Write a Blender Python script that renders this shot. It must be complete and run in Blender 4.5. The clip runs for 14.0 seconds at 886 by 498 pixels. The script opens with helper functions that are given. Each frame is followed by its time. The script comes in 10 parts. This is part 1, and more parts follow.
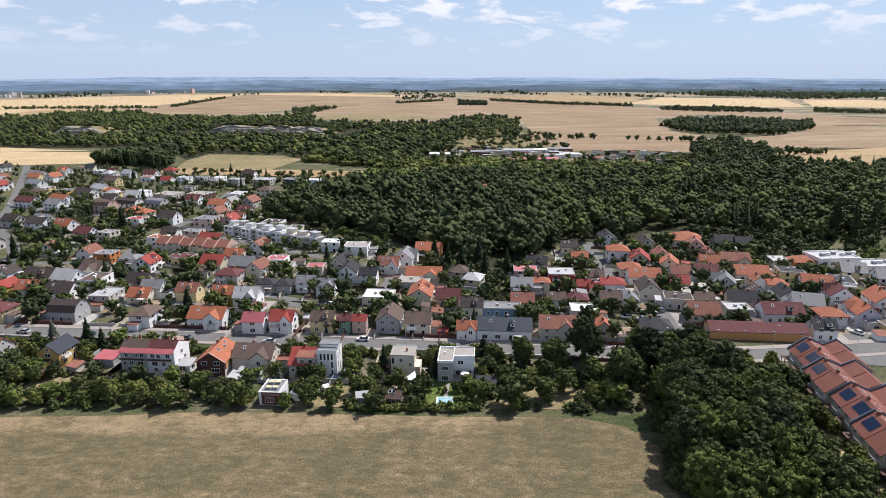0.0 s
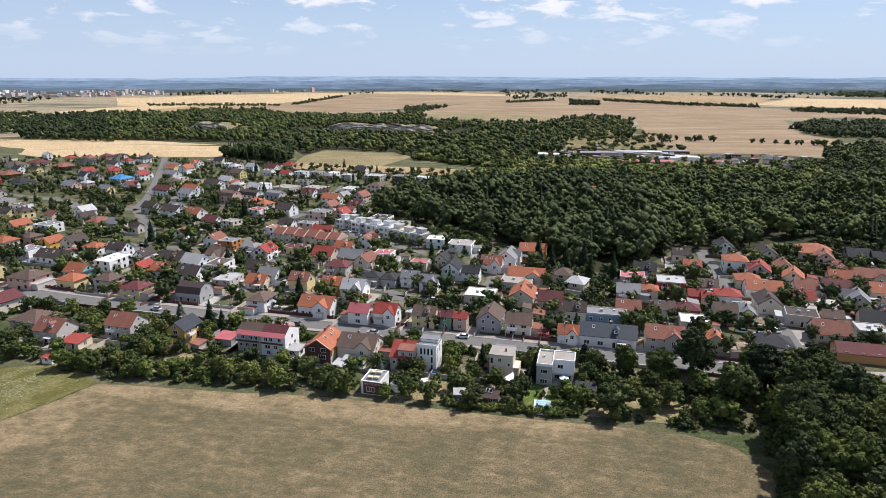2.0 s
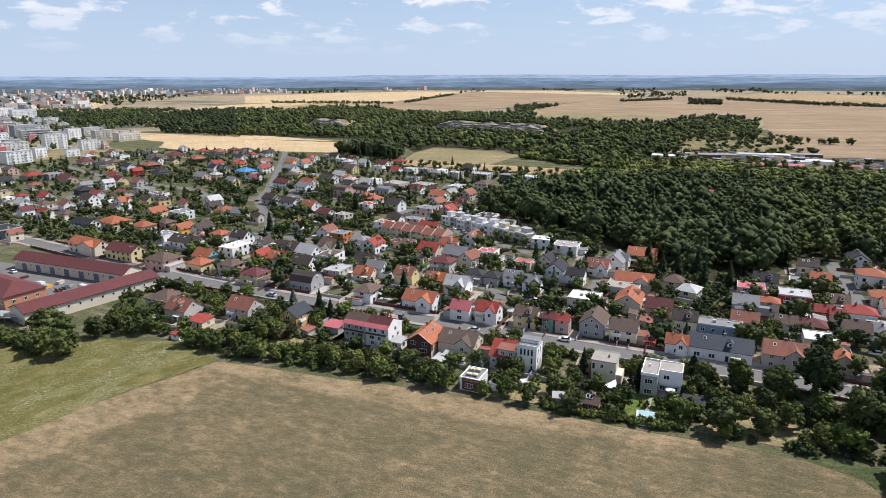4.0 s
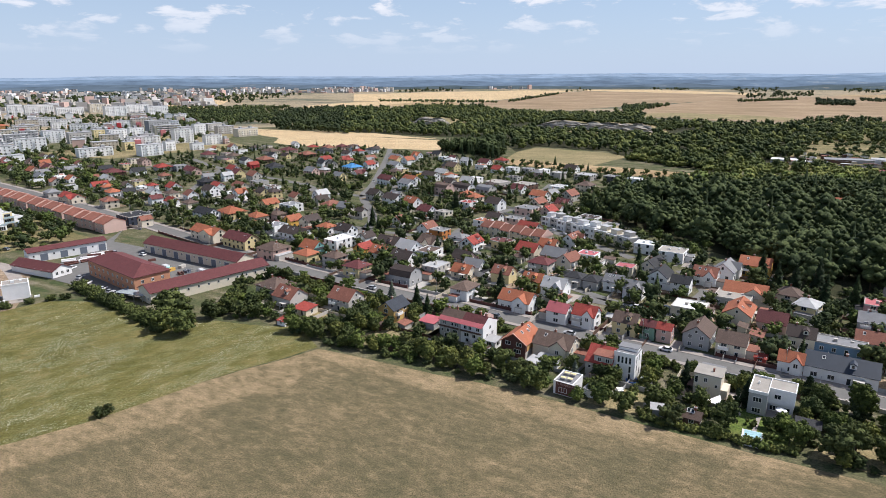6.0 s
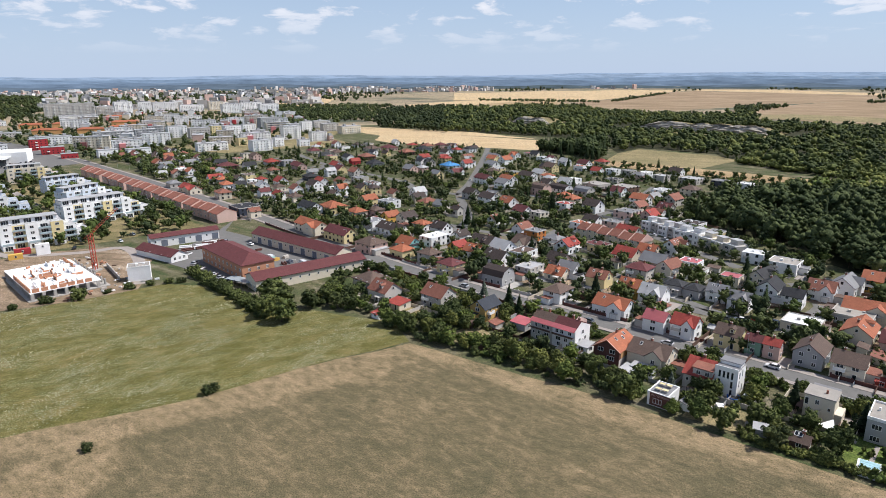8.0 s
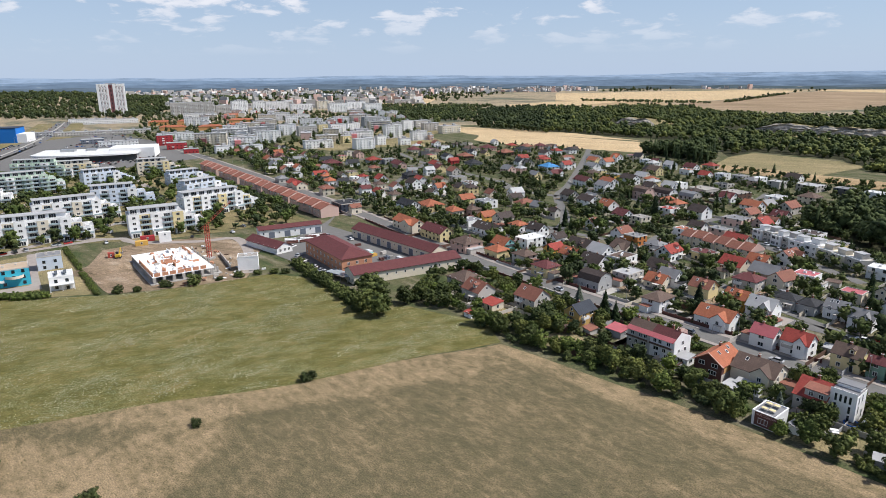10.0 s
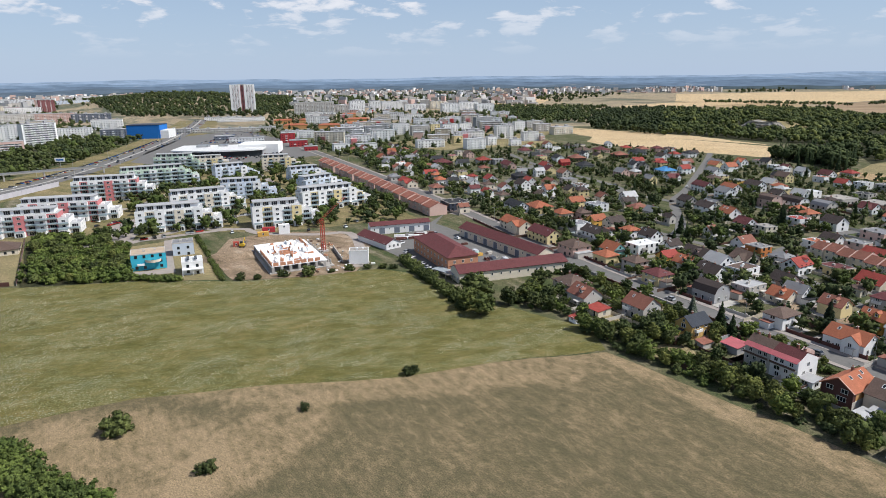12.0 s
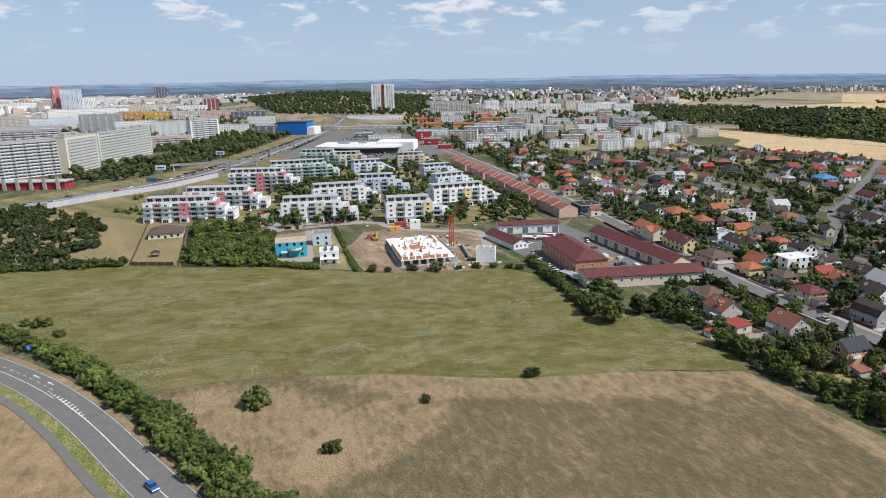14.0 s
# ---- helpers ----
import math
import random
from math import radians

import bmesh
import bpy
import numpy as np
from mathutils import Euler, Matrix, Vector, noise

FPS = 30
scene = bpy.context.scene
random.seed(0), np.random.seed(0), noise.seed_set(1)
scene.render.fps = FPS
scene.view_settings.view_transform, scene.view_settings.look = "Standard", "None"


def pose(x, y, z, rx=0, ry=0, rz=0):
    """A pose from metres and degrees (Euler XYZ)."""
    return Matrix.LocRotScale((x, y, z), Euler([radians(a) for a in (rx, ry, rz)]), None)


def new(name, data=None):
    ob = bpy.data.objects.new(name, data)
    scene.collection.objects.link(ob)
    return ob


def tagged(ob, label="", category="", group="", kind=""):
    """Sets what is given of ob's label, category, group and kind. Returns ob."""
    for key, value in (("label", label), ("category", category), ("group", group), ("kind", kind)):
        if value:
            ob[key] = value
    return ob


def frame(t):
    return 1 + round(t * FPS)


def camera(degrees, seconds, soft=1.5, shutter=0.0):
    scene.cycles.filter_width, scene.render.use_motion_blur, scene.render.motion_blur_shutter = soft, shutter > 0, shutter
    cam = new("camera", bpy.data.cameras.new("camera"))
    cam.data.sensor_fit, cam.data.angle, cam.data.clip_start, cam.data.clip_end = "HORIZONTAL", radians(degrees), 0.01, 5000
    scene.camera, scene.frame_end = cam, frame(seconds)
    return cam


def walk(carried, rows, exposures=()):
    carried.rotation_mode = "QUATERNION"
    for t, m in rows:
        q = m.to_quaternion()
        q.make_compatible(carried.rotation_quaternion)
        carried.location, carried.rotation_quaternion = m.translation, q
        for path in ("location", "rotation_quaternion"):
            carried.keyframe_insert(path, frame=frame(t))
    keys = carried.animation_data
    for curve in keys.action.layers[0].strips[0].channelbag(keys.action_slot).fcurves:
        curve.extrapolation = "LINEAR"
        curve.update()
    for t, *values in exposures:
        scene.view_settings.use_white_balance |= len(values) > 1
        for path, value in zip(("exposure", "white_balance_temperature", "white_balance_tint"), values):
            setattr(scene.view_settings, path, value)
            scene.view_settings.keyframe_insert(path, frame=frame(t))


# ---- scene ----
# ---- the camera: a drone hovering 85 m above the field, turning to the left ----
cam = camera(69.78, 14.0, soft=0.6)
EYE = Matrix.Translation((0, 0, 85))


def aim(yaw, tilt, lean):
    return EYE @ pose(0, 0, 0, 90 + tilt, 0, yaw) @ pose(0, 0, 0, 0, 0, lean)


walk(cam, [(t, aim(yaw, tilt, lean)) for t, yaw, tilt, lean in (
    (0.0, 0.02, -15.08, -0.06), (0.5, 2.45, -15.09, -0.08), (1.0, 4.87, -15.10, -0.08), (1.5, 7.27, -15.12, -0.07),
    (2.0, 9.68, -15.13, -0.06), (2.5, 12.09, -15.16, -0.08), (3.0, 14.49, -15.20, -0.13), (5.5, 26.41, -15.28, -0.28),
    (6.0, 28.54, -15.30, -0.29), (6.5, 30.72, -15.31, -0.30), (7.0, 32.91, -15.32, -0.31), (7.5, 35.10, -15.32, -0.32),
    (8.0, 37.30, -15.32, -0.34), (10.5, 48.36, -15.22, -0.55), (11.0, 50.60, -15.19, -0.59), (11.5, 53.15, -15.16, -0.62),
    (12.0, 56.05, -15.12, -0.67), (12.5, 59.13, -15.08, -0.72), (13.0, 62.34, -15.05, -0.78), (13.5, 65.45, -15.02, -0.82),
    (14.0, 67.88, -15.01, -0.87))], exposures=[(0.0, 0.16, 6380, 14), (5.0, 0.14, 6370, 13), (9.0, 0.04, 6370, 12), (14.0, -0.1, 6330, 10)])

# ---- sky and sun: clear summer noon, small fair-weather clouds ----
SUN_AZ, SUN_EL = 45.0, 53.0      # degrees to the right of +y, degrees up
world = bpy.data.worlds.new("sky")
scene.world = world
world.use_nodes = True
wt = world.node_tree
bg = wt.nodes["Background"]
bg.inputs["Strength"].default_value = 0.10
sky = wt.nodes.new("ShaderNodeTexSky")
sky.sky_type, sky.sun_disc = "NISHITA", False
sky.sun_elevation, sky.sun_rotation = radians(SUN_EL), radians(SUN_AZ)
sky.air_density, sky.dust_density, sky.ozone_density = 1.0, 0.1, 4.0
sky.altitude = 300.0


def wnode(kind, **ins):
    n = wt.nodes.new(kind)
    for k, v in ins.items():
        n.inputs[k].default_value = v
    return n


tc = wt.nodes.new("ShaderNodeTexCoord")
stretch = wnode("ShaderNodeMapping", Scale=(1.0, 1.0, 3.4), Location=(0.31, 0.12, 0.0))
puffs = wnode("ShaderNodeTexNoise", Scale=15.0, Detail=6.0, Roughness=0.56, Distortion=0.25)
fields_of = wnode("ShaderNodeTexNoise", Scale=6.5, Detail=1.0)
total = wt.nodes.new("ShaderNodeMath")
total.operation = "MULTIPLY_ADD"
total.inputs[1].default_value = 0.45
cover = wt.nodes.new("ShaderNodeValToRGB")
cover.color_ramp.elements[0].position, cover.color_ramp.elements[1].position = 0.755, 0.835
cover.color_ramp.elements[0].color, cover.color_ramp.elements[1].color = (0, 0, 0, 1), (1, 1, 1, 1)
sep = wt.nodes.new("ShaderNodeSeparateXYZ")
low = wnode("ShaderNodeMapRange")
low.inputs["From Min"].default_value, low.inputs["From Max"].default_value = 0.03, 0.11
low.inputs["To Min"].default_value, low.inputs["To Max"].default_value = 0.0, 0.9
veil = wt.nodes.new("ShaderNodeMath")
veil.operation = "MULTIPLY"
clouds = wt.nodes.new("ShaderNodeMix")
clouds.data_type = "RGBA"
shade = wt.nodes.new("ShaderNodeValToRGB")      # thin edges and bases greyer than the thick tops
shade.color_ramp.elements[0].position, shade.color_ramp.elements[1].position = 0.78, 0.9
shade.color_ramp.elements[0].color, shade.color_ramp.elements[1].color = (0.76, 0.8, 0.88, 1), (0.97, 0.97, 1.0, 1)
glow = wt.nodes.new("ShaderNodeVectorMath")
glow.operation = "SCALE"
glow.inputs["Scale"].default_value = 9.6
wt.links.new(shade.outputs["Color"], glow.inputs[0])
wt.links.new(glow.outputs["Vector"], clouds.inputs["B"])
wt.links.new(tc.outputs["Generated"], stretch.inputs["Vector"])
wt.links.new(stretch.outputs["Vector"], puffs.inputs["Vector"])
wt.links.new(stretch.outputs["Vector"], fields_of.inputs["Vector"])
wt.links.new(fields_of.outputs["Fac"], total.inputs[0])
wt.links.new(puffs.outputs["Fac"], total.inputs[2])
wt.links.new(total.outputs[0], cover.inputs["Fac"])
wt.links.new(total.outputs[0], shade.inputs["Fac"])
wt.links.new(tc.outputs["Generated"], sep.inputs[0])
wt.links.new(sep.outputs["Z"], low.inputs["Value"])
wt.links.new(cover.outputs["Color"], veil.inputs[0])
wt.links.new(low.outputs["Result"], veil.inputs[1])
wt.links.new(veil.outputs[0], clouds.inputs["Factor"])
haze = wt.nodes.new("ShaderNodeMix")          # summer haze paling the low sky
haze.data_type = "RGBA"
haze.inputs["B"].default_value = (4.7, 5.85, 7.6, 1)
thin = wnode("ShaderNodeMapRange")
thin.inputs["From Min"].default_value, thin.inputs["From Max"].default_value = 0.0, 0.35
thin.inputs["To Min"].default_value, thin.inputs["To Max"].default_value = 0.92, 0.0
wt.links.new(sep.outputs["Z"], thin.inputs["Value"])
wt.links.new(thin.outputs["Result"], haze.inputs["Factor"])
wt.links.new(sky.outputs["Color"], haze.inputs["A"])
wt.links.new(haze.outputs["Result"], clouds.inputs["A"])
wt.links.new(clouds.outputs["Result"], bg.inputs["Color"])

lamp = bpy.data.lights.new("sun", "SUN")
lamp.energy, lamp.angle, lamp.color = 5.4, radians(0.53), (1.0, 0.96, 0.9)
sun = new("sun", lamp)
sun.matrix_world = pose(0, 0, 400, 90 - SUN_EL, 0, 180 - SUN_AZ)


# ---- materials ----
def nodes_of(name, rough=0.85, spec=0.25, metal=0.0):
    m = bpy.data.materials.new(name)
    m.use_nodes = True
    b = m.node_tree.nodes["Principled BSDF"]
    b.inputs["Roughness"].default_value, b.inputs["Metallic"].default_value = rough, metal
    b.inputs["Specular IOR Level"].default_value = spec
    return m, m.node_tree, b


def add(nt, kind, **ins):
    n = nt.nodes.new(kind)
    for k, v in ins.items():
        n.inputs[k].default_value = v
    return n


def noise_of(nt, scale, detail=4.0, rough=0.6, vec=None, distortion=0.0):
    n = add(nt, "ShaderNodeTexNoise", Scale=scale, Detail=detail, Roughness=rough, Distortion=distortion)
    if vec:
        nt.links.new(vec, n.inputs["Vector"])
    return n.outputs["Fac"]


def drawn_out(nt, along, turn):
    """Coordinates stretched along the bearing turn, for streaks."""
    src = nt.nodes.new("ShaderNodeNewGeometry").outputs["Position"]
    mp = add(nt, "ShaderNodeMapping", Scale=(along, 1.0, 1.0), Rotation=(0, 0, radians(turn)))
    mp.vector_type = "TEXTURE"
    nt.links.new(src, mp.inputs["Vector"])
    return mp.outputs["Vector"]


def position(nt, scale=(1, 1, 1), turn=0.0, kind="Position"):
    if kind == "Position":
        src = nt.nodes.new("ShaderNodeNewGeometry").outputs["Position"]
    else:
        src = nt.nodes.new("ShaderNodeTexCoord").outputs[kind]
    mp = add(nt, "ShaderNodeMapping", Scale=scale, Rotation=(0, 0, radians(turn)))
    nt.links.new(src, mp.inputs["Vector"])
    return mp.outputs["Vector"]


def ramp(nt, fac, *stops):
    r = nt.nodes.new("ShaderNodeValToRGB")
    el = r.color_ramp.elements
    while len(el) < len(stops):
        el.new(0.5)
    for e, (p, c) in zip(el, stops):
        e.position, e.color = p, (*c, 1)
    nt.links.new(fac, r.inputs["Fac"])
    return r.outputs["Color"]


def blend(nt, fac, a, b, mode="MIX"):
    n = nt.nodes.new("ShaderNodeMix")
    n.data_type, n.blend_type = "RGBA", mode
    for sock, v in (("Factor", fac), ("A", a), ("B", b)):
        if isinstance(v, (int, float)):
            n.inputs[sock].default_value = v
        elif isinstance(v, tuple):
            n.inputs[sock].default_value = (*v, 1)
        else:
            nt.links.new(v, n.inputs[sock])
    return n.outputs["Result"]


def bump(nt, b, height, strength=0.4, dist=0.1):
    n = add(nt, "ShaderNodeBump", Strength=strength, Distance=dist)
    nt.links.new(height, n.inputs["Height"])
    nt.links.new(n.outputs["Normal"], b.inputs["Normal"])


def tint(c, k):
    return tuple(min(1.0, v * k) for v in c)


def surface(name, colour, rough=0.85, spec=0.25, spread=0.12, stain=0.12, metal=0.0, grain=3.0):
    """Plain painted, rendered or poured surface: object-to-object spread, soft stains and a fine grain."""
    m, nt, b = nodes_of(name, rough, spec, metal)
    info = nt.nodes.new("ShaderNodeObjectInfo")
    base = ramp(nt, info.outputs["Random"], (0.0, tint(colour, 1 - spread)), (1.0, tint(colour, 1 + spread)))
    big = noise_of(nt, 0.35, 5.0, 0.65, position(nt))
    base = blend(nt, ramp(nt, big, (0.35, (stain * 2,) * 3), (0.7, (0, 0, 0))), base, tint(colour, 0.55))
    fine = noise_of(nt, grain, 3.0, 0.6, position(nt))
    base = blend(nt, 0.25, base, ramp(nt, fine, (0.3, tint(colour, 0.8)), (0.7, tint(colour, 1.15))))
    nt.links.new(base, b.inputs["Base Color"])
    bump(nt, b, fine, 0.2, 0.03)
    return m


def tiled(name, colour, rough=0.8, pitch=0.32, spread=0.2):
    """Roof tiles: courses and ribs as fine relief, weathered patches and single odd tiles."""
    m, nt, b = nodes_of(name, rough, 0.3)
    info = nt.nodes.new("ShaderNodeObjectInfo")
    base = ramp(nt, info.outputs["Random"], (0.0, tint(colour, 1 - spread)), (1.0, tint(colour, 1 + spread)))
    vec = position(nt, kind="Object")
    br = add(nt, "ShaderNodeTexBrick", Scale=1.0)
    br.inputs["Brick Width"].default_value, br.inputs["Row Height"].default_value = 0.6, pitch
    br.inputs["Mortar Size"].default_value = 0.03
    br.inputs["Color1"].default_value, br.inputs["Color2"].default_value = (0.75, 0.75, 0.75, 1), (1.2, 1.2, 1.2, 1)
    br.inputs["Mortar"].default_value = (0.45, 0.45, 0.45, 1)
    nt.links.new(vec, br.inputs["Vector"])
    base = blend(nt, 0.55, base, br.outputs["Color"], "MULTIPLY")
    big = noise_of(nt, 0.45, 5.0, 0.7, position(nt))
    base = blend(nt, ramp(nt, big, (0.42, (0.5,) * 3), (0.7, (0, 0, 0))), base, tint(colour, 0.5))
    fine = noise_of(nt, 5.0, 2.0, 0.6, position(nt))
    base = blend(nt, 0.3, base, ramp(nt, fine, (0.3, tint(colour, 0.65)), (0.7, tint(colour, 1.3))))
    nt.links.new(base, b.inputs["Base Color"])
    bump(nt, b, br.outputs["Fac"], 0.5, -0.05)
    return m


def leafy(name, dark, light, patch=0.09, spread=0.32):
    """Foliage: colour drifts from tree to tree and from clump to clump, with a leafy relief."""
    m, nt, b = nodes_of(name, 0.75, 0.08)
    geo = nt.nodes.new("ShaderNodeNewGeometry")
    info = nt.nodes.new("ShaderNodeObjectInfo")
    lo, hi = (tuple(p + (q - p) * k for p, q in zip(dark, light)) for k in (0.15, 0.85))
    c = ramp(nt, geo.outputs["Random Per Island"], (0.0, lo), (1.0, hi))
    drift = noise_of(nt, patch, 2.0, 0.5, position(nt))
    c = blend(nt, 1.0, c, ramp(nt, drift, (0.32, (0.66, 0.7, 0.66)), (0.68, (1.3, 1.22, 1.1))), "MULTIPLY")
    fine = noise_of(nt, 1.7, 3.0, 0.7, position(nt))
    c = blend(nt, 1.0, c, ramp(nt, fine, (0.36, (0.55, 0.58, 0.55)), (0.5, (1, 1, 1)), (0.66, (1.35, 1.3, 1.2))), "MULTIPLY")
    c = blend(nt, 1.0, c, ramp(nt, info.outputs["Random"], (0.0, (1 - spread,) * 3), (1.0, (1 + spread, 1 + spread * 0.8, 1.0))), "MULTIPLY")
    nt.links.new(c, b.inputs["Base Color"])
    bump(nt, b, fine, 0.7, 0.5)
    return m


def window_glass(name, colour=(0.02, 0.025, 0.03)):
    m, nt, b = nodes_of(name, 0.08, 0.6)
    b.inputs["Base Color"].default_value = (*colour, 1)
    return m


def soil(name, stops, patch, streak, turn=0.0, flowers=None, rows=0.0, dry=None, fine=1.9, harsh=1.0, along=6.0):
    """Ground cover: large patches, drawn-out streaks, fine tufts, mown rows, dry places and a few pale blooms."""
    m, nt, b = nodes_of(name, 0.95, 0.1)

    def calc(op, x, y, z=None):
        n = nt.nodes.new("ShaderNodeMath")
        n.operation = op
        for k, v in enumerate((x, y, z)):
            if isinstance(v, (int, float)):
                n.inputs[k].default_value = v
            elif v is not None:
                nt.links.new(v, n.inputs[k])
        return n.outputs[0]

    big = noise_of(nt, patch, 10.0, 0.8, position(nt), 0.4)
    lines = noise_of(nt, streak, 5.0, 0.65, drawn_out(nt, along, turn), 0.3)
    fac = calc("MULTIPLY_ADD", lines, 0.55, calc("MULTIPLY", big, 0.6))
    if dry:
        # bare sandy places: round (x, y, reach) or along a line of points, with a ragged rim
        rag = calc("MULTIPLY", noise_of(nt, 0.09, 5.0, 0.7, position(nt), 0.6), 0.5)
        for x, y, reach, long, bearing in dry:
            mp = add(nt, "ShaderNodeMapping", Location=(x, y, 0), Scale=(long, 1, 1), Rotation=(0, 0, radians(bearing)))
            mp.vector_type = "TEXTURE"
            nt.links.new(nt.nodes.new("ShaderNodeNewGeometry").outputs["Position"], mp.inputs["Vector"])
            ln = nt.nodes.new("ShaderNodeVectorMath")
            ln.operation = "LENGTH"
            nt.links.new(mp.outputs["Vector"], ln.inputs[0])
            near = calc("SUBTRACT", 1.0, calc("DIVIDE", ln.outputs["Value"], reach))
            lift = calc("MAXIMUM", calc("SUBTRACT", calc("ADD", near, rag), 0.25), 0.0)
            fac = calc("ADD", fac, calc("MINIMUM", calc("MULTIPLY", lift, 0.5), 0.13))
    c = ramp(nt, fac, *stops)
    tuft = noise_of(nt, fine, 4.0, 0.8, position(nt))
    c = blend(nt, 1.0, c, ramp(nt, tuft, (0.34, (1 - 0.6 * harsh, 1 - 0.57 * harsh, 1 - 0.6 * harsh)), (0.5, (1, 1, 1)), (0.66, (1 + 0.5 * harsh, 1 + 0.45 * harsh, 1 + 0.35 * harsh))), "MULTIPLY")
    speck = noise_of(nt, fine * 0.37, 5.0, 0.85, drawn_out(nt, 1.7, turn + 35))
    c = blend(nt, 1.0, c, ramp(nt, speck, (0.36, (1 - 0.26 * harsh, 1 - 0.23 * harsh, 1 - 0.26 * harsh)), (0.5, (1, 1, 1)), (0.64, (1 + 0.22 * harsh, 1 + 0.2 * harsh, 1 + 0.16 * harsh))), "MULTIPLY")
    if rows:
        wv = add(nt, "ShaderNodeTexWave", Scale=rows, Distortion=1.5, Detail=2.0)
        wv.inputs["Detail Scale"].default_value = 0.4
        wv.bands_direction = "Y"
        nt.links.new(drawn_out(nt, 1.0, turn), wv.inputs["Vector"])
        c = blend(nt, 1.0, c, ramp(nt, wv.outputs["Fac"], (0.2, (0.96, 0.97, 0.96)), (0.8, (1.03, 1.02, 1.02))), "MULTIPLY")
    if flowers:
        spots = noise_of(nt, 2.0, 4.0, 0.85, position(nt))
        where = noise_of(nt, 0.11, 5.0, 0.75, drawn_out(nt, 2.2, 66), 0.2)
        w = blend(nt, 1.0, ramp(nt, spots, (0.5, (0, 0, 0)), (0.62, (1, 1, 1))), ramp(nt, where, (0.44, (0.06,) * 3), (0.6, (0.8,) * 3)), "MULTIPLY")
        c = blend(nt, w, c, flowers)
    nt.links.new(c, b.inputs["Base Color"])
    bump(nt, b, tuft, 0.8, 0.25)
    return m


ROOF = {k: tiled("roof_" + k, c) for k, c in dict(
    terracotta=(0.32, 0.125, 0.085), orange=(0.40, 0.135, 0.07), red=(0.33, 0.06, 0.045), maroon=(0.145, 0.045, 0.045), rust=(0.27, 0.11, 0.075), brick=(0.235, 0.085, 0.06),
    umber=(0.14, 0.095, 0.075), dbrown=(0.07, 0.052, 0.046), dgrey=(0.036, 0.037, 0.041), slate=(0.045, 0.052, 0.066),
    bluetile=(0.07, 0.25, 0.5)).items()}
ROOF |= {k: surface("roof_" + k, c, 0.6, 0.4, 0.12, 0.3) for k, c in dict(
    grey=(0.22, 0.22, 0.225), lgrey=(0.42, 0.42, 0.42), white=(0.72, 0.72, 0.7), greige=(0.34, 0.31, 0.27), tan=(0.52, 0.4, 0.28),
    pink=(0.45, 0.12, 0.13), bluemetal=(0.03, 0.042, 0.062)).items()}
WALL = {k: surface("render_" + k, c, 0.9, 0.2, 0.07, 0.1) for k, c in dict(
    white=(0.83, 0.825, 0.81), cream=(0.69, 0.62, 0.5), greige=(0.5, 0.47, 0.43), grey=(0.38, 0.38, 0.38), ochre=(0.55, 0.36, 0.13),
    lemon=(0.72, 0.6, 0.33), amber=(0.66, 0.4, 0.1), apricot=(0.6, 0.33, 0.14), rose=(0.6, 0.42, 0.36), green=(0.2, 0.33, 0.25),
    teal=(0.25, 0.5, 0.48), brick=(0.13, 0.06, 0.05), brickwhite=(0.5, 0.42, 0.38), umber=(0.13, 0.08, 0.06), lilac=(0.5, 0.485, 0.52), oat=(0.56, 0.5, 0.4), pistachio=(0.58, 0.61, 0.5), mauve=(0.5, 0.455, 0.46),
    redwall=(0.38, 0.045, 0.05), red=(0.4, 0.08, 0.06), maroon=(0.25, 0.1, 0.1), bluewall=(0.2, 0.32, 0.44), orangewall=(0.5, 0.19, 0.06),
    pink=(0.6, 0.34, 0.32), navy=(0.05, 0.06, 0.085), navygrey=(0.16, 0.18, 0.22), dgrey=(0.1, 0.1, 0.11), bluebright=(0.02, 0.16, 0.5),
    aqua=(0.06, 0.45, 0.6), coral=(0.6, 0.22, 0.22), mint=(0.5, 0.62, 0.5), ice=(0.6, 0.66, 0.74), brickorange=(0.5, 0.25, 0.15)).items()}
FRAME = surface("window_frame_white", (0.7, 0.7, 0.68), 0.5, 0.4, 0.1, 0.0)
GLASS = window_glass("window_glass")
CONCRETE = surface("concrete", (0.42, 0.4, 0.37), 0.9, 0.2, 0.1, 0.25)
CHIMNEY = surface("chimney_brick", (0.3, 0.13, 0.09), 0.9, 0.2, 0.3, 0.3, grain=6.0)
METAL = surface("galvanised_steel", (0.45, 0.46, 0.47), 0.4, 0.5, 0.05, 0.1, 0.8)
DARK = surface("dark_rubber", (0.02, 0.02, 0.022), 0.7, 0.3, 0.1, 0.0)
ASPHALT = surface("asphalt", (0.165, 0.16, 0.152), 0.92, 0.2, 0.0, 0.25, grain=1.5)
PAVING = surface("paving", (0.34, 0.3, 0.27), 0.92, 0.2, 0.0, 0.25, grain=1.5)
PAINT = surface("road_paint", (0.75, 0.75, 0.73), 0.7, 0.3, 0.0, 0.15)
DIRT = soil("bare_earth", ((0.42, (0.1, 0.085, 0.05)), (0.5, (0.19, 0.14, 0.095)), (0.6, (0.27, 0.2, 0.14)), (0.7, (0.36, 0.29, 0.22))), 0.07, 0.15, 20, harsh=0.9)
SOLAR = window_glass("solar_panel", (0.012, 0.018, 0.04))
BARK = surface("bark", (0.09, 0.065, 0.045), 0.95, 0.1, 0.2, 0.3)
GARDEN = soil("garden_ground", ((0.36, (0.03, 0.045, 0.02)), (0.5, (0.06, 0.078, 0.032)), (0.62, (0.125, 0.115, 0.068)), (0.75, (0.25, 0.22, 0.17))), 0.07, 0.12)
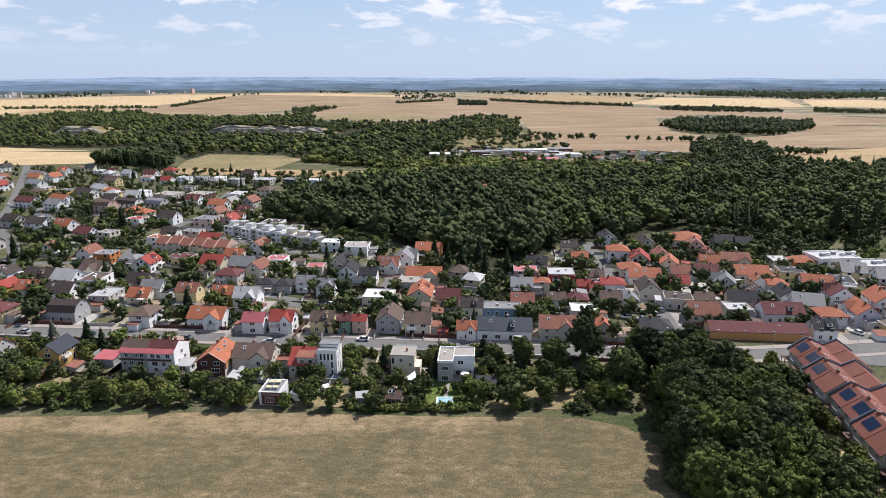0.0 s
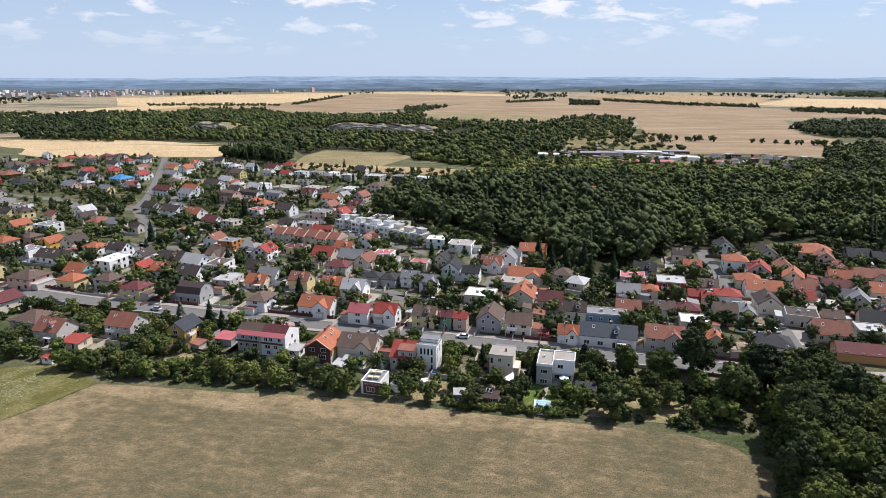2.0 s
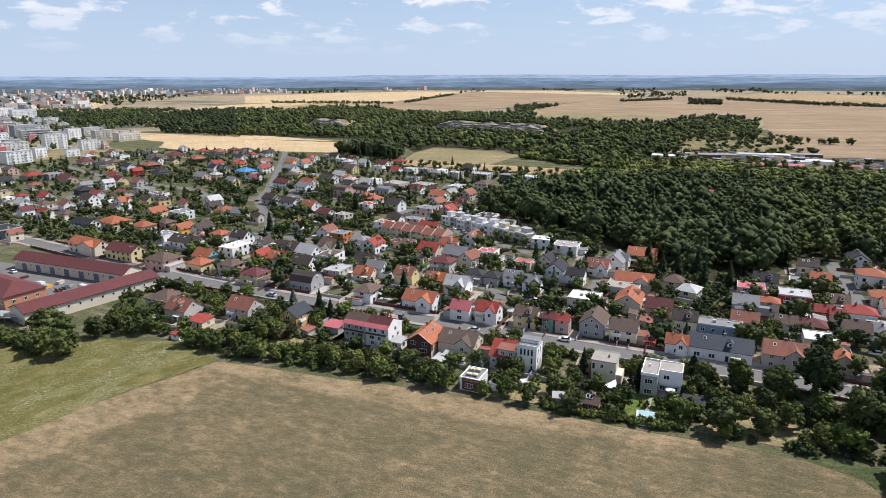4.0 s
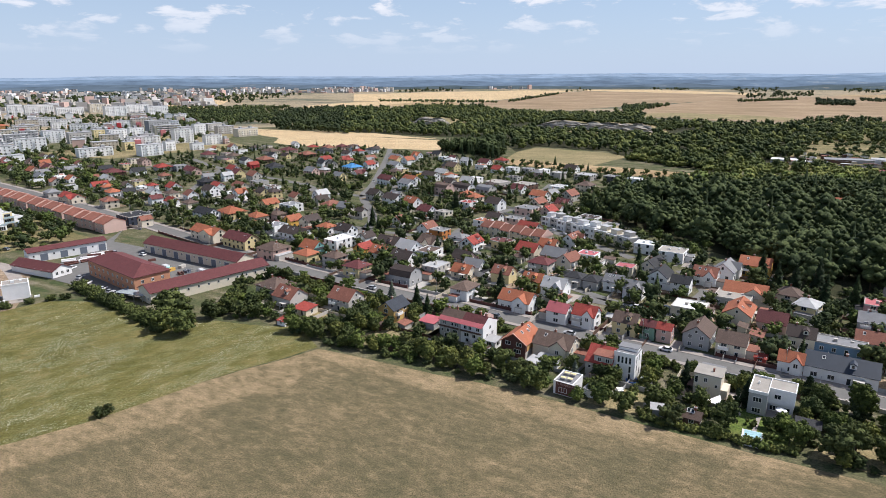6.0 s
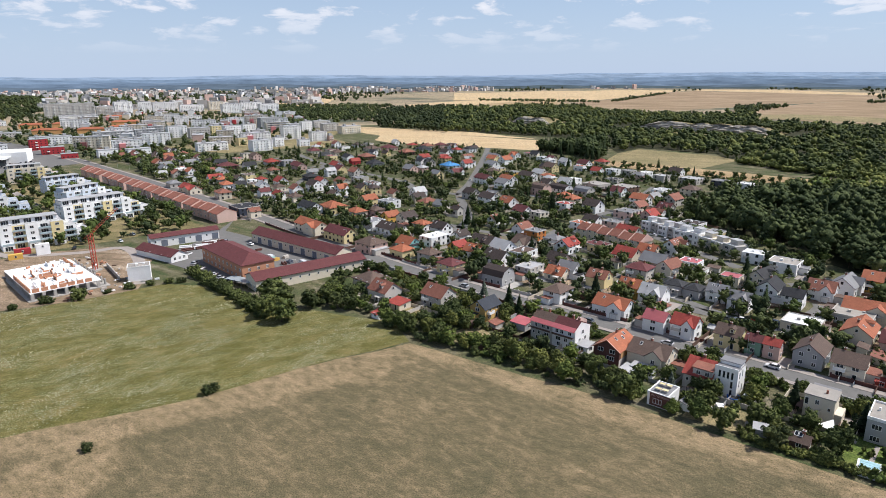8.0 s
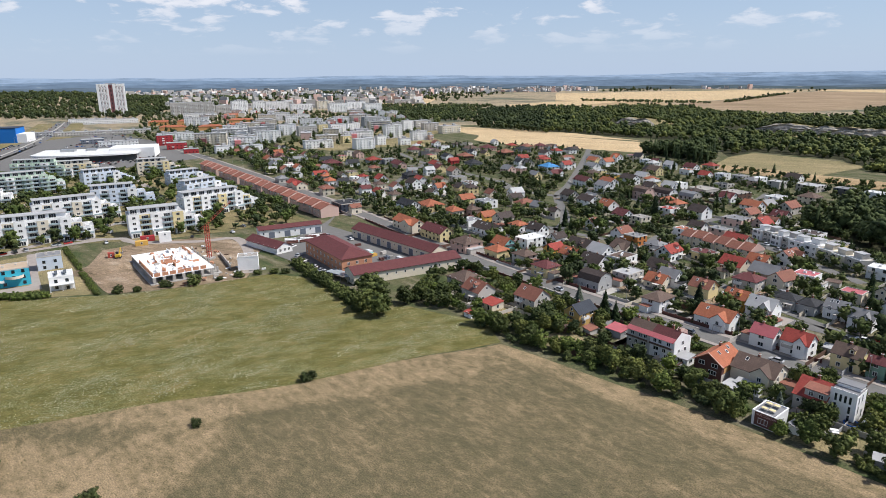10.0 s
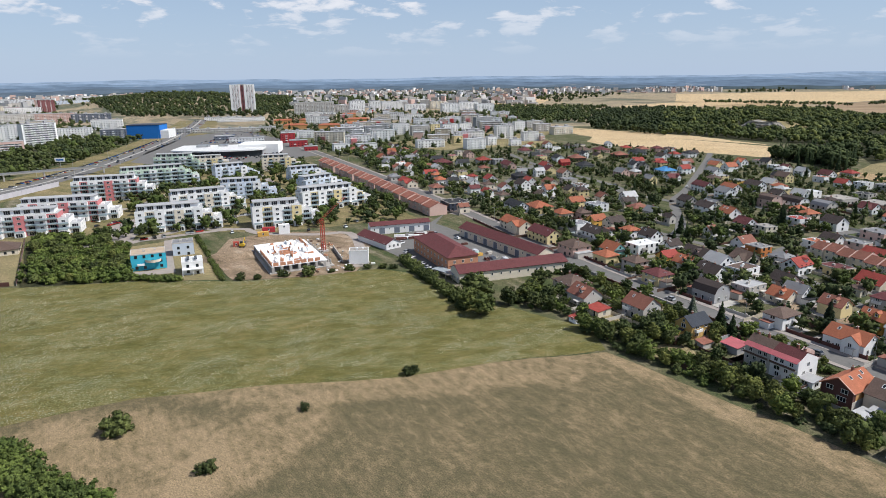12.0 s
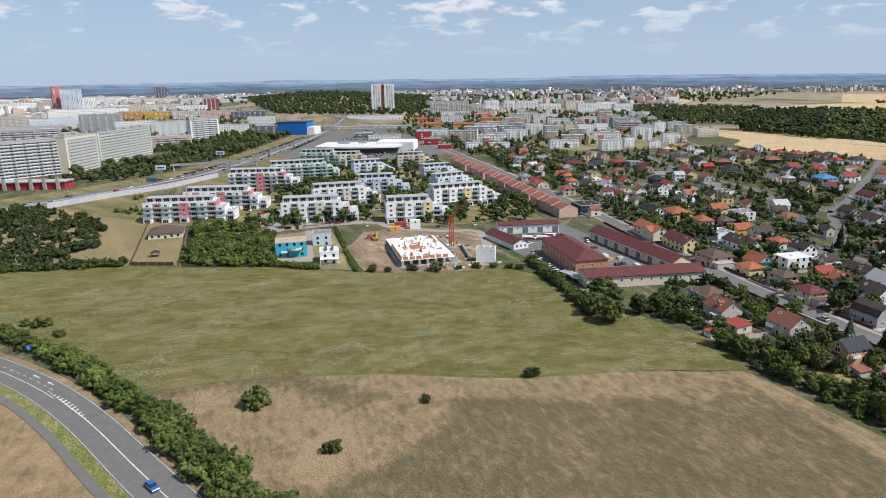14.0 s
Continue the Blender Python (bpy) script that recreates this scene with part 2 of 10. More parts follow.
STUBBLE = soil("dry_mown_grass", ((0.47, (0.106, 0.094, 0.054)), (0.55, (0.136, 0.114, 0.066)), (0.62, (0.172, 0.136, 0.08)), (0.69, (0.228, 0.174, 0.103)), (0.78, (0.3, 0.224, 0.138))), 0.055, 0.45, -4, rows=0.6, harsh=0.85, fine=2.6, along=2.0,
               dry=((-150, 4, 30, 1.2, 30), (-150, 84, 16, 4.5, 64), (-138, 38, 14, 2.2, 120), (-60, 148, 10, 9.0, 0)))
BARE = soil("bare_sandy_soil", ((0.42, (0.13, 0.1, 0.06)), (0.55, (0.24, 0.175, 0.1)), (0.7, (0.34, 0.25, 0.15))), 0.06, 0.2, -12, harsh=0.5, along=2.0)
MEADOW = soil("meadow_grass", ((0.44, (0.08, 0.082, 0.022)), (0.54, (0.115, 0.108, 0.032)), (0.63, (0.155, 0.134, 0.048)), (0.75, (0.21, 0.165, 0.07))), 0.06, 0.3, 66, (0.36, 0.38, 0.25), along=1.8, harsh=0.62, fine=2.0)
VERGE = soil("road_verge_grass", ((0.3, (0.1, 0.13, 0.04)), (0.55, (0.17, 0.18, 0.06)), (0.75, (0.32, 0.26, 0.13))), 0.1, 0.3)
WHEAT = soil("ripe_wheat", ((0.4, (0.4, 0.29, 0.165)), (0.55, (0.47, 0.35, 0.21)), (0.7, (0.52, 0.4, 0.25))), 0.012, 0.03, 30)
STRAW = soil("cut_straw_field", ((0.44, (0.18, 0.13, 0.07)), (0.52, (0.28, 0.2, 0.11)), (0.64, (0.38, 0.28, 0.165))), 0.006, 0.02, 8)
STUBBLE_FAR = soil("far_stubble", ((0.44, (0.16, 0.125, 0.08)), (0.5, (0.235, 0.17, 0.105)), (0.58, (0.27, 0.195, 0.125)), (0.66, (0.33, 0.245, 0.16))), 0.005, 0.03, 8, harsh=0.4)
PASTURE = soil("dry_pasture", ((0.3, (0.12, 0.12, 0.058)), (0.55, (0.22, 0.185, 0.1)), (0.8, (0.35, 0.275, 0.16))), 0.02, 0.05, 10)
FARLAND = soil("far_farmland", ((0.4, (0.055, 0.07, 0.05)), (0.5, (0.1, 0.11, 0.08)), (0.55, (0.27, 0.22, 0.15)), (0.6, (0.32, 0.26, 0.18)), (0.64, (0.1, 0.11, 0.075))), 0.0022, 0.004, 0)
ROCK = soil("quarry_rock", ((0.42, (0.1, 0.1, 0.1)), (0.52, (0.22, 0.21, 0.2)), (0.62, (0.4, 0.36, 0.31))), 0.05, 0.12)
LEAF = leafy("broad_leaves", (0.042, 0.06, 0.028), (0.11, 0.138, 0.058))
LEAF_DARK = leafy("forest_leaves", (0.028, 0.045, 0.026), (0.075, 0.1, 0.05), 0.05)
# Woodland soil with the shade between the crowns put into its very dark colour.
SHADE_FLOOR = soil("woodland_floor_shade", ((0.4, (0.022, 0.028, 0.014)), (0.7, (0.05, 0.048, 0.026))), 0.08, 0.2)
DRYBANK = soil("dry_bank_grass", ((0.4, (0.09, 0.095, 0.04)), (0.52, (0.15, 0.135, 0.065)), (0.62, (0.22, 0.18, 0.095)), (0.72, (0.3, 0.235, 0.14))), 0.03, 0.08, 30)
LEAF_LIME = leafy("sunlit_leaves", (0.05, 0.074, 0.026), (0.12, 0.15, 0.05))
LEAF_PALE = leafy("pale_leaves", (0.065, 0.085, 0.034), (0.15, 0.172, 0.066))
LEAF_HEDGE = leafy("hedge_leaves", (0.055, 0.085, 0.03), (0.135, 0.18, 0.062))
NEEDLE = leafy("spruce_needles", (0.014, 0.026, 0.014), (0.035, 0.055, 0.028))
NEEDLE_BLUE = leafy("blue_spruce_needles", (0.05, 0.07, 0.07), (0.13, 0.16, 0.16))


# ---- mesh tools ----
def mesh_of(name, verts, faces, mats, index=None, smooth=False):
    me = bpy.data.meshes.new(name)
    me.from_pydata([tuple(v) for v in verts], [], [tuple(f) for f in faces])
    for m in mats if isinstance(mats, (list, tuple)) else [mats]:
        me.materials.append(m)
    if index is not None:
        me.polygons.foreach_set("material_index", list(index))
    if smooth:
        me.polygons.foreach_set("use_smooth", [True] * len(me.polygons))
    me.update()
    return me


def put(name, me, parent=None, m=None, label=""):
    """A mesh object, as a part under its parent when there is one; m is its pose in the parent's own space."""
    ob = new(name, me)
    if parent is not None:
        ob.parent = parent
    if m is not None:
        ob.matrix_basis = m
    return tagged(ob, label)


def root(name, m, label, category, group=""):
    ob = new(name)
    ob.empty_display_size = 1.0
    ob.matrix_basis = m
    return tagged(ob, label, category, group)


class Solid:
    """Collects boxes, prisms and free faces into one mesh."""

    def __init__(self):
        self.v, self.f, self.i = [], [], []

    def face(self, pts, mat=0):
        n = len(self.v)
        self.v += [tuple(p) for p in pts]
        self.f.append(tuple(range(n, n + len(pts))))
        self.i.append(mat)
        return self

    def box(self, x0, y0, z0, x1, y1, z1, mat=0, m=None):
        n = len(self.v)
        c = [Vector((x, y, z)) for z in (z0, z1) for x, y in ((x0, y0), (x1, y0), (x1, y1), (x0, y1))]
        self.v += [tuple(m @ p) if m else tuple(p) for p in c]
        for q in ((3, 2, 1, 0), (4, 5, 6, 7), (0, 1, 5, 4), (1, 2, 6, 5), (2, 3, 7, 6), (3, 0, 4, 7)):
            self.f.append(tuple(n + k for k in q))
            self.i.append(mat)
        return self

    def prism(self, section, x0, x1, mat=0):
        """A section of (y, z) points, counter-clockwise seen from +x, drawn out from x0 to x1."""
        n, k = len(self.v), len(section)
        self.v += [(x0, y, z) for y, z in section] + [(x1, y, z) for y, z in section]
        self.f.append(tuple(n + j for j in reversed(range(k))))
        self.f.append(tuple(n + k + j for j in range(k)))
        self.f += [(n + j, n + (j + 1) % k, n + k + (j + 1) % k, n + k + j) for j in range(k)]
        self.i += [mat] * (k + 2)
        return self

    def tube(self, a, b, r, sides=8, mat=0, r2=None):
        a, b = Vector(a), Vector(b)
        d = (b - a).normalized()
        u = d.orthogonal().normalized()
        w = d.cross(u)
        n = len(self.v)
        for p, rr in ((a, r), (b, r if r2 is None else r2)):
            self.v += [tuple(p + (u * math.cos(s * math.tau / sides) + w * math.sin(s * math.tau / sides)) * rr) for s in range(sides)]
        self.f += [(n + s, n + (s + 1) % sides, n + sides + (s + 1) % sides, n + sides + s) for s in range(sides)]
        self.f += [tuple(n + s for s in reversed(range(sides))), tuple(n + sides + s for s in range(sides))]
        self.i += [mat] * (sides + 2)
        return self

    def mesh(self, name, mats):
        return mesh_of(name, self.v, self.f, mats, self.i)


def sheet(name, pts, z, mat, label, ragged=0.0, step=12.0, kind="structure"):
    """A patch of ground with a slightly uneven edge, lying at the height z."""
    out = []
    for k, p in enumerate(pts):
        q = pts[(k + 1) % len(pts)]
        n = max(1, int(math.dist(p, q) / step)) if ragged else 1
        for j in range(n):
            x, y = p[0] + (q[0] - p[0]) * j / n, p[1] + (q[1] - p[1]) * j / n
            w = noise.noise_vector((x * 0.05, y * 0.05, 3.3)) * ragged * (j > 0)
            out.append((x + w.x, y + w.y, z))
    bm = bmesh.new()
    bm.faces.new([bm.verts.new(p) for p in out])
    bmesh.ops.recalc_face_normals(bm, faces=bm.faces)
    for f in bm.faces:
        if f.normal.z < 0:
            f.normal_flip()
    bmesh.ops.triangulate(bm, faces=bm.faces)
    me = bpy.data.meshes.new(name)
    bm.to_mesh(me)
    me.materials.append(mat)
    return tagged(new(name, me), label, "ground", "", kind)


def smooth_line(pts, step=6.0):
    """A soft line through the given plan points."""
    out = []
    for k in range(len(pts) - 1):
        p0, p1, p2, p3 = (Vector(pts[max(0, min(len(pts) - 1, k + j))]) for j in (-1, 0, 1, 2))
        n = max(1, int((p2 - p1).length / step))
        for j in range(n):
            s = j / n
            out.append(0.5 * (2 * p1 + (p2 - p0) * s + (2 * p0 - 5 * p1 + 4 * p2 - p3) * s * s + (3 * p1 - p0 - 3 * p2 + p3) * s ** 3))
    return out + [Vector(pts[-1])]


def strip(name, pts, left, right, z, mat, label, thick=0.0, category="road"):
    """A band along a line of plan points, from left to right of it in metres (left positive)."""
    line = smooth_line(pts)
    s = Solid()
    rows = []
    for k, p in enumerate(line):
        d = (line[min(k + 1, len(line) - 1)] - line[max(k - 1, 0)]).normalized()
        nrm = Vector((-d.y, d.x))
        rows.append((p + nrm * left, p + nrm * right))
    for (a, b), (c, d) in zip(rows, rows[1:]):
        s.face([(b.x, b.y, z), (d.x, d.y, z), (c.x, c.y, z), (a.x, a.y, z)])
        if thick:
            s.face([(a.x, a.y, z), (c.x, c.y, z), (c.x, c.y, z - thick), (a.x, a.y, z - thick)])
            s.face([(d.x, d.y, z), (b.x, b.y, z), (b.x, b.y, z - thick), (d.x, d.y, z - thick)])
    return tagged(new(name, s.mesh(name, mat)), label, category, "", "structure")


# ---- the ground, out to the horizon ----
def land(x, y):
    r = math.hypot(x, y)
    k = min(1.0, max(0.0, (r - 3700) / 700))
    a = math.degrees(math.atan2(x, y))
    hill = 34 * math.exp(-((r - 2550) / 420) ** 2 - ((a + 78) / 7.5) ** 2)
    return -0.06 + hill + k * k * (6 + 10 * noise.noise((x * 0.0011, y * 0.0011, 0.0)))


rings = [0, 40, 80, 140, 220, 320, 450, 620, 850, 1150, 1500, 1950, 2150, 2350, 2550, 2800, 3000, 3200, 3500, 3750, 4100, 4400, 4700, 4900]
SPOKES = 160
gv = [(r * math.cos(a * math.tau / SPOKES), r * math.sin(a * math.tau / SPOKES)) for r in rings[1:] for a in range(SPOKES)]
gv = [(0.0, 0.0, -0.06)] + [(x, y, land(x, y)) for x, y in gv]
gf = [(0, 1 + a, 1 + (a + 1) % SPOKES) for a in range(SPOKES)]
for k in range(len(rings) - 2):
    o = 1 + k * SPOKES
    gf += [(o + a, o + SPOKES + a, o + SPOKES + (a + 1) % SPOKES, o + (a + 1) % SPOKES) for a in range(SPOKES)]
gi = [0 if math.hypot(*[sum(gv[i][c] for i in f) / len(f) for c in (0, 1)]) < 1000 else 1 for f in gf]
tagged(new("ground", mesh_of("ground", gv, gf, [GARDEN, FARLAND], gi)), "wide open land with gardens, fields and woods out to the horizon", "ground", "", "structure")


# Distance haze painted in as a glowing colour, with paler specks along it.
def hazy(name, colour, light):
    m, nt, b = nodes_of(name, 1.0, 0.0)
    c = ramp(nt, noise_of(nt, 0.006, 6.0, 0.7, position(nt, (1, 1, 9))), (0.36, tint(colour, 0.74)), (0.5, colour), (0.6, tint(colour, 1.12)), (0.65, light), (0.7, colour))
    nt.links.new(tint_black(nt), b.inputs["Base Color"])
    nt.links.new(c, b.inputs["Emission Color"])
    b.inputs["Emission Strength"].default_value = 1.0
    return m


def tint_black(nt):
    n = nt.nodes.new("ShaderNodeRGB")
    n.outputs[0].default_value = (0.02, 0.025, 0.03, 1)
    return n.outputs[0]


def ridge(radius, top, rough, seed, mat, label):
    """A far line of hills right round the place, its distance haze put into the colour."""
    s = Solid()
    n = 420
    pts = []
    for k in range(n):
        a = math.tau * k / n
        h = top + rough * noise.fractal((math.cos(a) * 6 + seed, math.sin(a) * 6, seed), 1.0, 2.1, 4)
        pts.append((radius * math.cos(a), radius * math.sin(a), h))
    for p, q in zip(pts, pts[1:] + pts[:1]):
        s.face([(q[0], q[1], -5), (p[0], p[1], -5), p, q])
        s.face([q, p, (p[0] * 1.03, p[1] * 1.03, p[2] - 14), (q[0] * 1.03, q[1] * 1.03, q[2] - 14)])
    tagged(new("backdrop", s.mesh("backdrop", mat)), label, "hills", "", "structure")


# Painted haze: each farther ridge glows in a paler, bluer colour.
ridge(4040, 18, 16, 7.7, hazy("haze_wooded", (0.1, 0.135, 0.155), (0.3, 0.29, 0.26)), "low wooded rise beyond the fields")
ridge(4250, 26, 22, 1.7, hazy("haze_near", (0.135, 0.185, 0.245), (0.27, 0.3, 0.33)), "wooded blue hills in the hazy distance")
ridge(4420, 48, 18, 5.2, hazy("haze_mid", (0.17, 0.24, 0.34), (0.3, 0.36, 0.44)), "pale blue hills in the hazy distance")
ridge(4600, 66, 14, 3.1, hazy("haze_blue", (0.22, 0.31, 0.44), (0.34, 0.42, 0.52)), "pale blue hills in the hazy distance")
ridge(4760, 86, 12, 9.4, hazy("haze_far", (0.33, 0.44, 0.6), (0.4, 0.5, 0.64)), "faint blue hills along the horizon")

# fields
sheet("ground", [(-126, 147), (-57, 150.5), (0, 148), (36, 147), (46, 143), (53, 131), (50, 118), (46, 105), (40, 60), (30, -60), (-60, -60), (-118, -4), (-147, -9), (-172, -18), (-184, -14), (-180, 18), (-167, 50), (-149, 84), (-141, 112)],
      0.02, STUBBLE, "dry mown field with straw-coloured and grey-green swaths", 1.2)
sheet("ground", [(-127, 148), (-143, 158), (-160, 152), (-178, 148), (-188, 137), (-205, 140), (-226, 139), (-236, 140), (-250, 132), (-256, 106), (-267, 76), (-295, 38), (-317, -8), (-332, -32), (-347, -88), (-372, -130), (-318, -126), (-262, -80), (-224, -47), (-200, -30), (-184, -14), (-180, 18), (-167, 50), (-149, 84), (-141, 112)],
      0.05, MEADOW, "green meadow with patches of white flowers", 1.5)
sheet("ground", [(-133, -16), (-171, -36), (-207, -58), (-240, -84), (-340, -160), (-300, -260), (-100, -160), (-60, -90), (-90, -20)], 0.03, BARE, "dry yellow grass beside the road", 1.5)
# far fields between the woods
sheet("ground", [(-816, 784), (-556, 757), (-414, 760), (-352, 655), (-440, 640), (-560, 622), (-597, 635), (-640, 690), (-720, 720)], 0.25, WHEAT, "field of ripe wheat above the houses", 4)
sheet("ground", [(-560, 812), (-425, 772), (-556, 757), (-690, 770), (-816, 790)], 0.27, WHEAT, "field of ripe wheat above the houses", 4)
sheet("ground", [(-740, 760), (-700, 640), (-600, 590), (-640, 430), (-760, 420), (-800, 560), (-830, 700)], 0.2, PASTURE, "dry mown grass beside the estate", 3)
FAR_FIELDS = (
    ([(-258, 604), (-273, 677), (-269, 733), (-180, 716), (-150, 690), (-167, 596)], PASTURE, "dry green pasture at the edge of the wood"),
    ([(-262, 582), (-271, 616), (-170, 607), (-45, 595), (-31, 547), (-112, 560)], STRAW, "strip of cut straw beside the gardens"),
    ([(0, 893), (77, 1155), (131, 1022), (160, 803), (131, 651), (79, 609), (0, 610)], DRYBANK, "dry slope with scattered bushes"),
    ([(-1854, 2534), (-1349, 1838), (-1155, 1833), (-914, 1933), (-917, 2183), (-1023, 3078), (-1041, 3499), (-1356, 3453), (-1680, 2967), (-1763, 2595)], WHEAT, "pale ripe wheat field on the rise"),
    ([(-1325, 1804), (-979, 1863), (-858, 1763), (-896, 1622), (-1108, 1505)], STRAW, "narrow straw field below a hedge"),
    ([(-799, 1570), (-897, 1897), (-898, 2137), (-993, 2987), (-992, 3382), (-136, 2914), (-181, 2485), (-326, 2037), (-393, 1851), (-496, 1564), (-661, 1567)], STUBBLE_FAR, "wide cut straw field on the rise"),
    ([(-1118, 3759), (-584, 3669), (-122, 3190), (-138, 2957), (-993, 3439)], WHEAT, "pale strip of wheat along the rise"),
    ([(-313, 1469), (-342, 1753), (-308, 2036), (-181, 2485), (0, 2751), (196, 2989), (421, 2246), (561, 1865), (667, 1543), (470, 1434), (423, 1253), (374, 1063), (392, 978), (346, 843), (292, 740), (237, 776), (153, 764), (122, 891), (161, 1307), (166, 1399), (0, 1327), (-95, 1293), (-292, 1368)], STUBBLE_FAR, "wide cut straw field with faint tracks"),
    ([(620, 2192), (720, 2400), (961, 2877), (1371, 2635), (1080, 1925), (832, 1931)], WHEAT, "pale ripe wheat field beyond a hedge"),
    ([(122, 3083), (610, 3265), (887, 2879), (683, 2345), (570, 2015), (421, 2246), (210, 2821)], STRAW, "cut straw field on the rise"),
    ([(1378, 2502), (1631, 2559), (1680, 2264), (1374, 1847), (1097, 1925)], WHEAT, "pale ripe wheat field beyond a hedge"),
    ([(561, 1865), (722, 1673), (866, 1516), (968, 1294), (868, 1158), (693, 1188), (727, 1352), (647, 1497)], STUBBLE_FAR, "cut straw field beside a wood"),
    ([(362, 923), (419, 922), (568, 1017), (690, 1203), (794, 1058), (603, 798), (497, 786), (407, 800), (340, 828)], STUBBLE_FAR, "cut straw field beyond the wood"),
    ([(315, 649), (370, 739), (490, 774), (623, 826), (463, 607), (327, 616)], STRAW, "straw field with cut swaths"),
    ([(324, 571), (366, 627), (424, 631), (380, 571)], WHEAT, "small pale wheat field beyond the trees"),
    ([(-826, 1288), (-810, 1376), (-698, 1393), (-648, 1302), (-728, 1254)], PASTURE, "green pasture above the old quarry"),
    ([(-308, 1448), (-246, 1536), (-111, 1510), (0, 1442), (0, 1363), (-170, 1347), (-268, 1367)], PASTURE, "green pasture above the old quarry"),
    ([(-1102, 1180), (-1256, 1485), (-1281, 1678), (-1177, 1958), (-1085, 1840), (-1062, 1390), (-1047, 1130)], WHEAT, "pale strip of wheat beyond the wood"),
    ([(-2092, 1531), (-2190, 1663), (-1997, 1730), (-1781, 1693), (-1473, 1332), (-1383, 1177), (-1454, 1149)], WHEAT, "pale wheat field beside the estate"),
    ([(-4475, 506), (-4559, 610), (-4477, 1059), (-4438, 1209), (-3903, 922)], STRAW, "dry field on a far hill"))
for k, (plan, cover_, label) in enumerate(FAR_FIELDS):
    sheet("ground", plan, 0.22 + 0.03 * k, cover_, label, 3 if k < 3 else 8, 30 if k < 3 else 60)

# plots between the meadow and the flats
sheet("ground", [(-330, -29), (-320, -7), (-417, -1), (-432, -24)], 0.06, PASTURE, "dry mown lawn of a bungalow", 0.5, 8)
sheet("ground", [(-316, -6), (-299, 33), (-362, 42), (-397, 36), (-412, 0)], 0.055, SHADE_FLOOR, "ground coloured dark for the shade under thick scrub", 1, 8)
sheet("ground", [(-346, -88), (-331, -30), (-432, -24), (-475, -60), (-478, -120), (-400, -150)], 0.05, PASTURE, "rough dry grass with scrub", 2, 10)
sheet("ground", [(-299, 33), (-290, 46), (-276, 68), (-363, 80), (-364, 40), (-320, 38)], 0.06, PASTURE, "small dry lawns of the modern villas", 0.6, 8)
sheet("road", [(-303, 38), (-300, 52), (-308, 54), (-311, 38)], 0.1, PAVING, "red paved terrace before a villa")
strip("road", [(-300, 52), (-330, 57), (-366, 64)], 2.0, -2.0, 0.09, PAVING, "paved drive between two villas")

# roads and paving
MAIN = [(-900, 330), (-676, 296), (-490, 268), (-335, 241), (-211, 215), (-154, 207), (-74, 200), (39, 189), (72, 185), (109, 187), (180, 196), (300, 205)]
strip("road", MAIN, 3.6, -3.6, 0.08, ASPHALT, "grey asphalt main road through the suburb")
strip("pavement", MAIN, 6.3, 3.65, 0.18, PAVING, "pinkish paved footway with a kerb along the main road", 0.2, "pavement")
strip("pavement", MAIN, -3.65, -5.6, 0.18, PAVING, "grey paved footway with a kerb along the main road", 0.2, "pavement")
LANES = (([(84, 190), (83, 208), (80, 232), (75, 253), (75, 293), (77, 330)], 3.4), ([(-137, 206), (-132, 222), (-118, 234), (-52, 233), (-40, 229), (-32, 233), (-23, 257), (-24, 270), (-36, 290)], 3.2),
               ([(-60, 300), (-107, 331), (-132, 346), (-157, 361), (-154, 401), (-165, 487)], 2.8), ([(-157, 361), (-160, 322), (-152, 293), (-110, 262), (-52, 235)], 2.2),
               ([(-200, 218), (-212, 300), (-270, 375), (-297, 428), (-386, 584), (-435, 665)], 3.0), ([(-270, 375), (-313, 375), (-346, 396), (-470, 430), (-560, 470)], 3.2),
               ([(-356, 244), (-380, 300), (-470, 430), (-520, 560)], 2.6), ([(-490, 268), (-530, 340), (-560, 470)], 2.6), ([(130, 190), (150, 210), (200, 225)], 4.5),
               ([(-275, 300), (-200, 290), (-152, 293)], 2.4), ([(-470, 266), (-480, 330), (-470, 430)], 2.2))
SIDE = [p for p, _ in LANES]
for pts, w in LANES:
    strip("road", pts, w, -w, 0.06, ASPHALT, "narrow asphalt side street between gardens")
strip("road", [(-325, 232), (-380, 228), (-470, 244), (-620, 266)], 3, -3, 0.07, PAVING, "paved access lane in front of the terraced houses")
sheet("road", [(-345, 238), (-312, 205), (-270, 204), (-214, 196), (-206, 160), (-214, 152), (-240, 150), (-252, 150), (-280, 150), (-296, 165), (-306, 190), (-330, 222)], 0.1, ASPHALT, "asphalt yard of the depot")
sheet("ground", [(-348, 92), (-318, 74), (-272, 72), (-258, 100), (-252, 122), (-290, 150), (-330, 148), (-348, 120)], 0.09, DIRT, "churned bare earth of a building site", 2, 6)
strip("road", [(-258, 126), (-290, 143), (-322, 152), (-330, 135), (-352, 110), (-372, 100), (-374, 20)], 2.6, -2.6, 0.12, PAVING, "dusty site road")
sheet("road", [(-372, 20), (-416, 34), (-440, 60), (-420, 62), (-372, 46)], 0.11, PAVING, "small car park between the flats")
HIGHWAY = [(-440, -270), (-498, -178), (-527, -123), (-552, -90), (-578, -55), (-616, -13), (-664, 28), (-800, 103), (-1050, 212), (-1390, 330), (-1700, 420)]
strip("ground", HIGHWAY, 44, -40, 0.03, DRYBANK, "dry grass banks of the dual carriageway", category="ground")
sheet("ground", [(-331, -34), (-347, -90), (-440, -150), (-548, -130), (-547, -29), (-500, -10), (-434, -28), (-400, -2), (-358, -2), (-345, -20)], 0.045, DRYBANK, "rough dry grass beside the flats", 3)
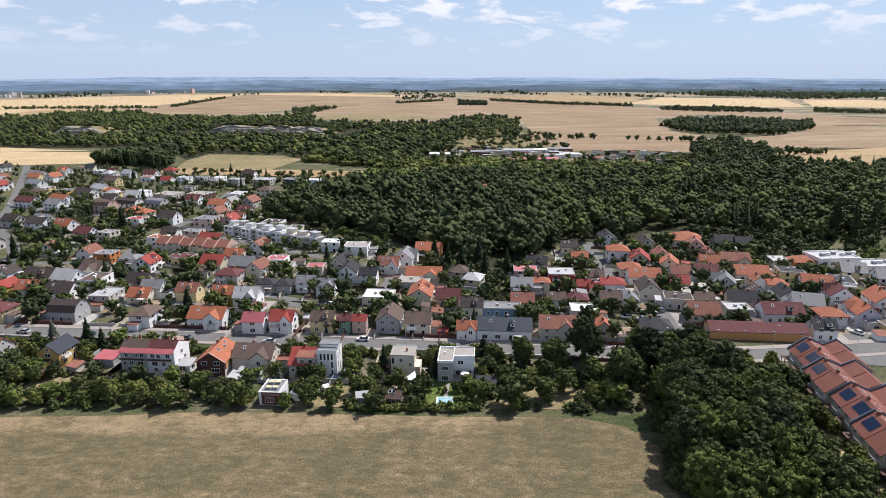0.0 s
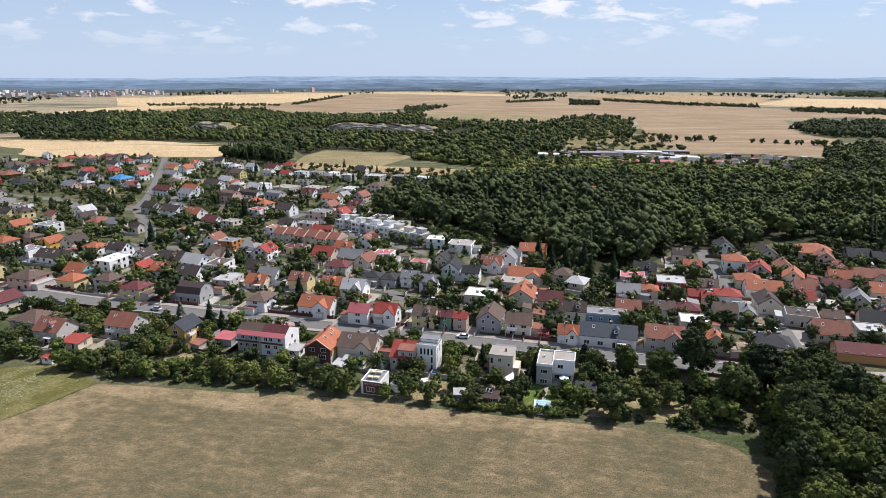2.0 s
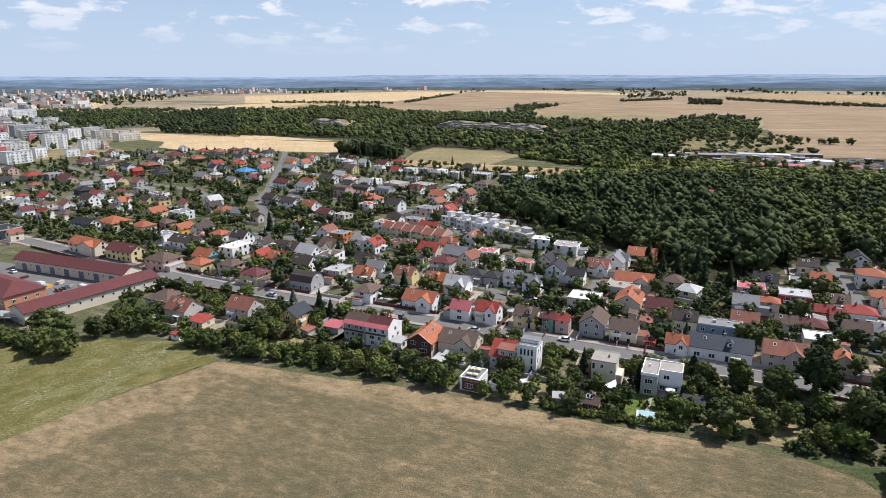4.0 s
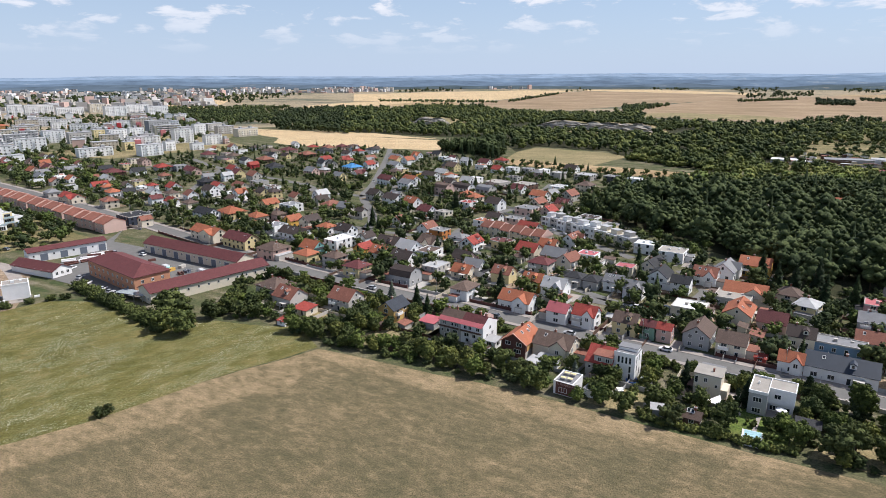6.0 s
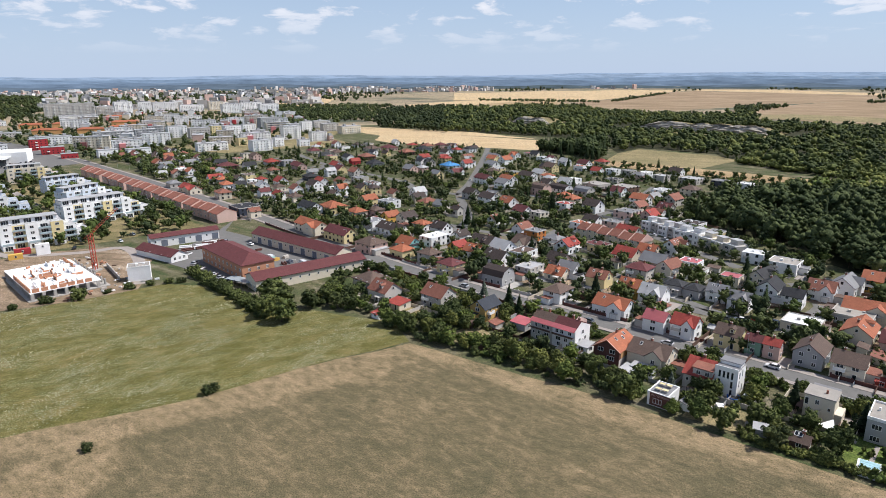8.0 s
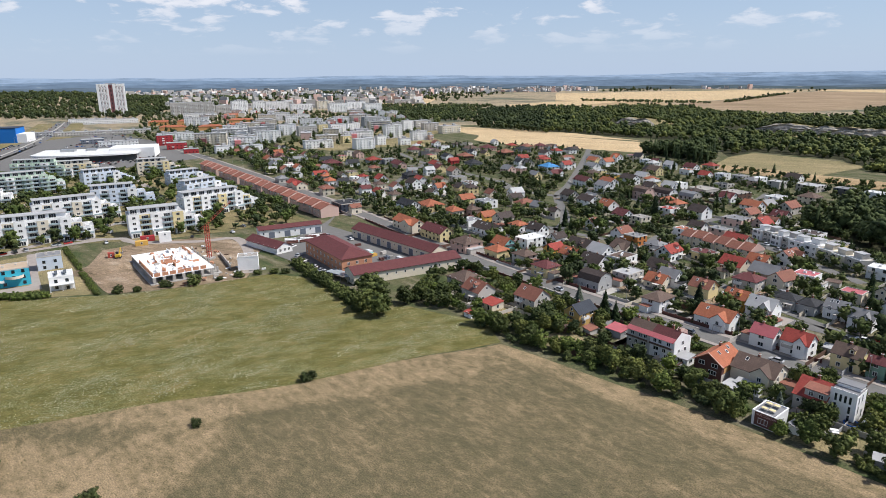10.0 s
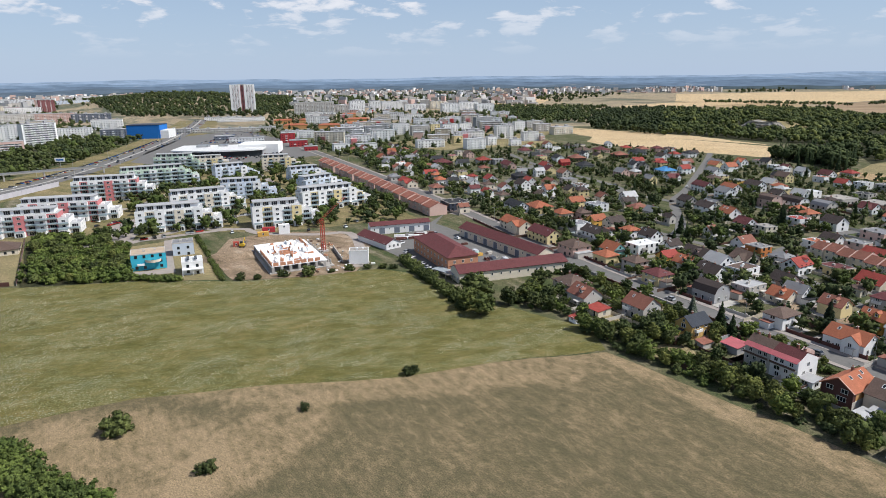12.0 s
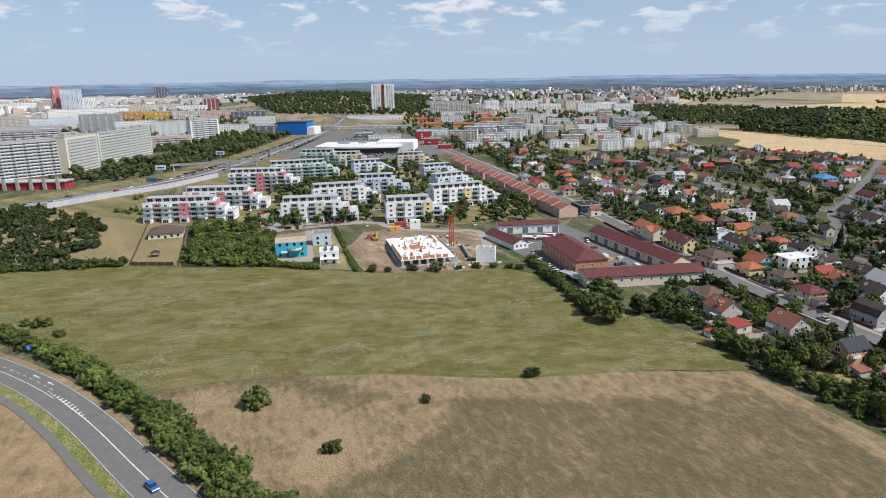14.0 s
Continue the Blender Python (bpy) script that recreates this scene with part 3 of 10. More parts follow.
strip("road", HIGHWAY, 13.0, 1.2, 0.12, ASPHALT, "dual carriageway, grey asphalt")
strip("road", HIGHWAY, -1.2, -13.0, 0.12, ASPHALT, "dual carriageway, grey asphalt")
strip("pavement", HIGHWAY, 1.2, -1.2, 0.25, CONCRETE, "concrete central reserve", 0.2, "kerb")
CURVE = [(-95, 8), (-112, -2), (-130.5, -11), (-149, -19.5), (-171, -29.5), (-190, -39.5), (-208, -51), (-230, -68), (-262, -95), (-320, -150)]
strip("ground", CURVE, 10.5, 5.0, 0.07, VERGE, "grassy road verge", category="ground")
strip("ground", CURVE, -5.0, -7.2, 0.07, BARE, "dusty road verge", category="ground")
strip("road", CURVE, 5.2, -5.2, 0.12, ASPHALT, "wide curving asphalt road")
strip("pavement", CURVE, 10.4, 8.2, 0.16, ASPHALT, "narrow asphalt cycle path behind a grass verge", 0.1, "path")
strip("marking", CURVE[:6], 0.1, -0.1, 0.128, PAINT, "white centre line", category="road marking")
strip("marking", CURVE, -4.8, -4.9, 0.128, PAINT, "white edge line", category="road marking")
strip("marking", CURVE, 4.88, 4.8, 0.128, PAINT, "white edge line", category="road marking")


sheet("ground", [(-434, -28), (-386, 30), (-376, 80), (-349, 120), (-332, 205), (-440, 225), (-640, 262), (-700, 120), (-612, 12), (-520, -8)], 0.035, DRYBANK, "dry lawns and paths between the flats", 3)
for pts, w in (([(-372, 46), (-405, 110), (-420, 150), (-440, 235)], 2.6), ([(-372, 100), (-410, 68), (-480, 70), (-530, 100), (-600, 130)], 2.6), ([(-420, 150), (-500, 175), (-600, 190)], 2.6), ([(-440, 20), (-480, 60)], 2.4)):
    strip("road", pts, w, -w, 0.10, PAVING, "pale paved lane between the flats")
sheet("road", [(-655, 150), (-690, 305), (-900, 335), (-1120, 330), (-1060, 232), (-860, 140), (-760, 105)], 0.12, ASPHALT, "wide asphalt forecourts round the car dealer", 2)
sheet("road", [(-690, 170), (-720, 250), (-800, 300), (-880, 260), (-850, 180), (-760, 130)], 0.14, ASPHALT, "large asphalt car park of the dealer")


# ---- houses ----
def window_mesh(w, h, name="window", panes=2):
    """A framed window in one piece: outer frame, mullions and recessed panes share their edges."""
    f, y0, y1 = 0.1, -0.08, -0.02
    verts, faces, index = {}, [], []

    def vert(*p):
        return verts.setdefault(tuple(round(q, 4) for q in p), len(verts))

    def quad(mat, *pts):
        faces.append([vert(*p) for p in pts])
        index.append(mat)

    xs = [-w / 2]
    pw = (w - f * (panes + 1)) / panes
    for k in range(panes):
        xs += [xs[-1] + f, xs[-1] + f + pw]
    xs.append(w / 2)
    zs = [0, f, h - f, h]
    for i in range(len(xs) - 1):
        for j in range(3):
            x0, x1, z0, z1 = xs[i], xs[i + 1], zs[j], zs[j + 1]
            if i % 2 and j == 1:
                quad(1, (x0, y1, z0), (x1, y1, z0), (x1, y1, z1), (x0, y1, z1))
                for (a, c), (b, d) in (((x0, z0), (x1, z0)), ((x1, z0), (x1, z1)), ((x1, z1), (x0, z1)), ((x0, z1), (x0, z0))):
                    quad(0, (a, y0, c), (b, y0, d), (b, y1, d), (a, y1, c))
            else:
                quad(0, (x0, y0, z0), (x1, y0, z0), (x1, y0, z1), (x0, y0, z1))
        quad(0, (xs[i], 0, 0), (xs[i + 1], 0, 0), (xs[i + 1], y0, 0), (xs[i], y0, 0))
        quad(0, (xs[i], y0, h), (xs[i + 1], y0, h), (xs[i + 1], 0, h), (xs[i], 0, h))
    for j in range(3):
        quad(0, (-w / 2, 0, zs[j]), (-w / 2, y0, zs[j]), (-w / 2, y0, zs[j + 1]), (-w / 2, 0, zs[j + 1]))
        quad(0, (w / 2, y0, zs[j]), (w / 2, 0, zs[j]), (w / 2, 0, zs[j + 1]), (w / 2, y0, zs[j + 1]))
    return mesh_of(name, list(verts), faces, [FRAME, GLASS], index)


WIN = [window_mesh(1.2, 1.4), window_mesh(1.8, 1.4), window_mesh(0.9, 1.1, panes=1), window_mesh(2.4, 1.5, panes=3), window_mesh(1.1, 2.1, "door", 1)]
SKYLIGHT = window_mesh(0.85, 1.25, "skylight", 1)
STACK = Solid().box(-0.32, -0.32, -1.4, 0.32, 0.32, 0.8).box(-0.4, -0.4, 0.8, 0.4, 0.4, 0.92, 1).box(-0.16, -0.16, 0.92, 0.16, 0.16, 1.15).mesh("chimney", [CHIMNEY, CONCRETE])
SHAPES = dict(gable="pitched", hip="hipped", flat="flat", mansard="mansard", lean="single-pitch", cross="cross-gabled")
COLOURS = dict(terracotta="terracotta tile", brick="brick red tile", orange="orange tile", red="red tile", maroon="dark red tile", rust="faded red tile", umber="brown tile", dbrown="dark brown tile", dgrey="dark grey", slate="slate grey",
               bluetile="bright blue", grey="grey", lgrey="light grey", white="white", greige="beige", tan="sandy", pink="pinkish red", bluemetal="dark blue metal")
PLAIN = dict(oat="oat-coloured", pistachio="pale green", mauve="greyish pink", redwall="red", bluewall="blue", orangewall="orange", navygrey="blue-grey", brickwhite="brick and white", brick="dark brick red", greige="beige", bluebright="bright blue",
             lemon="pale yellow", amber="deep yellow", apricot="apricot", rose="pale pink", dgrey="dark grey", navy="dark blue-grey", ice="pale blue", coral="coral red", mint="mint green", brickorange="orange brick")
rnd = random.Random(11)
TAKEN = []          # plan circles that trees keep clear of
HOMES = []          # plan places of the dwellings: x, y, turn, w, d


def slab(s, a, b, c, d, t=0.22, mat=0):
    """A roof plane through four corners, counter-clockwise from above, with its thickness below."""
    a, b, c, d = (Vector(p) for p in (a, b, c, d))
    n = (b - a).cross(d - a).normalized() * t
    lo = [p - n for p in (a, b, c, d)]
    s.face([a, b, c, d], mat)
    s.face([lo[3], lo[2], lo[1], lo[0]], mat)
    for p, q, pl, ql in ((a, b, lo[0], lo[1]), (b, c, lo[1], lo[2]), (c, d, lo[2], lo[3]), (d, a, lo[3], lo[0])):
        s.face([pl, ql, q, p], mat)


def gable_roof(s, w, d, eave, rise, over=0.45):
    k = rise / (d / 2)
    y, z, x = d / 2 + over, eave - over * k + 0.2, w / 2 + over * 0.7
    slab(s, (-x, -y, z), (x, -y, z), (x, 0, eave + rise + 0.2), (-x, 0, eave + rise + 0.2))
    slab(s, (x, y, z), (-x, y, z), (-x, 0, eave + rise + 0.2), (x, 0, eave + rise + 0.2))


def hip_roof(s, w, d, eave, rise, over=0.5):
    x, y = w / 2 + over, d / 2 + over
    r = max((w - d) / 2, w * 0.06)
    z = eave + 0.02
    A, B, C, D = (-x, -y, z), (x, -y, z), (x, y, z), (-x, y, z)
    P, Q = (-r, 0, z + rise), (r, 0, z + rise)
    lo = [(p[0], p[1], z - 0.2) for p in (A, B, C, D)]
    for f in ((A, B, Q, P), (C, D, P, Q), (B, C, Q), (D, A, P), (lo[0], lo[1], B, A), (lo[1], lo[2], C, B), (lo[2], lo[3], D, C), (lo[3], lo[0], A, D), (lo[3], lo[2], lo[1], lo[0])):
        s.face(f)


def house(x, y, turn, w, d, eave, shape, roof, wall, detail=1, name="house"):
    """A dwelling on its plot; x, y its middle, turn the bearing of its long side, eave the wall's height."""
    far = math.hypot(x, y)
    eave *= 0.88 if name == "house" and eave > 3 else 1.0
    TAKEN.append((x, y, 0.56 * max(w, d)))
    h = root(name, pose(x, y, 0, 0, 0, turn), f"{PLAIN.get(wall, wall)} rendered house with a {COLOURS[roof]} {SHAPES[shape]} roof", "house")
    rise = {"gable": 0.37, "cross": 0.40, "hip": 0.27, "mansard": 0.46, "flat": 0, "lean": 0}[shape] * d
    rise = min(rise, 2.9 if w > 1.3 * d else 3.3)
    ws, rs = Solid(), Solid()
    a, b = w / 2, d / 2
    if shape in ("gable", "cross"):
        ws.prism([(-b, -0.3), (b, -0.3), (b, eave), (0, eave + rise), (-b, eave)], -a, a)
        gable_roof(rs, w, d, eave, rise)
    elif shape == "mansard":
        ws.prism([(-b, -0.3), (b, -0.3), (b, eave), (b * 0.72, eave + rise * 0.62), (0, eave + rise), (-b * 0.72, eave + rise * 0.62), (-b, eave)], -a, a)
        for q in (-1, 1):
            lo, mid, top = (q * (b + 0.35), eave - 0.1), (q * (b * 0.74), eave + rise * 0.66), (0, eave + rise + 0.2)
            for (y0, z0), (y1, z1) in ((lo, mid), (mid, top)):
                p = [(-a - 0.25 * q * q, y0, z0), (a + 0.25, y0, z0), (a + 0.25, y1, z1), (-a - 0.25, y1, z1)]
                slab(rs, *(p if q < 0 else p[::-1]))
    elif shape == "hip":
        ws.box(-a, -b, -0.3, a, b, eave)
        hip_roof(rs, w, d, eave, rise)
    elif shape == "flat":
        ws.box(-a, -b, -0.3, a, b, eave)
        t, u = 0.22, 0.38
        for q in ((-a - 0.05, -b - 0.05, a + 0.05, -b + t), (-a - 0.05, b - t, a + 0.05, b + 0.05), (-a - 0.05, -b + t, -a + t, b - t), (a - t, -b + t, a + 0.05, b - t)):
            rs.box(q[0], q[1], eave - 0.12, q[2], q[3], eave + u, 1)
        rs.box(-a + t, -b + t, eave, a - t, b - t, eave + 0.14)
        if w > 8:
            rs.box(-a * 0.3, -b * 0.2, eave + 0.1, -a * 0.3 + 1.1, -b * 0.2 + 0.9, eave + 1.0, 1)
            rs.box(a * 0.35, b * 0.25, eave + 0.1, a * 0.35 + 0.8, b * 0.25 + 0.8, eave + 0.6, 1)
    else:
        ws.prism([(-b, -0.3), (b, -0.3), (b, eave), (-b, eave - 0.5)], -a, a)
        slab(rs, (-a - 0.3, -b - 0.3, eave - 0.4), (a + 0.3, -b - 0.3, eave - 0.4), (a + 0.3, b + 0.2, eave + 0.24), (-a - 0.3, b + 0.2, eave + 0.24), 0.14)
    body = put("wall", ws.mesh("wall", WALL[wall]), h)
    top = put("roof", rs.mesh("roof", [ROOF[roof], WALL["white" if wall == "white" else "greige"]]), h)
    front = -1 if (Matrix.Rotation(radians(-turn), 2) @ Vector((-x, -y))).y < 0 else 1
    side = 1 if (Matrix.Rotation(radians(-turn), 2) @ Vector((-x, -y))).x > 0 else -1
    if shape == "cross":
        cw, cd = w * 0.42, d * 0.30
        cr = rise * 0.72
        cs, cf = Solid(), Solid()
        yb = front * (b + cd * 0.4)
        m = pose(0, 0, 0, 0, 0, 90 if front > 0 else -90)
        px = a * 0.42
        cs.prism([(-cw / 2, -0.3), (cw / 2, -0.3), (cw / 2, eave + 0.3), (0, eave + 0.3 + cr), (-cw / 2, eave + 0.3)], 0.5, b + cd * 0.4)
        gable_roof(cf, b + cd * 0.4, cw, eave + 0.3, cr, 0.35)
        off = pose(px, 0, 0) @ m
        put("gable", cs.mesh("gable", WALL[wall]), h, off)
        put("gable_roof", cf.mesh("gable_roof", ROOF[roof]), h, off @ pose((b + cd * 0.4) / 2, 0, 0))
        put("window", WIN[0], h, pose(px, yb, eave * 0.62, 0, 0, 0 if front < 0 else 180))
    if detail and shape in ("gable", "cross", "mansard", "hip"):
        k = rnd.uniform(-0.25, 0.25)
        zc = eave + rise * (0.85 if shape != "hip" else 0.75) + 0.3
        put("chimney", STACK, h, pose(k * w, d * 0.06, zc))
        if shape != "hip" and far < 420 and rnd.random() < 0.4:
            for j in range(rnd.choice((1, 1, 2))):
                sl = math.degrees(math.atan2(rise, b))
                if shape == "mansard":
                    continue
                yy = front * b * 0.45
                put("skylight", SKYLIGHT, h, pose(-a * 0.5 + j * w * 0.24, yy, eave + rise * 0.55 + 0.2, 0, 0, 0 if front < 0 else 180) @ pose(0, 0, 0, sl - 90))
    if not detail:
        return h
    HOMES.append((x, y, turn, w, d))
    if far < 345 and y > 166 and w > 6 and shape != "lean" and rnd.random() < 0.5:
        # a low flat-roofed annex at one end, with a parapet
        q, aw, ad, az = rnd.choice((-1, 1)), rnd.uniform(2.4, 3.8), d * rnd.uniform(0.45, 0.8), rnd.uniform(2.4, 3.0)
        ax, ay = q * (a + aw / 2), rnd.uniform(-0.15, 0.15) * d
        an = put("annex", Solid().box(-aw / 2, -ad / 2, -0.2, aw / 2, ad / 2, az).mesh("annex", WALL[wall if rnd.random() < 0.6 else "greige"]), h, pose(ax, ay, 0))
        put("roof", Solid().box(-aw / 2 - 0.15, -ad / 2 - 0.15, az, aw / 2 + 0.15, ad / 2 + 0.15, az + 0.18).mesh("roof", ROOF[rnd.choice(("grey", "lgrey", "greige", "umber", "rust", "dgrey"))]), an)
    # windows, floor by floor
    floors = max(1, int(round(eave / 2.7)))
    big = 3 if (shape == "flat" and wall == "white" and rnd.random() < 0.6) else rnd.choice((0, 0, 0, 1))
    step = (2.9 if far < 330 else 3.3) + (0.9 if big in (1, 3) else 0)
    tiny = Solid() if far > 285 else None
    faces = [("y", front), ("x", side)]
    if far < 260:
        faces.append(("y", -front))
    for axis, q in faces:
        length = w if axis == "y" else d
        n = max(1, int((length - 1.0) / step))
        for fl in range(floors):
            for j in range(n):
                if rnd.random() < 0.07:
                    continue
                u = (j + 0.5) / n * (length - 1.0) - (length - 1.0) / 2
                z = fl * 2.55 + 0.75
                kind = 4 if (fl == 0 and j == n // 2 and axis == "y" and n > 1) else big
                m = pose(u, q * (b + 0.005), 0.1 if kind == 4 else z, 0, 0, 0 if q < 0 else 180) if axis == "y" else pose(q * (a + 0.005), u, z, 0, 0, 90 if q > 0 else -90)
                if tiny is not None:
                    tiny.box(-0.6, -0.08, 0, 0.6, 0.0, 1.4, 0, m)
                    continue
                put("door" if kind == 4 else "window", WIN[kind], h, m)
        if axis == "x" and shape in ("gable", "cross", "mansard") and rise > 2.2:
            m = pose(q * (a + 0.005), 0, eave + rise * 0.22, 0, 0, 90 if q > 0 else -90)
            if tiny is not None:
                tiny.box(-0.45, -0.08, 0, 0.45, 0.0, 1.1, 0, m)
            else:
                put("window", WIN[2], h, m)
    if tiny is not None and tiny.v:
        tagged(put("glazing", tiny.mesh("glazing", GLASS), h), kind="stuff")
    if far < 330:
        k = rnd.random()
        if shape == "gable" and rise > 2.4 and k < 0.45:
            # a small gabled dormer in the camera-side slope
            s, rs = Solid(), Solid()
            s.prism([(-0.8, 0), (0.8, 0), (0.8, 1.2), (0, 1.75), (-0.8, 1.2)], -1.6, 0.9)
            gable_roof(rs, 2.7, 1.6, 1.2, 0.55, 0.2)
            m = pose(a * 0.3, front * b * 0.55, eave + rise * 0.32, 0, 0, 90 * front)
            d_ = put("dormer", s.mesh("dormer", WALL[wall]), h, m)
            put("roof", rs.mesh("roof", ROOF[roof]), d_, pose(-0.3, 0, 0))
            put("window", WIN[2], d_, pose(0.905, 0, 0.12, 0, 0, 90))
        if eave > 4.2 and w > 7 and k > 0.4:
            # a balcony with a solid parapet, or an entrance roof
            y0 = front * (b + 0.6)
            p = Solid().box(-1.5, -0.6, 2.55, 1.5, 0.6, 2.7).box(-1.5, -0.65, 2.7, 1.5, -0.55, 3.6).box(-1.5, -0.55, 2.7, -1.4, 0.6, 3.6).box(1.4, -0.55, 2.7, 1.5, 0.6, 3.6)
            put("balcony", p.mesh("balcony", WALL["white" if wall != "white" else "greige"]), h, pose(-a * 0.45, y0, 0, 0, 0, 0 if front < 0 else 180))
        elif k < 0.3 and w > 6:
            p = Solid().box(-1.4, -1.1, 2.45, 1.4, 1.1, 2.6).box(-1.35, -1.05, 0, -1.2, -0.9, 2.45).box(1.2, -1.05, 0, 1.35, -0.9, 2.45)
            put("porch", p.mesh("porch", [WALL["greige"]]), h, pose(a * 0.5, front * (b + 1.1), 0, 0, 0, 0 if front < 0 else 180))
    return h


def infill(poly, n, seed):
    """More houses of the same kind on free plots between the streets."""
    r = random.Random(seed)
    xs, ys = [p[0] for p in poly], [p[1] for p in poly]
    done = 0
    for _ in range(n * 40):
        x, y = r.uniform(min(xs), max(xs)), r.uniform(min(ys), max(ys))
        if done >= n or not inside(x, y, poly) or any((x - q[0]) ** 2 + (y - q[1]) ** 2 < (q[2] + 6.6) ** 2 for q in TAKEN) or not clear_of_roads(x, y, 5.5):
            continue
        w = r.uniform(8.5, 12)
        house(x, y, r.choice((-14, -14, 76)) + r.uniform(-5, 5), w, min(9, w * r.uniform(0.75, 0.95)), r.choice((3.6, 4.6, 5.2, 5.6)), r.choice(("gable", "gable", "hip", "flat", "cross", "gable")), r.choice(("orange", "rust", "red", "maroon", "umber", "dbrown", "dgrey", "grey", "lgrey")), r.choice(("white", "white", "white", "cream", "greige", "rose", "lemon")))
        done += 1


def inside(x, y, poly):
    hit = False
    for (x0, y0), (x1, y1) in zip(poly, poly[1:] + poly[:1]):
        if (y0 > y) != (y1 > y) and x < (x1 - x0) * (y - y0) / (y1 - y0) + x0:
            hit = not hit
    return hit


STREETS = [MAIN] + [p for p in SIDE]


def clear_of_roads(x, y, r):
    return all((p.x - x) ** 2 + (p.y - y) ** 2 > (r + 3.5) ** 2 for line in ROAD_LINES for p in line)


ROAD_LINES = [smooth_line(p, 5.0) for p in STREETS]



# in the wood
house(36, 477, -8, 12, 9, 5.0, "gable", "orange", "white")
house(4, 470, 4, 16, 12, 7.0, "lean", "dgrey", "umber")

# south side of the main road
house(-140.9, 182.0, -5, 10.3, 8.8, 5.3, "gable", "rust", "greige")
house(-119.3, 181.9, 85, 9.3, 6.9, 5.3, "gable", "slate", "ochre")
house(-103.4, 180.8, -5, 6.1, 5.2, 2.8, "lean", "pink", "grey")
house(-77.5, 175.4, -5, 4.6, 3.9, 2.8, "lean", "lgrey", "white")
house(-56.7, 178.2, -5, 12.0, 9.0, 5.3, "cross", "umber", "cream")
house(-46.4, 157.9, 85, 7.4, 5.6, 4.0, "flat", "grey", "white")
house(-13.3, 155.6, -5, 4.0, 3.4, 2.2, "gable", "umber", "umber")
house(-175.6, 181.6, -8, 11.8, 10.6, 4.8, "hip", "umber", "cream")
house(-162.5, 175.3, -8, 10.3, 8.8, 4.5, "gable", "rust", "greige")
house(-151.0, 170.2, -5, 7.0, 6.0, 2.8, "lean", "red", "cream")
house(-150.2, 158.1, -5, 3.8, 3.2, 2.2, "lean", "red", "white")

# north side of the main road
house(-137.1, 218.7, -5, 10.5, 8.9, 4.5, "mansard", "dbrown", "grey")
house(-106.3, 213.6, 85, 10.0, 7.5, 5.3, "hip", "umber", "white")
house(-83.1, 212.2, -5, 12.7, 9.0, 4.5, "cross", "orange", "white")
house(-65.1, 206.2, -5, 7.4, 6.3, 5.3, "gable", "pink", "white")
house(-55.6, 207.3, -5, 8.1, 6.9, 5.3, "cross", "red", "white")
house(-41.6, 207.2, -5, 7.9, 6.7, 5.3, "gable", "umber", "lemon")
house(-34.1, 206.2, -5, 4.7, 4.0, 5.3, "gable", "maroon", "green")
house(-28.8, 205.9, -5, 4.7, 4.0, 5.3, "gable", "red", "rose")
house(-18.6, 209.0, 85, 10.8, 8.1, 5.3, "gable", "umber", "grey")
house(-8.4, 205.1, -5, 8.6, 7.3, 5.3, "gable", "umber", "cream")
house(-0.1, 202.5, -5, 3.2, 2.7, 2.2, "lean", "red", "red")
house(8.0, 200.5, -5, 6.6, 5.6, 4.3, "cross", "orange", "white")
house(20.7, 201.7, -5, 18.2, 9.0, 4.3, "gable", "bluemetal", "white")
house(38.5, 201.1, -5, 11.9, 9.0, 5.3, "cross", "rust", "greige")
house(54.6, 203.3, 85, 6.3, 4.7, 4.3, "gable", "orange", "cream")
house(72.5, 203.7, -5, 10.8, 9.7, 3.8, "hip", "dgrey", "cream")
house(127.6, 199.9, -5, 7.6, 6.5, 4.8, "gable", "dgrey", "white")
house(136.8, 211.5, -5, 8.9, 8.0, 5.3, "hip", "orange", "lilac")
house(150.2, 214.4, 85, 10.9, 8.2, 5.3, "cross", "orange", "lilac")
house(154.6, 204.7, -5, 7.5, 6.8, 3.5, "flat", "umber", "ochre")
house(94.6, 218.2, -5, 11.1, 9.0, 3.3, "gable", "rust", "cream")
house(106.7, 217.4, -5, 8.8, 8.0, 5.3, "flat", "lgrey", "grey")
house(121.8, 216.1, -5, 14.1, 9.0, 4.5, "gable", "maroon", "white")

# east quarter
house(122.2, 237.6, 85, 10.4, 7.8, 4.8, "gable", "umber", "white")
house(134.2, 236.0, 85, 9.9, 7.4, 4.0, "gable", "dgrey", "white")
house(130.8, 252.4, 85, 6.5, 4.9, 4.5, "gable", "orange", "white")
house(137.2, 249.6, -5, 7.9, 7.1, 3.8, "hip", "orange", "cream")
house(133.5, 264.6, -5, 14.1, 9.0, 4.0, "gable", "orange", "cream")
house(153.6, 280.3, 85, 10.1, 7.6, 5.3, "flat", "lgrey", "cream")
house(163.4, 278.4, -5, 9.8, 8.9, 5.3, "hip", "orange", "apricot")
house(126.4, 291.3, 85, 10.3, 7.7, 4.3, "gable", "rust", "cream")
house(135.1, 284.3, -5, 12.9, 9.0, 4.3, "cross", "rust", "cream")
house(102.7, 263.7, -5, 8.5, 7.2, 4.3, "gable", "rust", "white")
house(113.9, 264.5, -5, 10.0, 8.5, 4.3, "gable", "maroon", "white")
house(97.2, 249.9, -5, 7.5, 6.4, 4.5, "gable", "red", "lemon")
house(82.4, 243.3, 85, 11.1, 8.3, 4.3, "gable", "dbrown", "cream")
house(86.1, 261.2, -5, 13.4, 9.0, 3.8, "gable", "orange", "white")
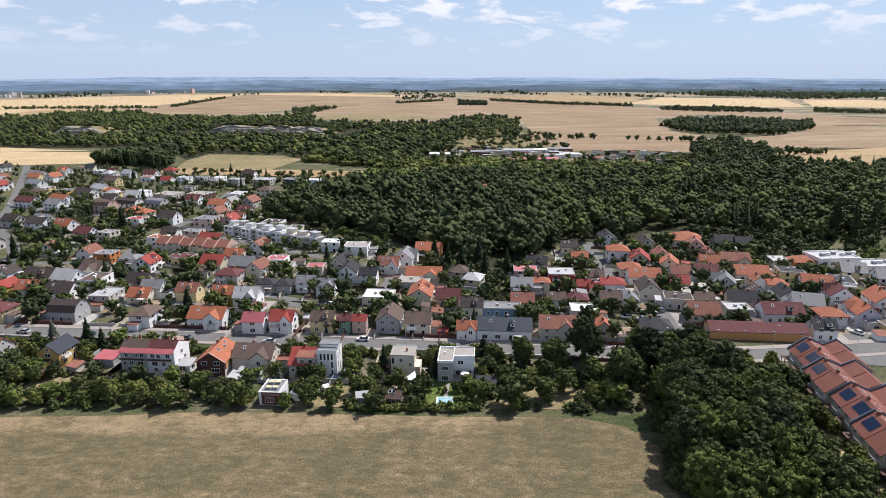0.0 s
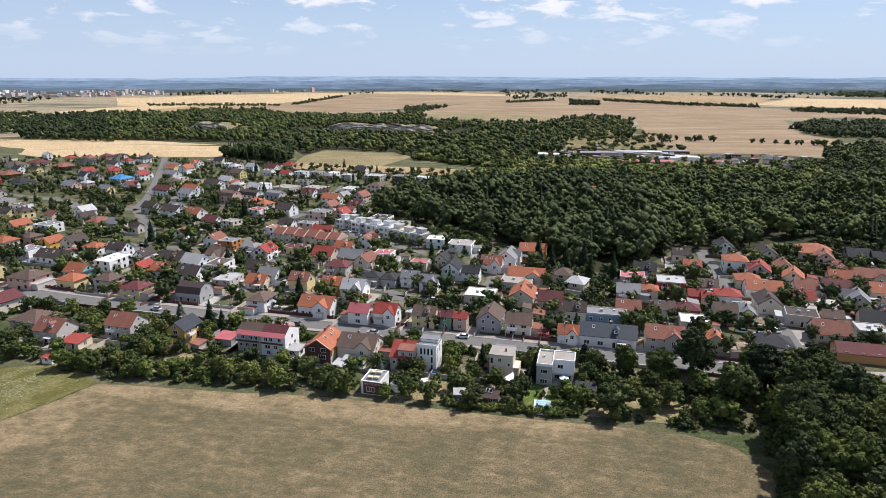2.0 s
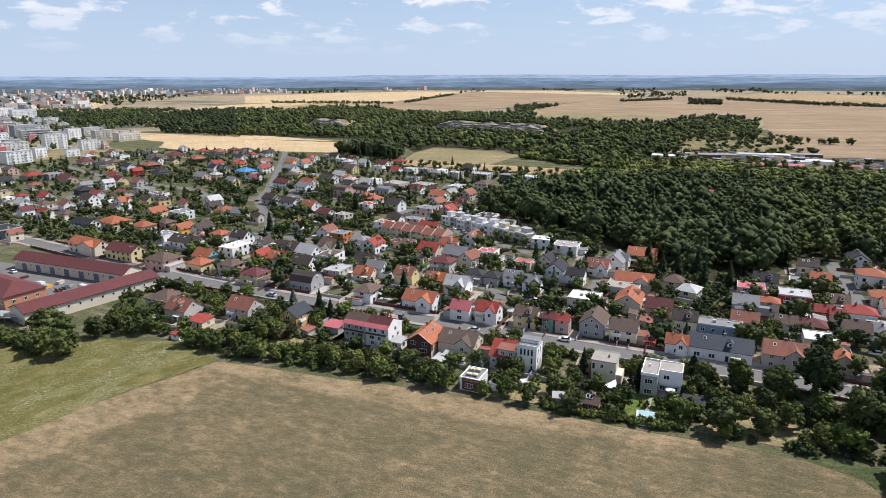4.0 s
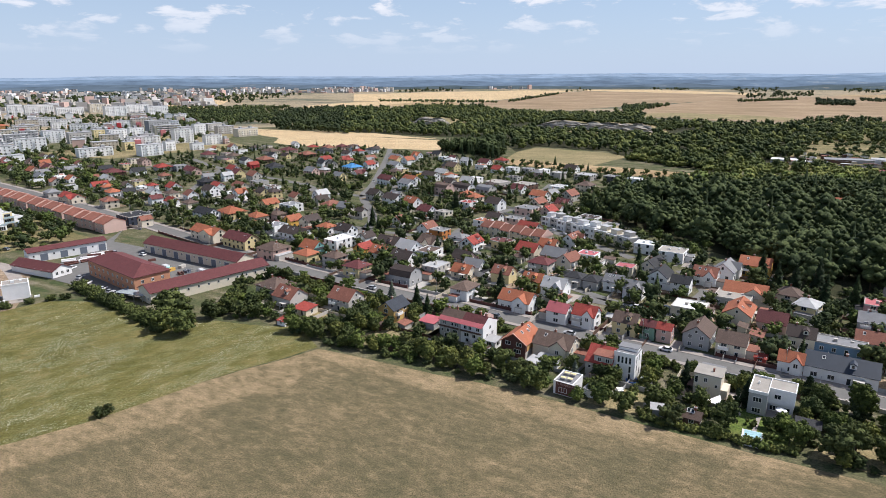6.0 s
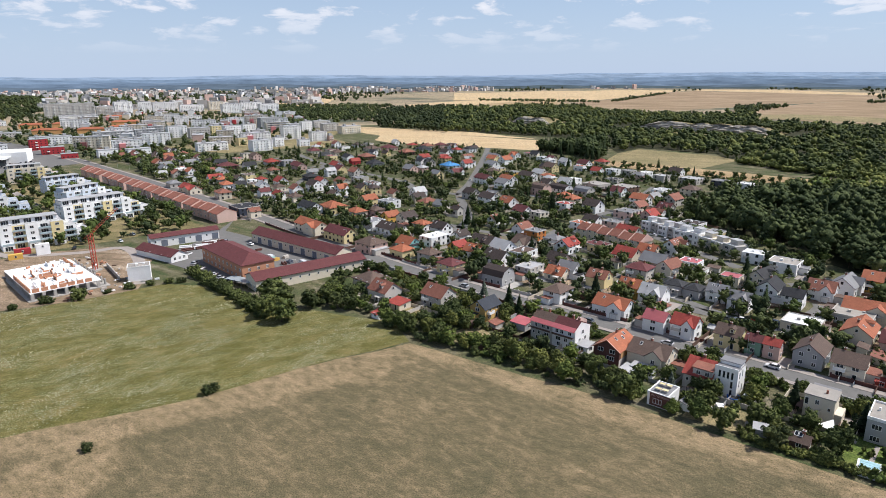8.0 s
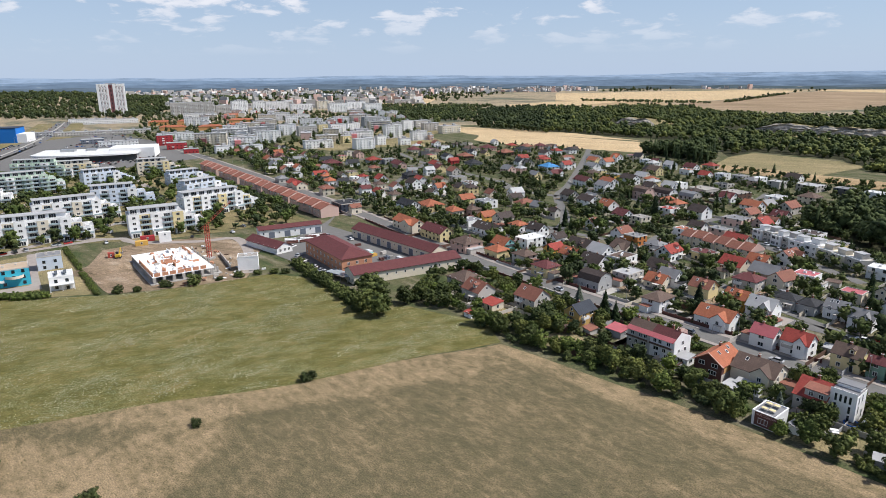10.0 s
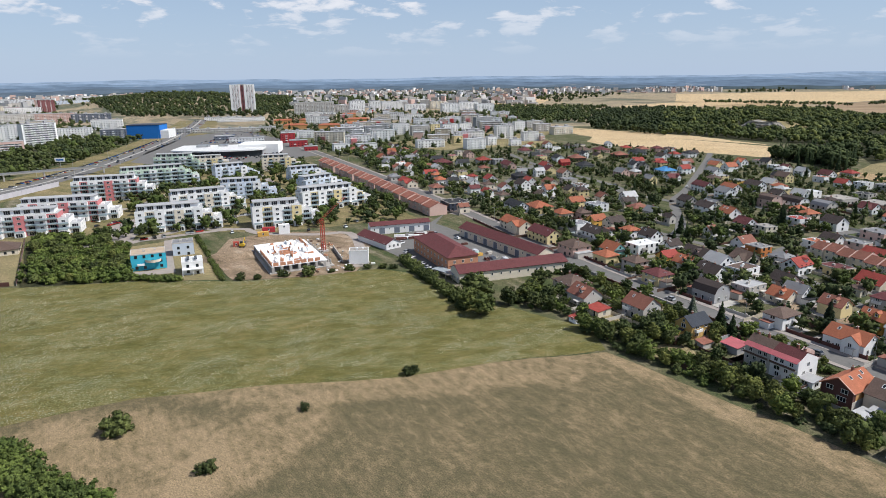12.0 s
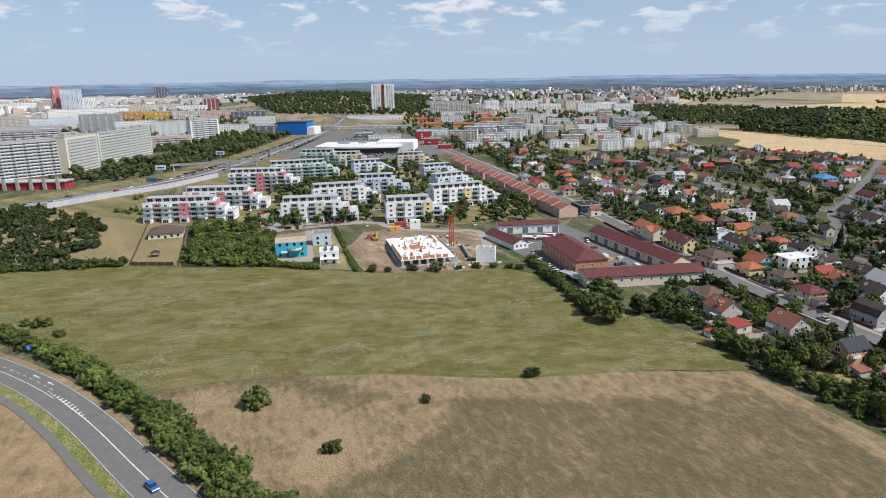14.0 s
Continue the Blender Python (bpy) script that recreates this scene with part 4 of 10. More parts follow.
house(83.1, 271.6, -5, 9.6, 8.6, 4.3, "hip", "orange", "cream")
house(69.8, 249.3, -5, 9.0, 8.1, 4.5, "hip", "red", "white")
house(65.0, 261.7, -5, 7.7, 6.6, 3.5, "gable", "umber", "cream")
house(64.6, 232.3, -5, 8.1, 6.9, 3.5, "gable", "umber", "greige")
house(71.8, 231.4, 85, 7.9, 6.0, 3.5, "gable", "grey", "white")
house(51.6, 231.6, -5, 7.8, 7.0, 4.0, "hip", "maroon", "maroon")
house(51.6, 219.8, -5, 9.7, 8.7, 3.8, "flat", "white", "cream")
house(43.6, 232.8, -5, 7.0, 6.0, 2.8, "gable", "umber", "white")
house(50.2, 259.5, -5, 10.9, 9.8, 5.8, "flat", "lgrey", "redwall")
house(35.7, 265.0, -5, 10.0, 9.0, 5.3, "flat", "pink", "pink")
house(31.9, 245.8, -5, 8.6, 7.3, 4.8, "gable", "grey", "grey")
house(40.5, 250.0, -5, 6.5, 5.9, 4.8, "hip", "orange", "cream")
house(30.3, 229.8, -5, 8.7, 7.4, 3.5, "gable", "rust", "cream")
house(21.7, 222.6, -5, 14.4, 7.0, 3.6, "flat", "grey", "bluewall")
house(58.1, 249.1, -5, 6.2, 5.3, 3.3, "gable", "red", "red")
house(62.1, 247.1, -5, 4.9, 4.2, 3.3, "gable", "red", "cream")
house(63.3, 309.5, -5, 8.3, 7.0, 3.8, "gable", "dbrown", "cream")
house(64.8, 291.4, -5, 7.7, 6.6, 2.8, "gable", "orange", "cream")
house(86.1, 325.0, 85, 11.6, 8.7, 4.8, "gable", "dgrey", "white")
house(83.5, 293.7, -5, 9.8, 8.8, 6.8, "hip", "orange", "white")
house(103.4, 315.2, 85, 11.9, 8.9, 4.3, "gable", "dbrown", "cream")
house(104.0, 292.8, 85, 9.5, 7.2, 4.3, "gable", "rust", "white")
house(127.8, 325.0, -5, 16.1, 14.5, 4.3, "hip", "orange", "cream")
house(144.9, 319.2, -5, 9.9, 8.4, 4.0, "gable", "dgrey", "dgrey")
house(153.8, 316.2, -5, 8.4, 7.1, 4.0, "gable", "dgrey", "dgrey")
house(103.0, 246.2, -5, 12.3, 10.4, 2.5, "lean", "greige", "grey")
house(100.7, 232.3, -5, 6.6, 5.6, 3.5, "gable", "umber", "cream")

# slope below the wood
house(-6.9, 298.8, -5, 12.4, 9.0, 5.8, "gable", "orange", "amber")
house(-56.8, 314.2, -5, 9.3, 8.3, 5.3, "flat", "white", "white")
house(-42.9, 306.3, -5, 12.2, 11.0, 5.3, "flat", "greige", "white")
house(-24.5, 275.7, -5, 9.4, 8.0, 4.8, "cross", "rust", "white")
house(-8.3, 263.4, -5, 15.2, 9.0, 3.8, "cross", "orange", "cream")
house(-40.8, 264.1, 85, 10.5, 7.9, 5.8, "gable", "dgrey", "white")
house(-31.8, 259.5, -5, 7.3, 6.2, 5.3, "gable", "dgrey", "white")
house(-57.1, 272.9, -5, 7.8, 7.0, 4.5, "flat", "pink", "cream")
house(-76.2, 281.2, -5, 8.6, 7.8, 5.8, "flat", "pink", "white")
house(-56.2, 249.7, -5, 7.4, 6.3, 4.8, "gable", "grey", "white")
house(-47.1, 244.8, -5, 7.6, 6.4, 4.8, "cross", "grey", "white")
house(-72.6, 249.9, -5, 7.3, 6.6, 4.3, "hip", "dgrey", "grey")
house(-64.7, 248.7, 85, 7.7, 5.8, 4.3, "hip", "dgrey", "grey")
house(-25.2, 236.5, -5, 11.5, 10.3, 3.5, "flat", "white", "cream")
house(-8.8, 237.9, 85, 13.1, 9.0, 4.3, "gable", "orange", "cream")
house(2.0, 233.3, -5, 9.2, 7.8, 4.0, "gable", "maroon", "rose")
house(10.7, 223.1, -5, 8.1, 6.9, 4.3, "gable", "dbrown", "cream")
house(-12.0, 255.7, -5, 12.8, 11.5, 3.5, "flat", "greige", "grey")
house(-85.5, 235.0, -5, 8.2, 6.9, 5.3, "gable", "orange", "amber")
house(-75.6, 233.2, -5, 9.4, 8.0, 4.5, "cross", "lgrey", "white")
house(-100.8, 239.5, -5, 8.5, 7.2, 4.8, "gable", "rust", "lemon")
house(-116.5, 243.4, -5, 8.5, 7.2, 4.8, "gable", "grey", "white")
house(-119.0, 237.4, -5, 8.6, 7.3, 3.3, "gable", "orange", "cream")
house(-130.9, 234.2, 85, 10.8, 8.1, 5.3, "flat", "lgrey", "greige")
house(-144.8, 252.5, 85, 11.4, 8.6, 5.8, "flat", "umber", "white")
house(-151.5, 240.1, -5, 10.6, 9.0, 4.3, "gable", "dbrown", "white")
house(-91.4, 260.3, -5, 9.4, 8.5, 5.3, "hip", "maroon", "greige")
house(-105.7, 268.2, -5, 4.7, 4.2, 3.8, "hip", "umber", "cream")
house(-99.5, 293.1, -5, 8.7, 7.4, 4.3, "gable", "orange", "cream")
house(-135.2, 279.2, 85, 10.5, 7.9, 4.8, "gable", "red", "white")
house(-146.1, 286.0, -5, 8.4, 7.5, 4.8, "hip", "grey", "white")
house(-161.0, 292.8, -8, 8.8, 7.9, 5.3, "flat", "grey", "orangewall")
house(-172.9, 299.7, 82, 9.8, 7.3, 4.0, "gable", "rust", "white")
house(-171.9, 260.8, -8, 12.8, 9.0, 4.5, "gable", "dbrown", "rose")
house(-181.8, 335.4, -16, 8.7, 7.8, 5.3, "flat", "greige", "cream")

# west part along the road
house(-270.0, 232.4, -11, 22.6, 9.0, 5.3, "cross", "orange", "cream")
house(-243.6, 229.5, -8, 18.4, 9.0, 5.3, "gable", "maroon", "lemon")
house(-215.3, 223.2, -8, 12.3, 11.0, 5.3, "hip", "umber", "rose")
house(-196.0, 224.7, -8, 9.2, 8.3, 4.5, "hip", "orange", "lemon")
house(-179.8, 225.4, -8, 8.7, 7.8, 5.3, "hip", "umber", "greige")
house(-161.5, 217.6, -8, 9.3, 8.4, 5.3, "hip", "maroon", "lemon")
house(-204.0, 238.5, -8, 10.1, 8.6, 3.3, "gable", "orange", "teal")
house(-197.6, 252.7, 82, 14.0, 9.0, 5.3, "flat", "white", "white")
house(-231.4, 257.9, -8, 19.0, 9.0, 3.3, "gable", "dbrown", "white")
house(-222.3, 272.7, -8, 8.7, 7.8, 4.8, "hip", "orange", "white")
house(-207.7, 271.2, -8, 9.6, 8.2, 4.8, "gable", "dbrown", "white")
house(-190.6, 265.9, 82, 8.4, 6.3, 4.0, "gable", "dbrown", "white")
house(-177.2, 244.9, 82, 8.4, 6.3, 4.8, "gable", "red", "amber")
house(-167.1, 244.7, -8, 9.1, 7.8, 4.0, "gable", "orange", "white")
house(-251.6, 263.2, -8, 11.1, 10.0, 4.3, "flat", "grey", "white")
house(-250.6, 277.3, 82, 9.6, 7.2, 4.8, "gable", "orange", "amber")
house(-240.4, 280.5, 82, 10.6, 8.0, 4.8, "gable", "dbrown", "cream")
house(-279.8, 278.3, -11, 10.4, 9.3, 3.8, "hip", "orange", "cream")
house(-301.0, 277.8, -11, 14.7, 13.2, 4.8, "hip", "orange", "lemon")
house(-312.2, 268.4, -11, 16.9, 9.0, 4.8, "gable", "dgrey", "white")
house(-298.2, 308.1, 79, 10.8, 8.1, 4.8, "gable", "orange", "lemon")
house(-271.7, 287.1, -11, 8.6, 7.7, 4.3, "hip", "umber", "rose")
house(-281.4, 310.6, -11, 11.7, 10.5, 5.3, "flat", "grey", "white")
house(-247.5, 323.4, -8, 8.8, 7.5, 4.5, "gable", "grey", "greige")
house(-230.2, 316.8, -8, 5.8, 4.9, 4.5, "gable", "dbrown", "greige")

# middle
house(-325.8, 342.3, -19, 9.3, 8.4, 5.3, "hip", "dbrown", "lemon")
house(-276.8, 335.4, 71, 8.7, 6.6, 4.8, "gable", "dbrown", "cream")
house(-300.7, 337.2, -19, 8.5, 7.2, 4.3, "gable", "rust", "cream")
house(-255.2, 368.7, -16, 10.2, 8.7, 4.8, "gable", "dbrown", "greige")
house(-234.2, 359.8, -16, 12.9, 9.0, 5.3, "gable", "dbrown", "white")
house(-215.1, 353.5, -16, 10.4, 8.9, 5.3, "gable", "orange", "white")
house(-194.3, 336.3, -16, 9.8, 8.3, 4.8, "gable", "maroon", "white")
house(-197.0, 307.9, 82, 6.2, 4.7, 4.8, "gable", "rust", "white")
house(-284.9, 429.5, -19, 15.9, 9.0, 4.8, "gable", "maroon", "white")
house(-266.8, 437.1, -19, 13.9, 9.0, 4.8, "gable", "orange", "white")
house(-305.5, 482.7, -19, 11.0, 9.9, 4.8, "flat", "lgrey", "lemon")
house(-282.1, 470.9, -19, 10.9, 9.8, 4.8, "flat", "grey", "amber")
house(-261.7, 460.3, -16, 14.0, 9.0, 5.3, "gable", "dbrown", "white")
house(-220.7, 407.9, -16, 12.3, 9.0, 6.6, "mansard", "umber", "rose")
house(-209.3, 416.9, -16, 16.0, 9.0, 5.8, "mansard", "dbrown", "white")
house(-190.8, 417.0, -16, 12.2, 9.0, 5.8, "mansard", "grey", "greige")
house(-165.3, 376.0, -16, 11.1, 9.0, 5.3, "gable", "dbrown", "white")
house(-222.1, 462.1, 74, 12.0, 9.0, 5.3, "flat", "white", "white")
house(-351.1, 472.3, -19, 14.6, 13.2, 5.3, "hip", "bluetile", "white")
house(-409.6, 507.2, 71, 7.4, 5.6, 4.8, "gable", "red", "white")
house(-373.8, 533.2, 71, 11.5, 8.6, 4.8, "gable", "rust", "lemon")
house(-416.9, 598.7, -19, 11.7, 10.5, 4.8, "hip", "dgrey", "white")
house(-325.3, 504.0, -19, 13.3, 9.0, 4.8, "gable", "grey", "white")
house(-357.8, 556.8, -19, 16.6, 9.0, 4.3, "gable", "grey", "white")
house(-341.3, 601.8, -19, 8.6, 7.7, 4.3, "flat", "pink", "cream")
house(-309.4, 574.8, -19, 10.6, 9.5, 4.8, "flat", "lgrey", "white")
house(-297.7, 570.4, -19, 8.6, 7.3, 4.8, "gable", "maroon", "cream")
house(-276.2, 556.3, -19, 9.9, 8.4, 5.3, "gable", "lgrey", "white")
house(-254.5, 553.1, -16, 11.6, 9.0, 5.3, "gable", "maroon", "white")
house(-460.7, 623.8, -19, 9.9, 8.9, 5.3, "flat", "maroon", "redwall")
house(-469.0, 612.6, -19, 11.4, 10.3, 4.8, "hip", "maroon", "rose")
house(-217.2, 530.9, -16, 9.9, 8.9, 5.3, "flat", "lgrey", "white")
house(-201.9, 529.2, -16, 9.7, 8.7, 5.8, "flat", "grey", "greige")
house(-186.7, 527.7, 74, 9.9, 7.4, 5.8, "flat", "white", "white")
house(-170.0, 518.1, -16, 10.3, 9.3, 5.8, "flat", "lgrey", "greige")
house(-147.4, 523.1, -13, 15.7, 14.1, 4.8, "flat", "lgrey", "greige")
house(-125.2, 521.1, -13, 10.8, 9.7, 5.3, "flat", "grey", "dgrey")
house(-105.9, 517.4, -13, 9.6, 8.6, 5.3, "flat", "white", "white")
house(-148.7, 455.1, 77, 12.2, 9.0, 5.3, "flat", "lgrey", "white")
house(-132.5, 470.6, -13, 11.5, 10.3, 5.3, "hip", "umber", "cream")
house(-200.2, 458.6, -16, 16.0, 14.4, 4.3, "flat", "greige", "greige")
house(-176.3, 456.5, -16, 15.5, 14.0, 4.8, "flat", "greige", "umber")
house(-148.9, 415.1, -13, 12.1, 9.0, 5.3, "gable", "orange", "white")
house(-140.8, 372.1, -13, 12.8, 11.5, 4.8, "flat", "grey", "rose")

# north-west quarter
house(-575.0, 321.0, 79, 11.3, 8.5, 4.8, "gable", "grey", "white")
house(-539.1, 315.2, -11, 10.3, 9.2, 4.8, "flat", "white", "white")
house(-527.6, 317.3, -11, 9.5, 8.1, 3.3, "gable", "orange", "white")
house(-475.7, 270.2, -11, 9.9, 8.9, 4.0, "hip", "grey", "greige")
house(-442.4, 264.0, -11, 22.9, 9.0, 4.0, "cross", "red", "cream")
house(-579.0, 355.3, -19, 9.1, 7.8, 4.8, "gable", "umber", "white")
house(-547.3, 362.0, 71, 11.4, 8.5, 4.8, "gable", "dgrey", "white")
house(-524.0, 353.3, -19, 17.9, 16.1, 4.8, "hip", "maroon", "umber")
house(-434.9, 290.7, -11, 10.2, 9.2, 4.3, "hip", "orange", "white")
house(-423.4, 295.4, 79, 8.9, 6.7, 4.3, "gable", "dgrey", "white")
house(-429.5, 310.7, -11, 6.4, 5.7, 5.3, "flat", "white", "white")
house(-428.3, 319.3, -11, 7.5, 6.7, 5.3, "hip", "red", "white")
house(-342.8, 240.7, -11, 15.8, 14.2, 5.8, "flat", "dgrey", "navy")
house(-328.9, 237.6, 79, 6.8, 5.1, 4.8, "gable", "rust", "cream")
house(-467.4, 361.7, -19, 9.5, 8.6, 4.3, "hip", "rust", "cream")
house(-513.0, 395.9, -19, 14.2, 12.7, 4.8, "hip", "red", "grey")
house(-500.9, 405.8, -19, 13.4, 12.0, 5.3, "flat", "grey", "grey")
house(-473.2, 395.5, -19, 20.2, 9.0, 4.3, "gable", "maroon", "rose")
house(-429.4, 374.4, 71, 8.8, 6.6, 4.3, "gable", "grey", "white")
house(-385.4, 344.7, -19, 12.4, 9.0, 4.0, "gable", "red", "white")
house(-445.6, 418.4, -19, 13.4, 9.0, 4.3, "gable", "red", "white")
house(-413.4, 358.8, -19, 12.3, 11.0, 3.8, "hip", "dgrey", "dgrey")
house(-369.1, 352.4, -19, 14.1, 9.0, 4.3, "gable", "rust", "cream")
house(-357.3, 329.3, -11, 8.3, 7.5, 3.3, "flat", "white", "white")
house(-391.7, 307.2, -11, 8.6, 7.7, 4.3, "hip", "umber", "cream")
house(-383.0, 286.9, 79, 8.2, 6.1, 4.3, "gable", "maroon", "white")
house(-365.3, 285.9, -11, 8.0, 6.8, 4.3, "gable", "red", "white")
house(-349.5, 287.7, -11, 8.6, 7.8, 4.3, "hip", "umber", "cream")
house(-554.3, 487.5, -19, 14.2, 12.8, 4.3, "hip", "maroon", "cream")
house(-519.8, 491.0, -19, 12.9, 11.6, 4.3, "hip", "umber", "cream")
house(-479.4, 467.6, -19, 13.2, 9.0, 4.3, "gable", "dgrey", "white")
house(-450.0, 447.7, 71, 9.4, 7.0, 4.3, "gable", "red", "redwall")
house(-470.0, 485.2, -19, 15.3, 13.7, 4.0, "hip", "rust", "umber")
house(-425.5, 450.8, -19, 13.9, 12.5, 4.0, "hip", "dgrey", "grey")
house(-517.3, 543.9, -19, 16.3, 14.6, 4.0, "hip", "umber", "cream")
house(-368.4, 371.5, -19, 11.8, 10.6, 5.3, "flat", "grey", "greige")
house(-332.9, 338.4, -19, 8.8, 7.5, 4.8, "gable", "dbrown", "lemon")
house(-506.2, 560.4, -19, 16.5, 14.8, 4.0, "hip", "maroon", "rose")
house(-460.4, 539.1, -19, 15.2, 13.7, 4.0, "hip", "rust", "umber")
house(-465.2, 574.4, -19, 15.5, 13.9, 4.0, "hip", "dgrey", "grey")
house(-414.1, 511.5, 71, 11.6, 8.7, 4.3, "gable", "red", "white")
house(-481.4, 601.7, -19, 12.8, 11.5, 3.8, "hip", "rust", "cream")
house(-419.5, 556.9, -19, 13.3, 9.0, 4.8, "gable", "dbrown", "white")


# ---- the villas along the field, one by one ----
def villa(x, y, turn, label, r=9.0, k=1.0):
    TAKEN.append((x, y, r))
    HOMES.append((x, y, turn, r * 1.4, r))
    return root("villa", pose(x, y, 0, 0, 0, turn) @ Matrix.Diagonal((k, k, 0.92, 1)), label, "house")


def glaze(h, spots, y, turn=0):
    """Windows on one wall: (kind, along, sill) on the plane y of the villa's own space."""
    for kind, u, z in spots:
        put("window", WIN[kind], h, pose(u, y, z) if not turn else pose(y, u, z, 0, 0, turn))


TALL = window_mesh(0.9, 2.3, "window", 1)
# semi-detached pair with a dark red roof and a pink sheet-metal skirt
h = villa(-87.6, 178.4, -5, "semi-detached grey and white villa with a dark red roof", 11)
for q, wall, roof in ((-1, "greige", "umber"), (1, "white", "maroon")):
    x0, x1 = (-8.4, 0) if q < 0 else (0, 8.4)
    put("wall", Solid().prism([(-4.6, -0.3), (4.6, -0.3), (4.6, 7.0), (-1.0, 9.7), (-4.0, 7.8), (-4.6, 7.2)], x0, x1).mesh("wall", WALL[wall]), h)
    s, p = Solid(), Solid()
    slab(s, (x0, -4.0, 8.1), (x1, -4.0, 8.1), (x1, -1.0, 10.1), (x0, -1.0, 10.1))
    slab(s, (x1, 5.2, 7.0), (x0, 5.2, 7.0), (x0, -1.0, 10.1), (x1, -1.0, 10.1))
    slab(p, (x0, -5.6, 7.2), (x1, -5.6, 7.2), (x1, -3.9, 8.2), (x0, -3.9, 8.2), 0.12)
    put("roof", s.mesh("roof", ROOF[roof]), h)
    put("eave_skirt", p.mesh("eave_skirt", ROOF["pink"]), h, None, "pinkish red sheet-metal skirt")
    put("balcony", Solid().box(x0 + 0.3, -5.6, 4.5, x1 - 0.3, -4.6, 4.7).box(x0 + 0.3, -5.65, 4.7, x1 - 0.3, -5.55, 5.3, 1).mesh("balcony", [CONCRETE, WALL["umber"]]), h)
    put("chimney", STACK, h, pose(q * 4.5, 0.6, 9.9))
    put("chimney", STACK, h, pose(q * 7.2, -0.5, 10.0))
    glaze(h, [(0, q * 1.7, 5.2), (0, q * 3.5, 5.2), (0, q * 6.4, 5.2), (1, q * 2.2, 2.5), (0, q * 5.0, 2.5), (2, q * 7.2, 2.5), (0, q * 2.4, 0.5), (0, q * 5.8, 0.5)], -4.605)
glaze(h, [(0, -1.8, 2.6), (0, 1.6, 2.6), (0, 0, 5.2)], 8.405, 90)
put("dormer", Solid().prism([(-0.3, 7.4), (3.0, 7.4), (3.0, 9.4), (1.3, 10.4), (-0.3, 9.4)], 5.8, 8.0).mesh("dormer", WALL["rose"]), h)
# tall orange-roofed house, gable to the field
h = villa(-67.8, 176.4, -3, "dark red clad house with an orange tile roof", 7)
put("wall", Solid().prism([(-4.1, -0.3), (4.1, -0.3), (4.1, 5.4), (0, 8.4), (-4.1, 5.4)], -5.8, 5.8).mesh("wall", WALL["brick"]), h, pose(0, 0, 0, 0, 0, 90))
put("side_cladding", Solid().box(4.1, -4.5, 2.6, 4.16, 5.6, 5.2).mesh("side_cladding", WALL["apricot"]), h)
put("plinth", Solid().box(4.12, -5.8, -0.2, 4.18, 5.8, 2.5).mesh("plinth", WALL["greige"]), h)
s = Solid()
gable_roof(s, 11.8, 8.2, 5.4, 3.0, 0.5)
put("roof", s.mesh("roof", ROOF["orange"]), h, pose(0, 0, 0, 0, 0, 90))
s = Solid()
for q in (-1, 1):
    slab(s, (0, -6.4, 8.75), (0, -6.15, 8.75), (q * 4.7, -6.15, 5.3), (q * 4.7, -6.4, 5.3), 0.1) if q > 0 else slab(s, (q * 4.7, -6.4, 5.3), (q * 4.7, -6.15, 5.3), (0, -6.15, 8.75), (0, -6.4, 8.75), 0.1)
put("barge_board", s.mesh("barge_board", WALL["rose"]), h, None, "pale edge boards of the gable")
glaze(h, [(1, -1.9, 4.2), (1, 1.9, 4.2), (3, 1.4, 1.7), (4, -2.0, 0.2)], -5.805)
for u, v in ((1.6, -2), (2.2, 1.5), (1.4, 3.6)):
    put("skylight", SKYLIGHT, h, pose(u, v, 8.62 - u * 0.73, 0, 0, 90) @ pose(0, 0, 0, 36 - 90))
put("chimney", STACK, h, pose(-0.8, 2.5, 8.4))
# grey house with a red roof, joined to a tall white cube
h = villa(-41.0, 174.6, -4, "grey rendered house with a red tile roof and dormer", 6)
put("wall", Solid().prism([(-4.6, -0.3), (4.6, -0.3), (4.6, 5.2), (0.6, 8.2), (-4.6, 4.6)], -3.9, 3.9).mesh("wall", WALL["greige"]), h)
s = Solid()
slab(s, (-4.2, -5.1, 4.5), (4.1, -5.1, 4.5), (4.1, 0.6, 8.45), (-4.2, 0.6, 8.45))
slab(s, (4.1, 5.1, 5.1), (-4.2, 5.1, 5.1), (-4.2, 0.6, 8.45), (4.1, 0.6, 8.45))
put("roof", s.mesh("roof", ROOF["red"]), h)
d_ = put("dormer", Solid().prism([(-4.3, 4.6), (0, 4.6), (0, 7.4), (-4.3, 7.0)], -1.4, 3.9).mesh("dormer", WALL["greige"]), h)
put("roof", Solid().prism([(-4.7, 7.0), (0.3, 7.55), (0.3, 7.8), (-4.7, 7.25)], -1.7, 4.1).mesh("roof", ROOF["rust"]), d_)
glaze(h, [(0, 0.2, 5.2), (0, 2.6, 5.2), (0, 0.2, 2.3), (0, 2.6, 2.3), (2, -2.6, 2.3)], -4.605)
put("chimney", STACK, h, pose(-0.2, 1.0, 8.5))
put("canopy", Solid().box(-1.4, -8.4, 2.2, 3.4, -5.2, 2.3).box(-1.3, -8.3, -0.1, -1.2, -8.2, 2.2).box(3.2, -8.3, -0.1, 3.3, -8.2, 2.2).mesh("canopy", [ROOF["umber"]]), h)
h = villa(-34.0, 174.4, -4, "tall white cubic house with narrow dark windows", 6, 0.78)
put("wall", Solid().box(-3.9, -4.2, -0.3, 3.9, 4.6, 8.3).box(-3.9, -4.3, 8.3, 3.9, -4.1, 9.2).mesh("wall", WALL["white"]), h)
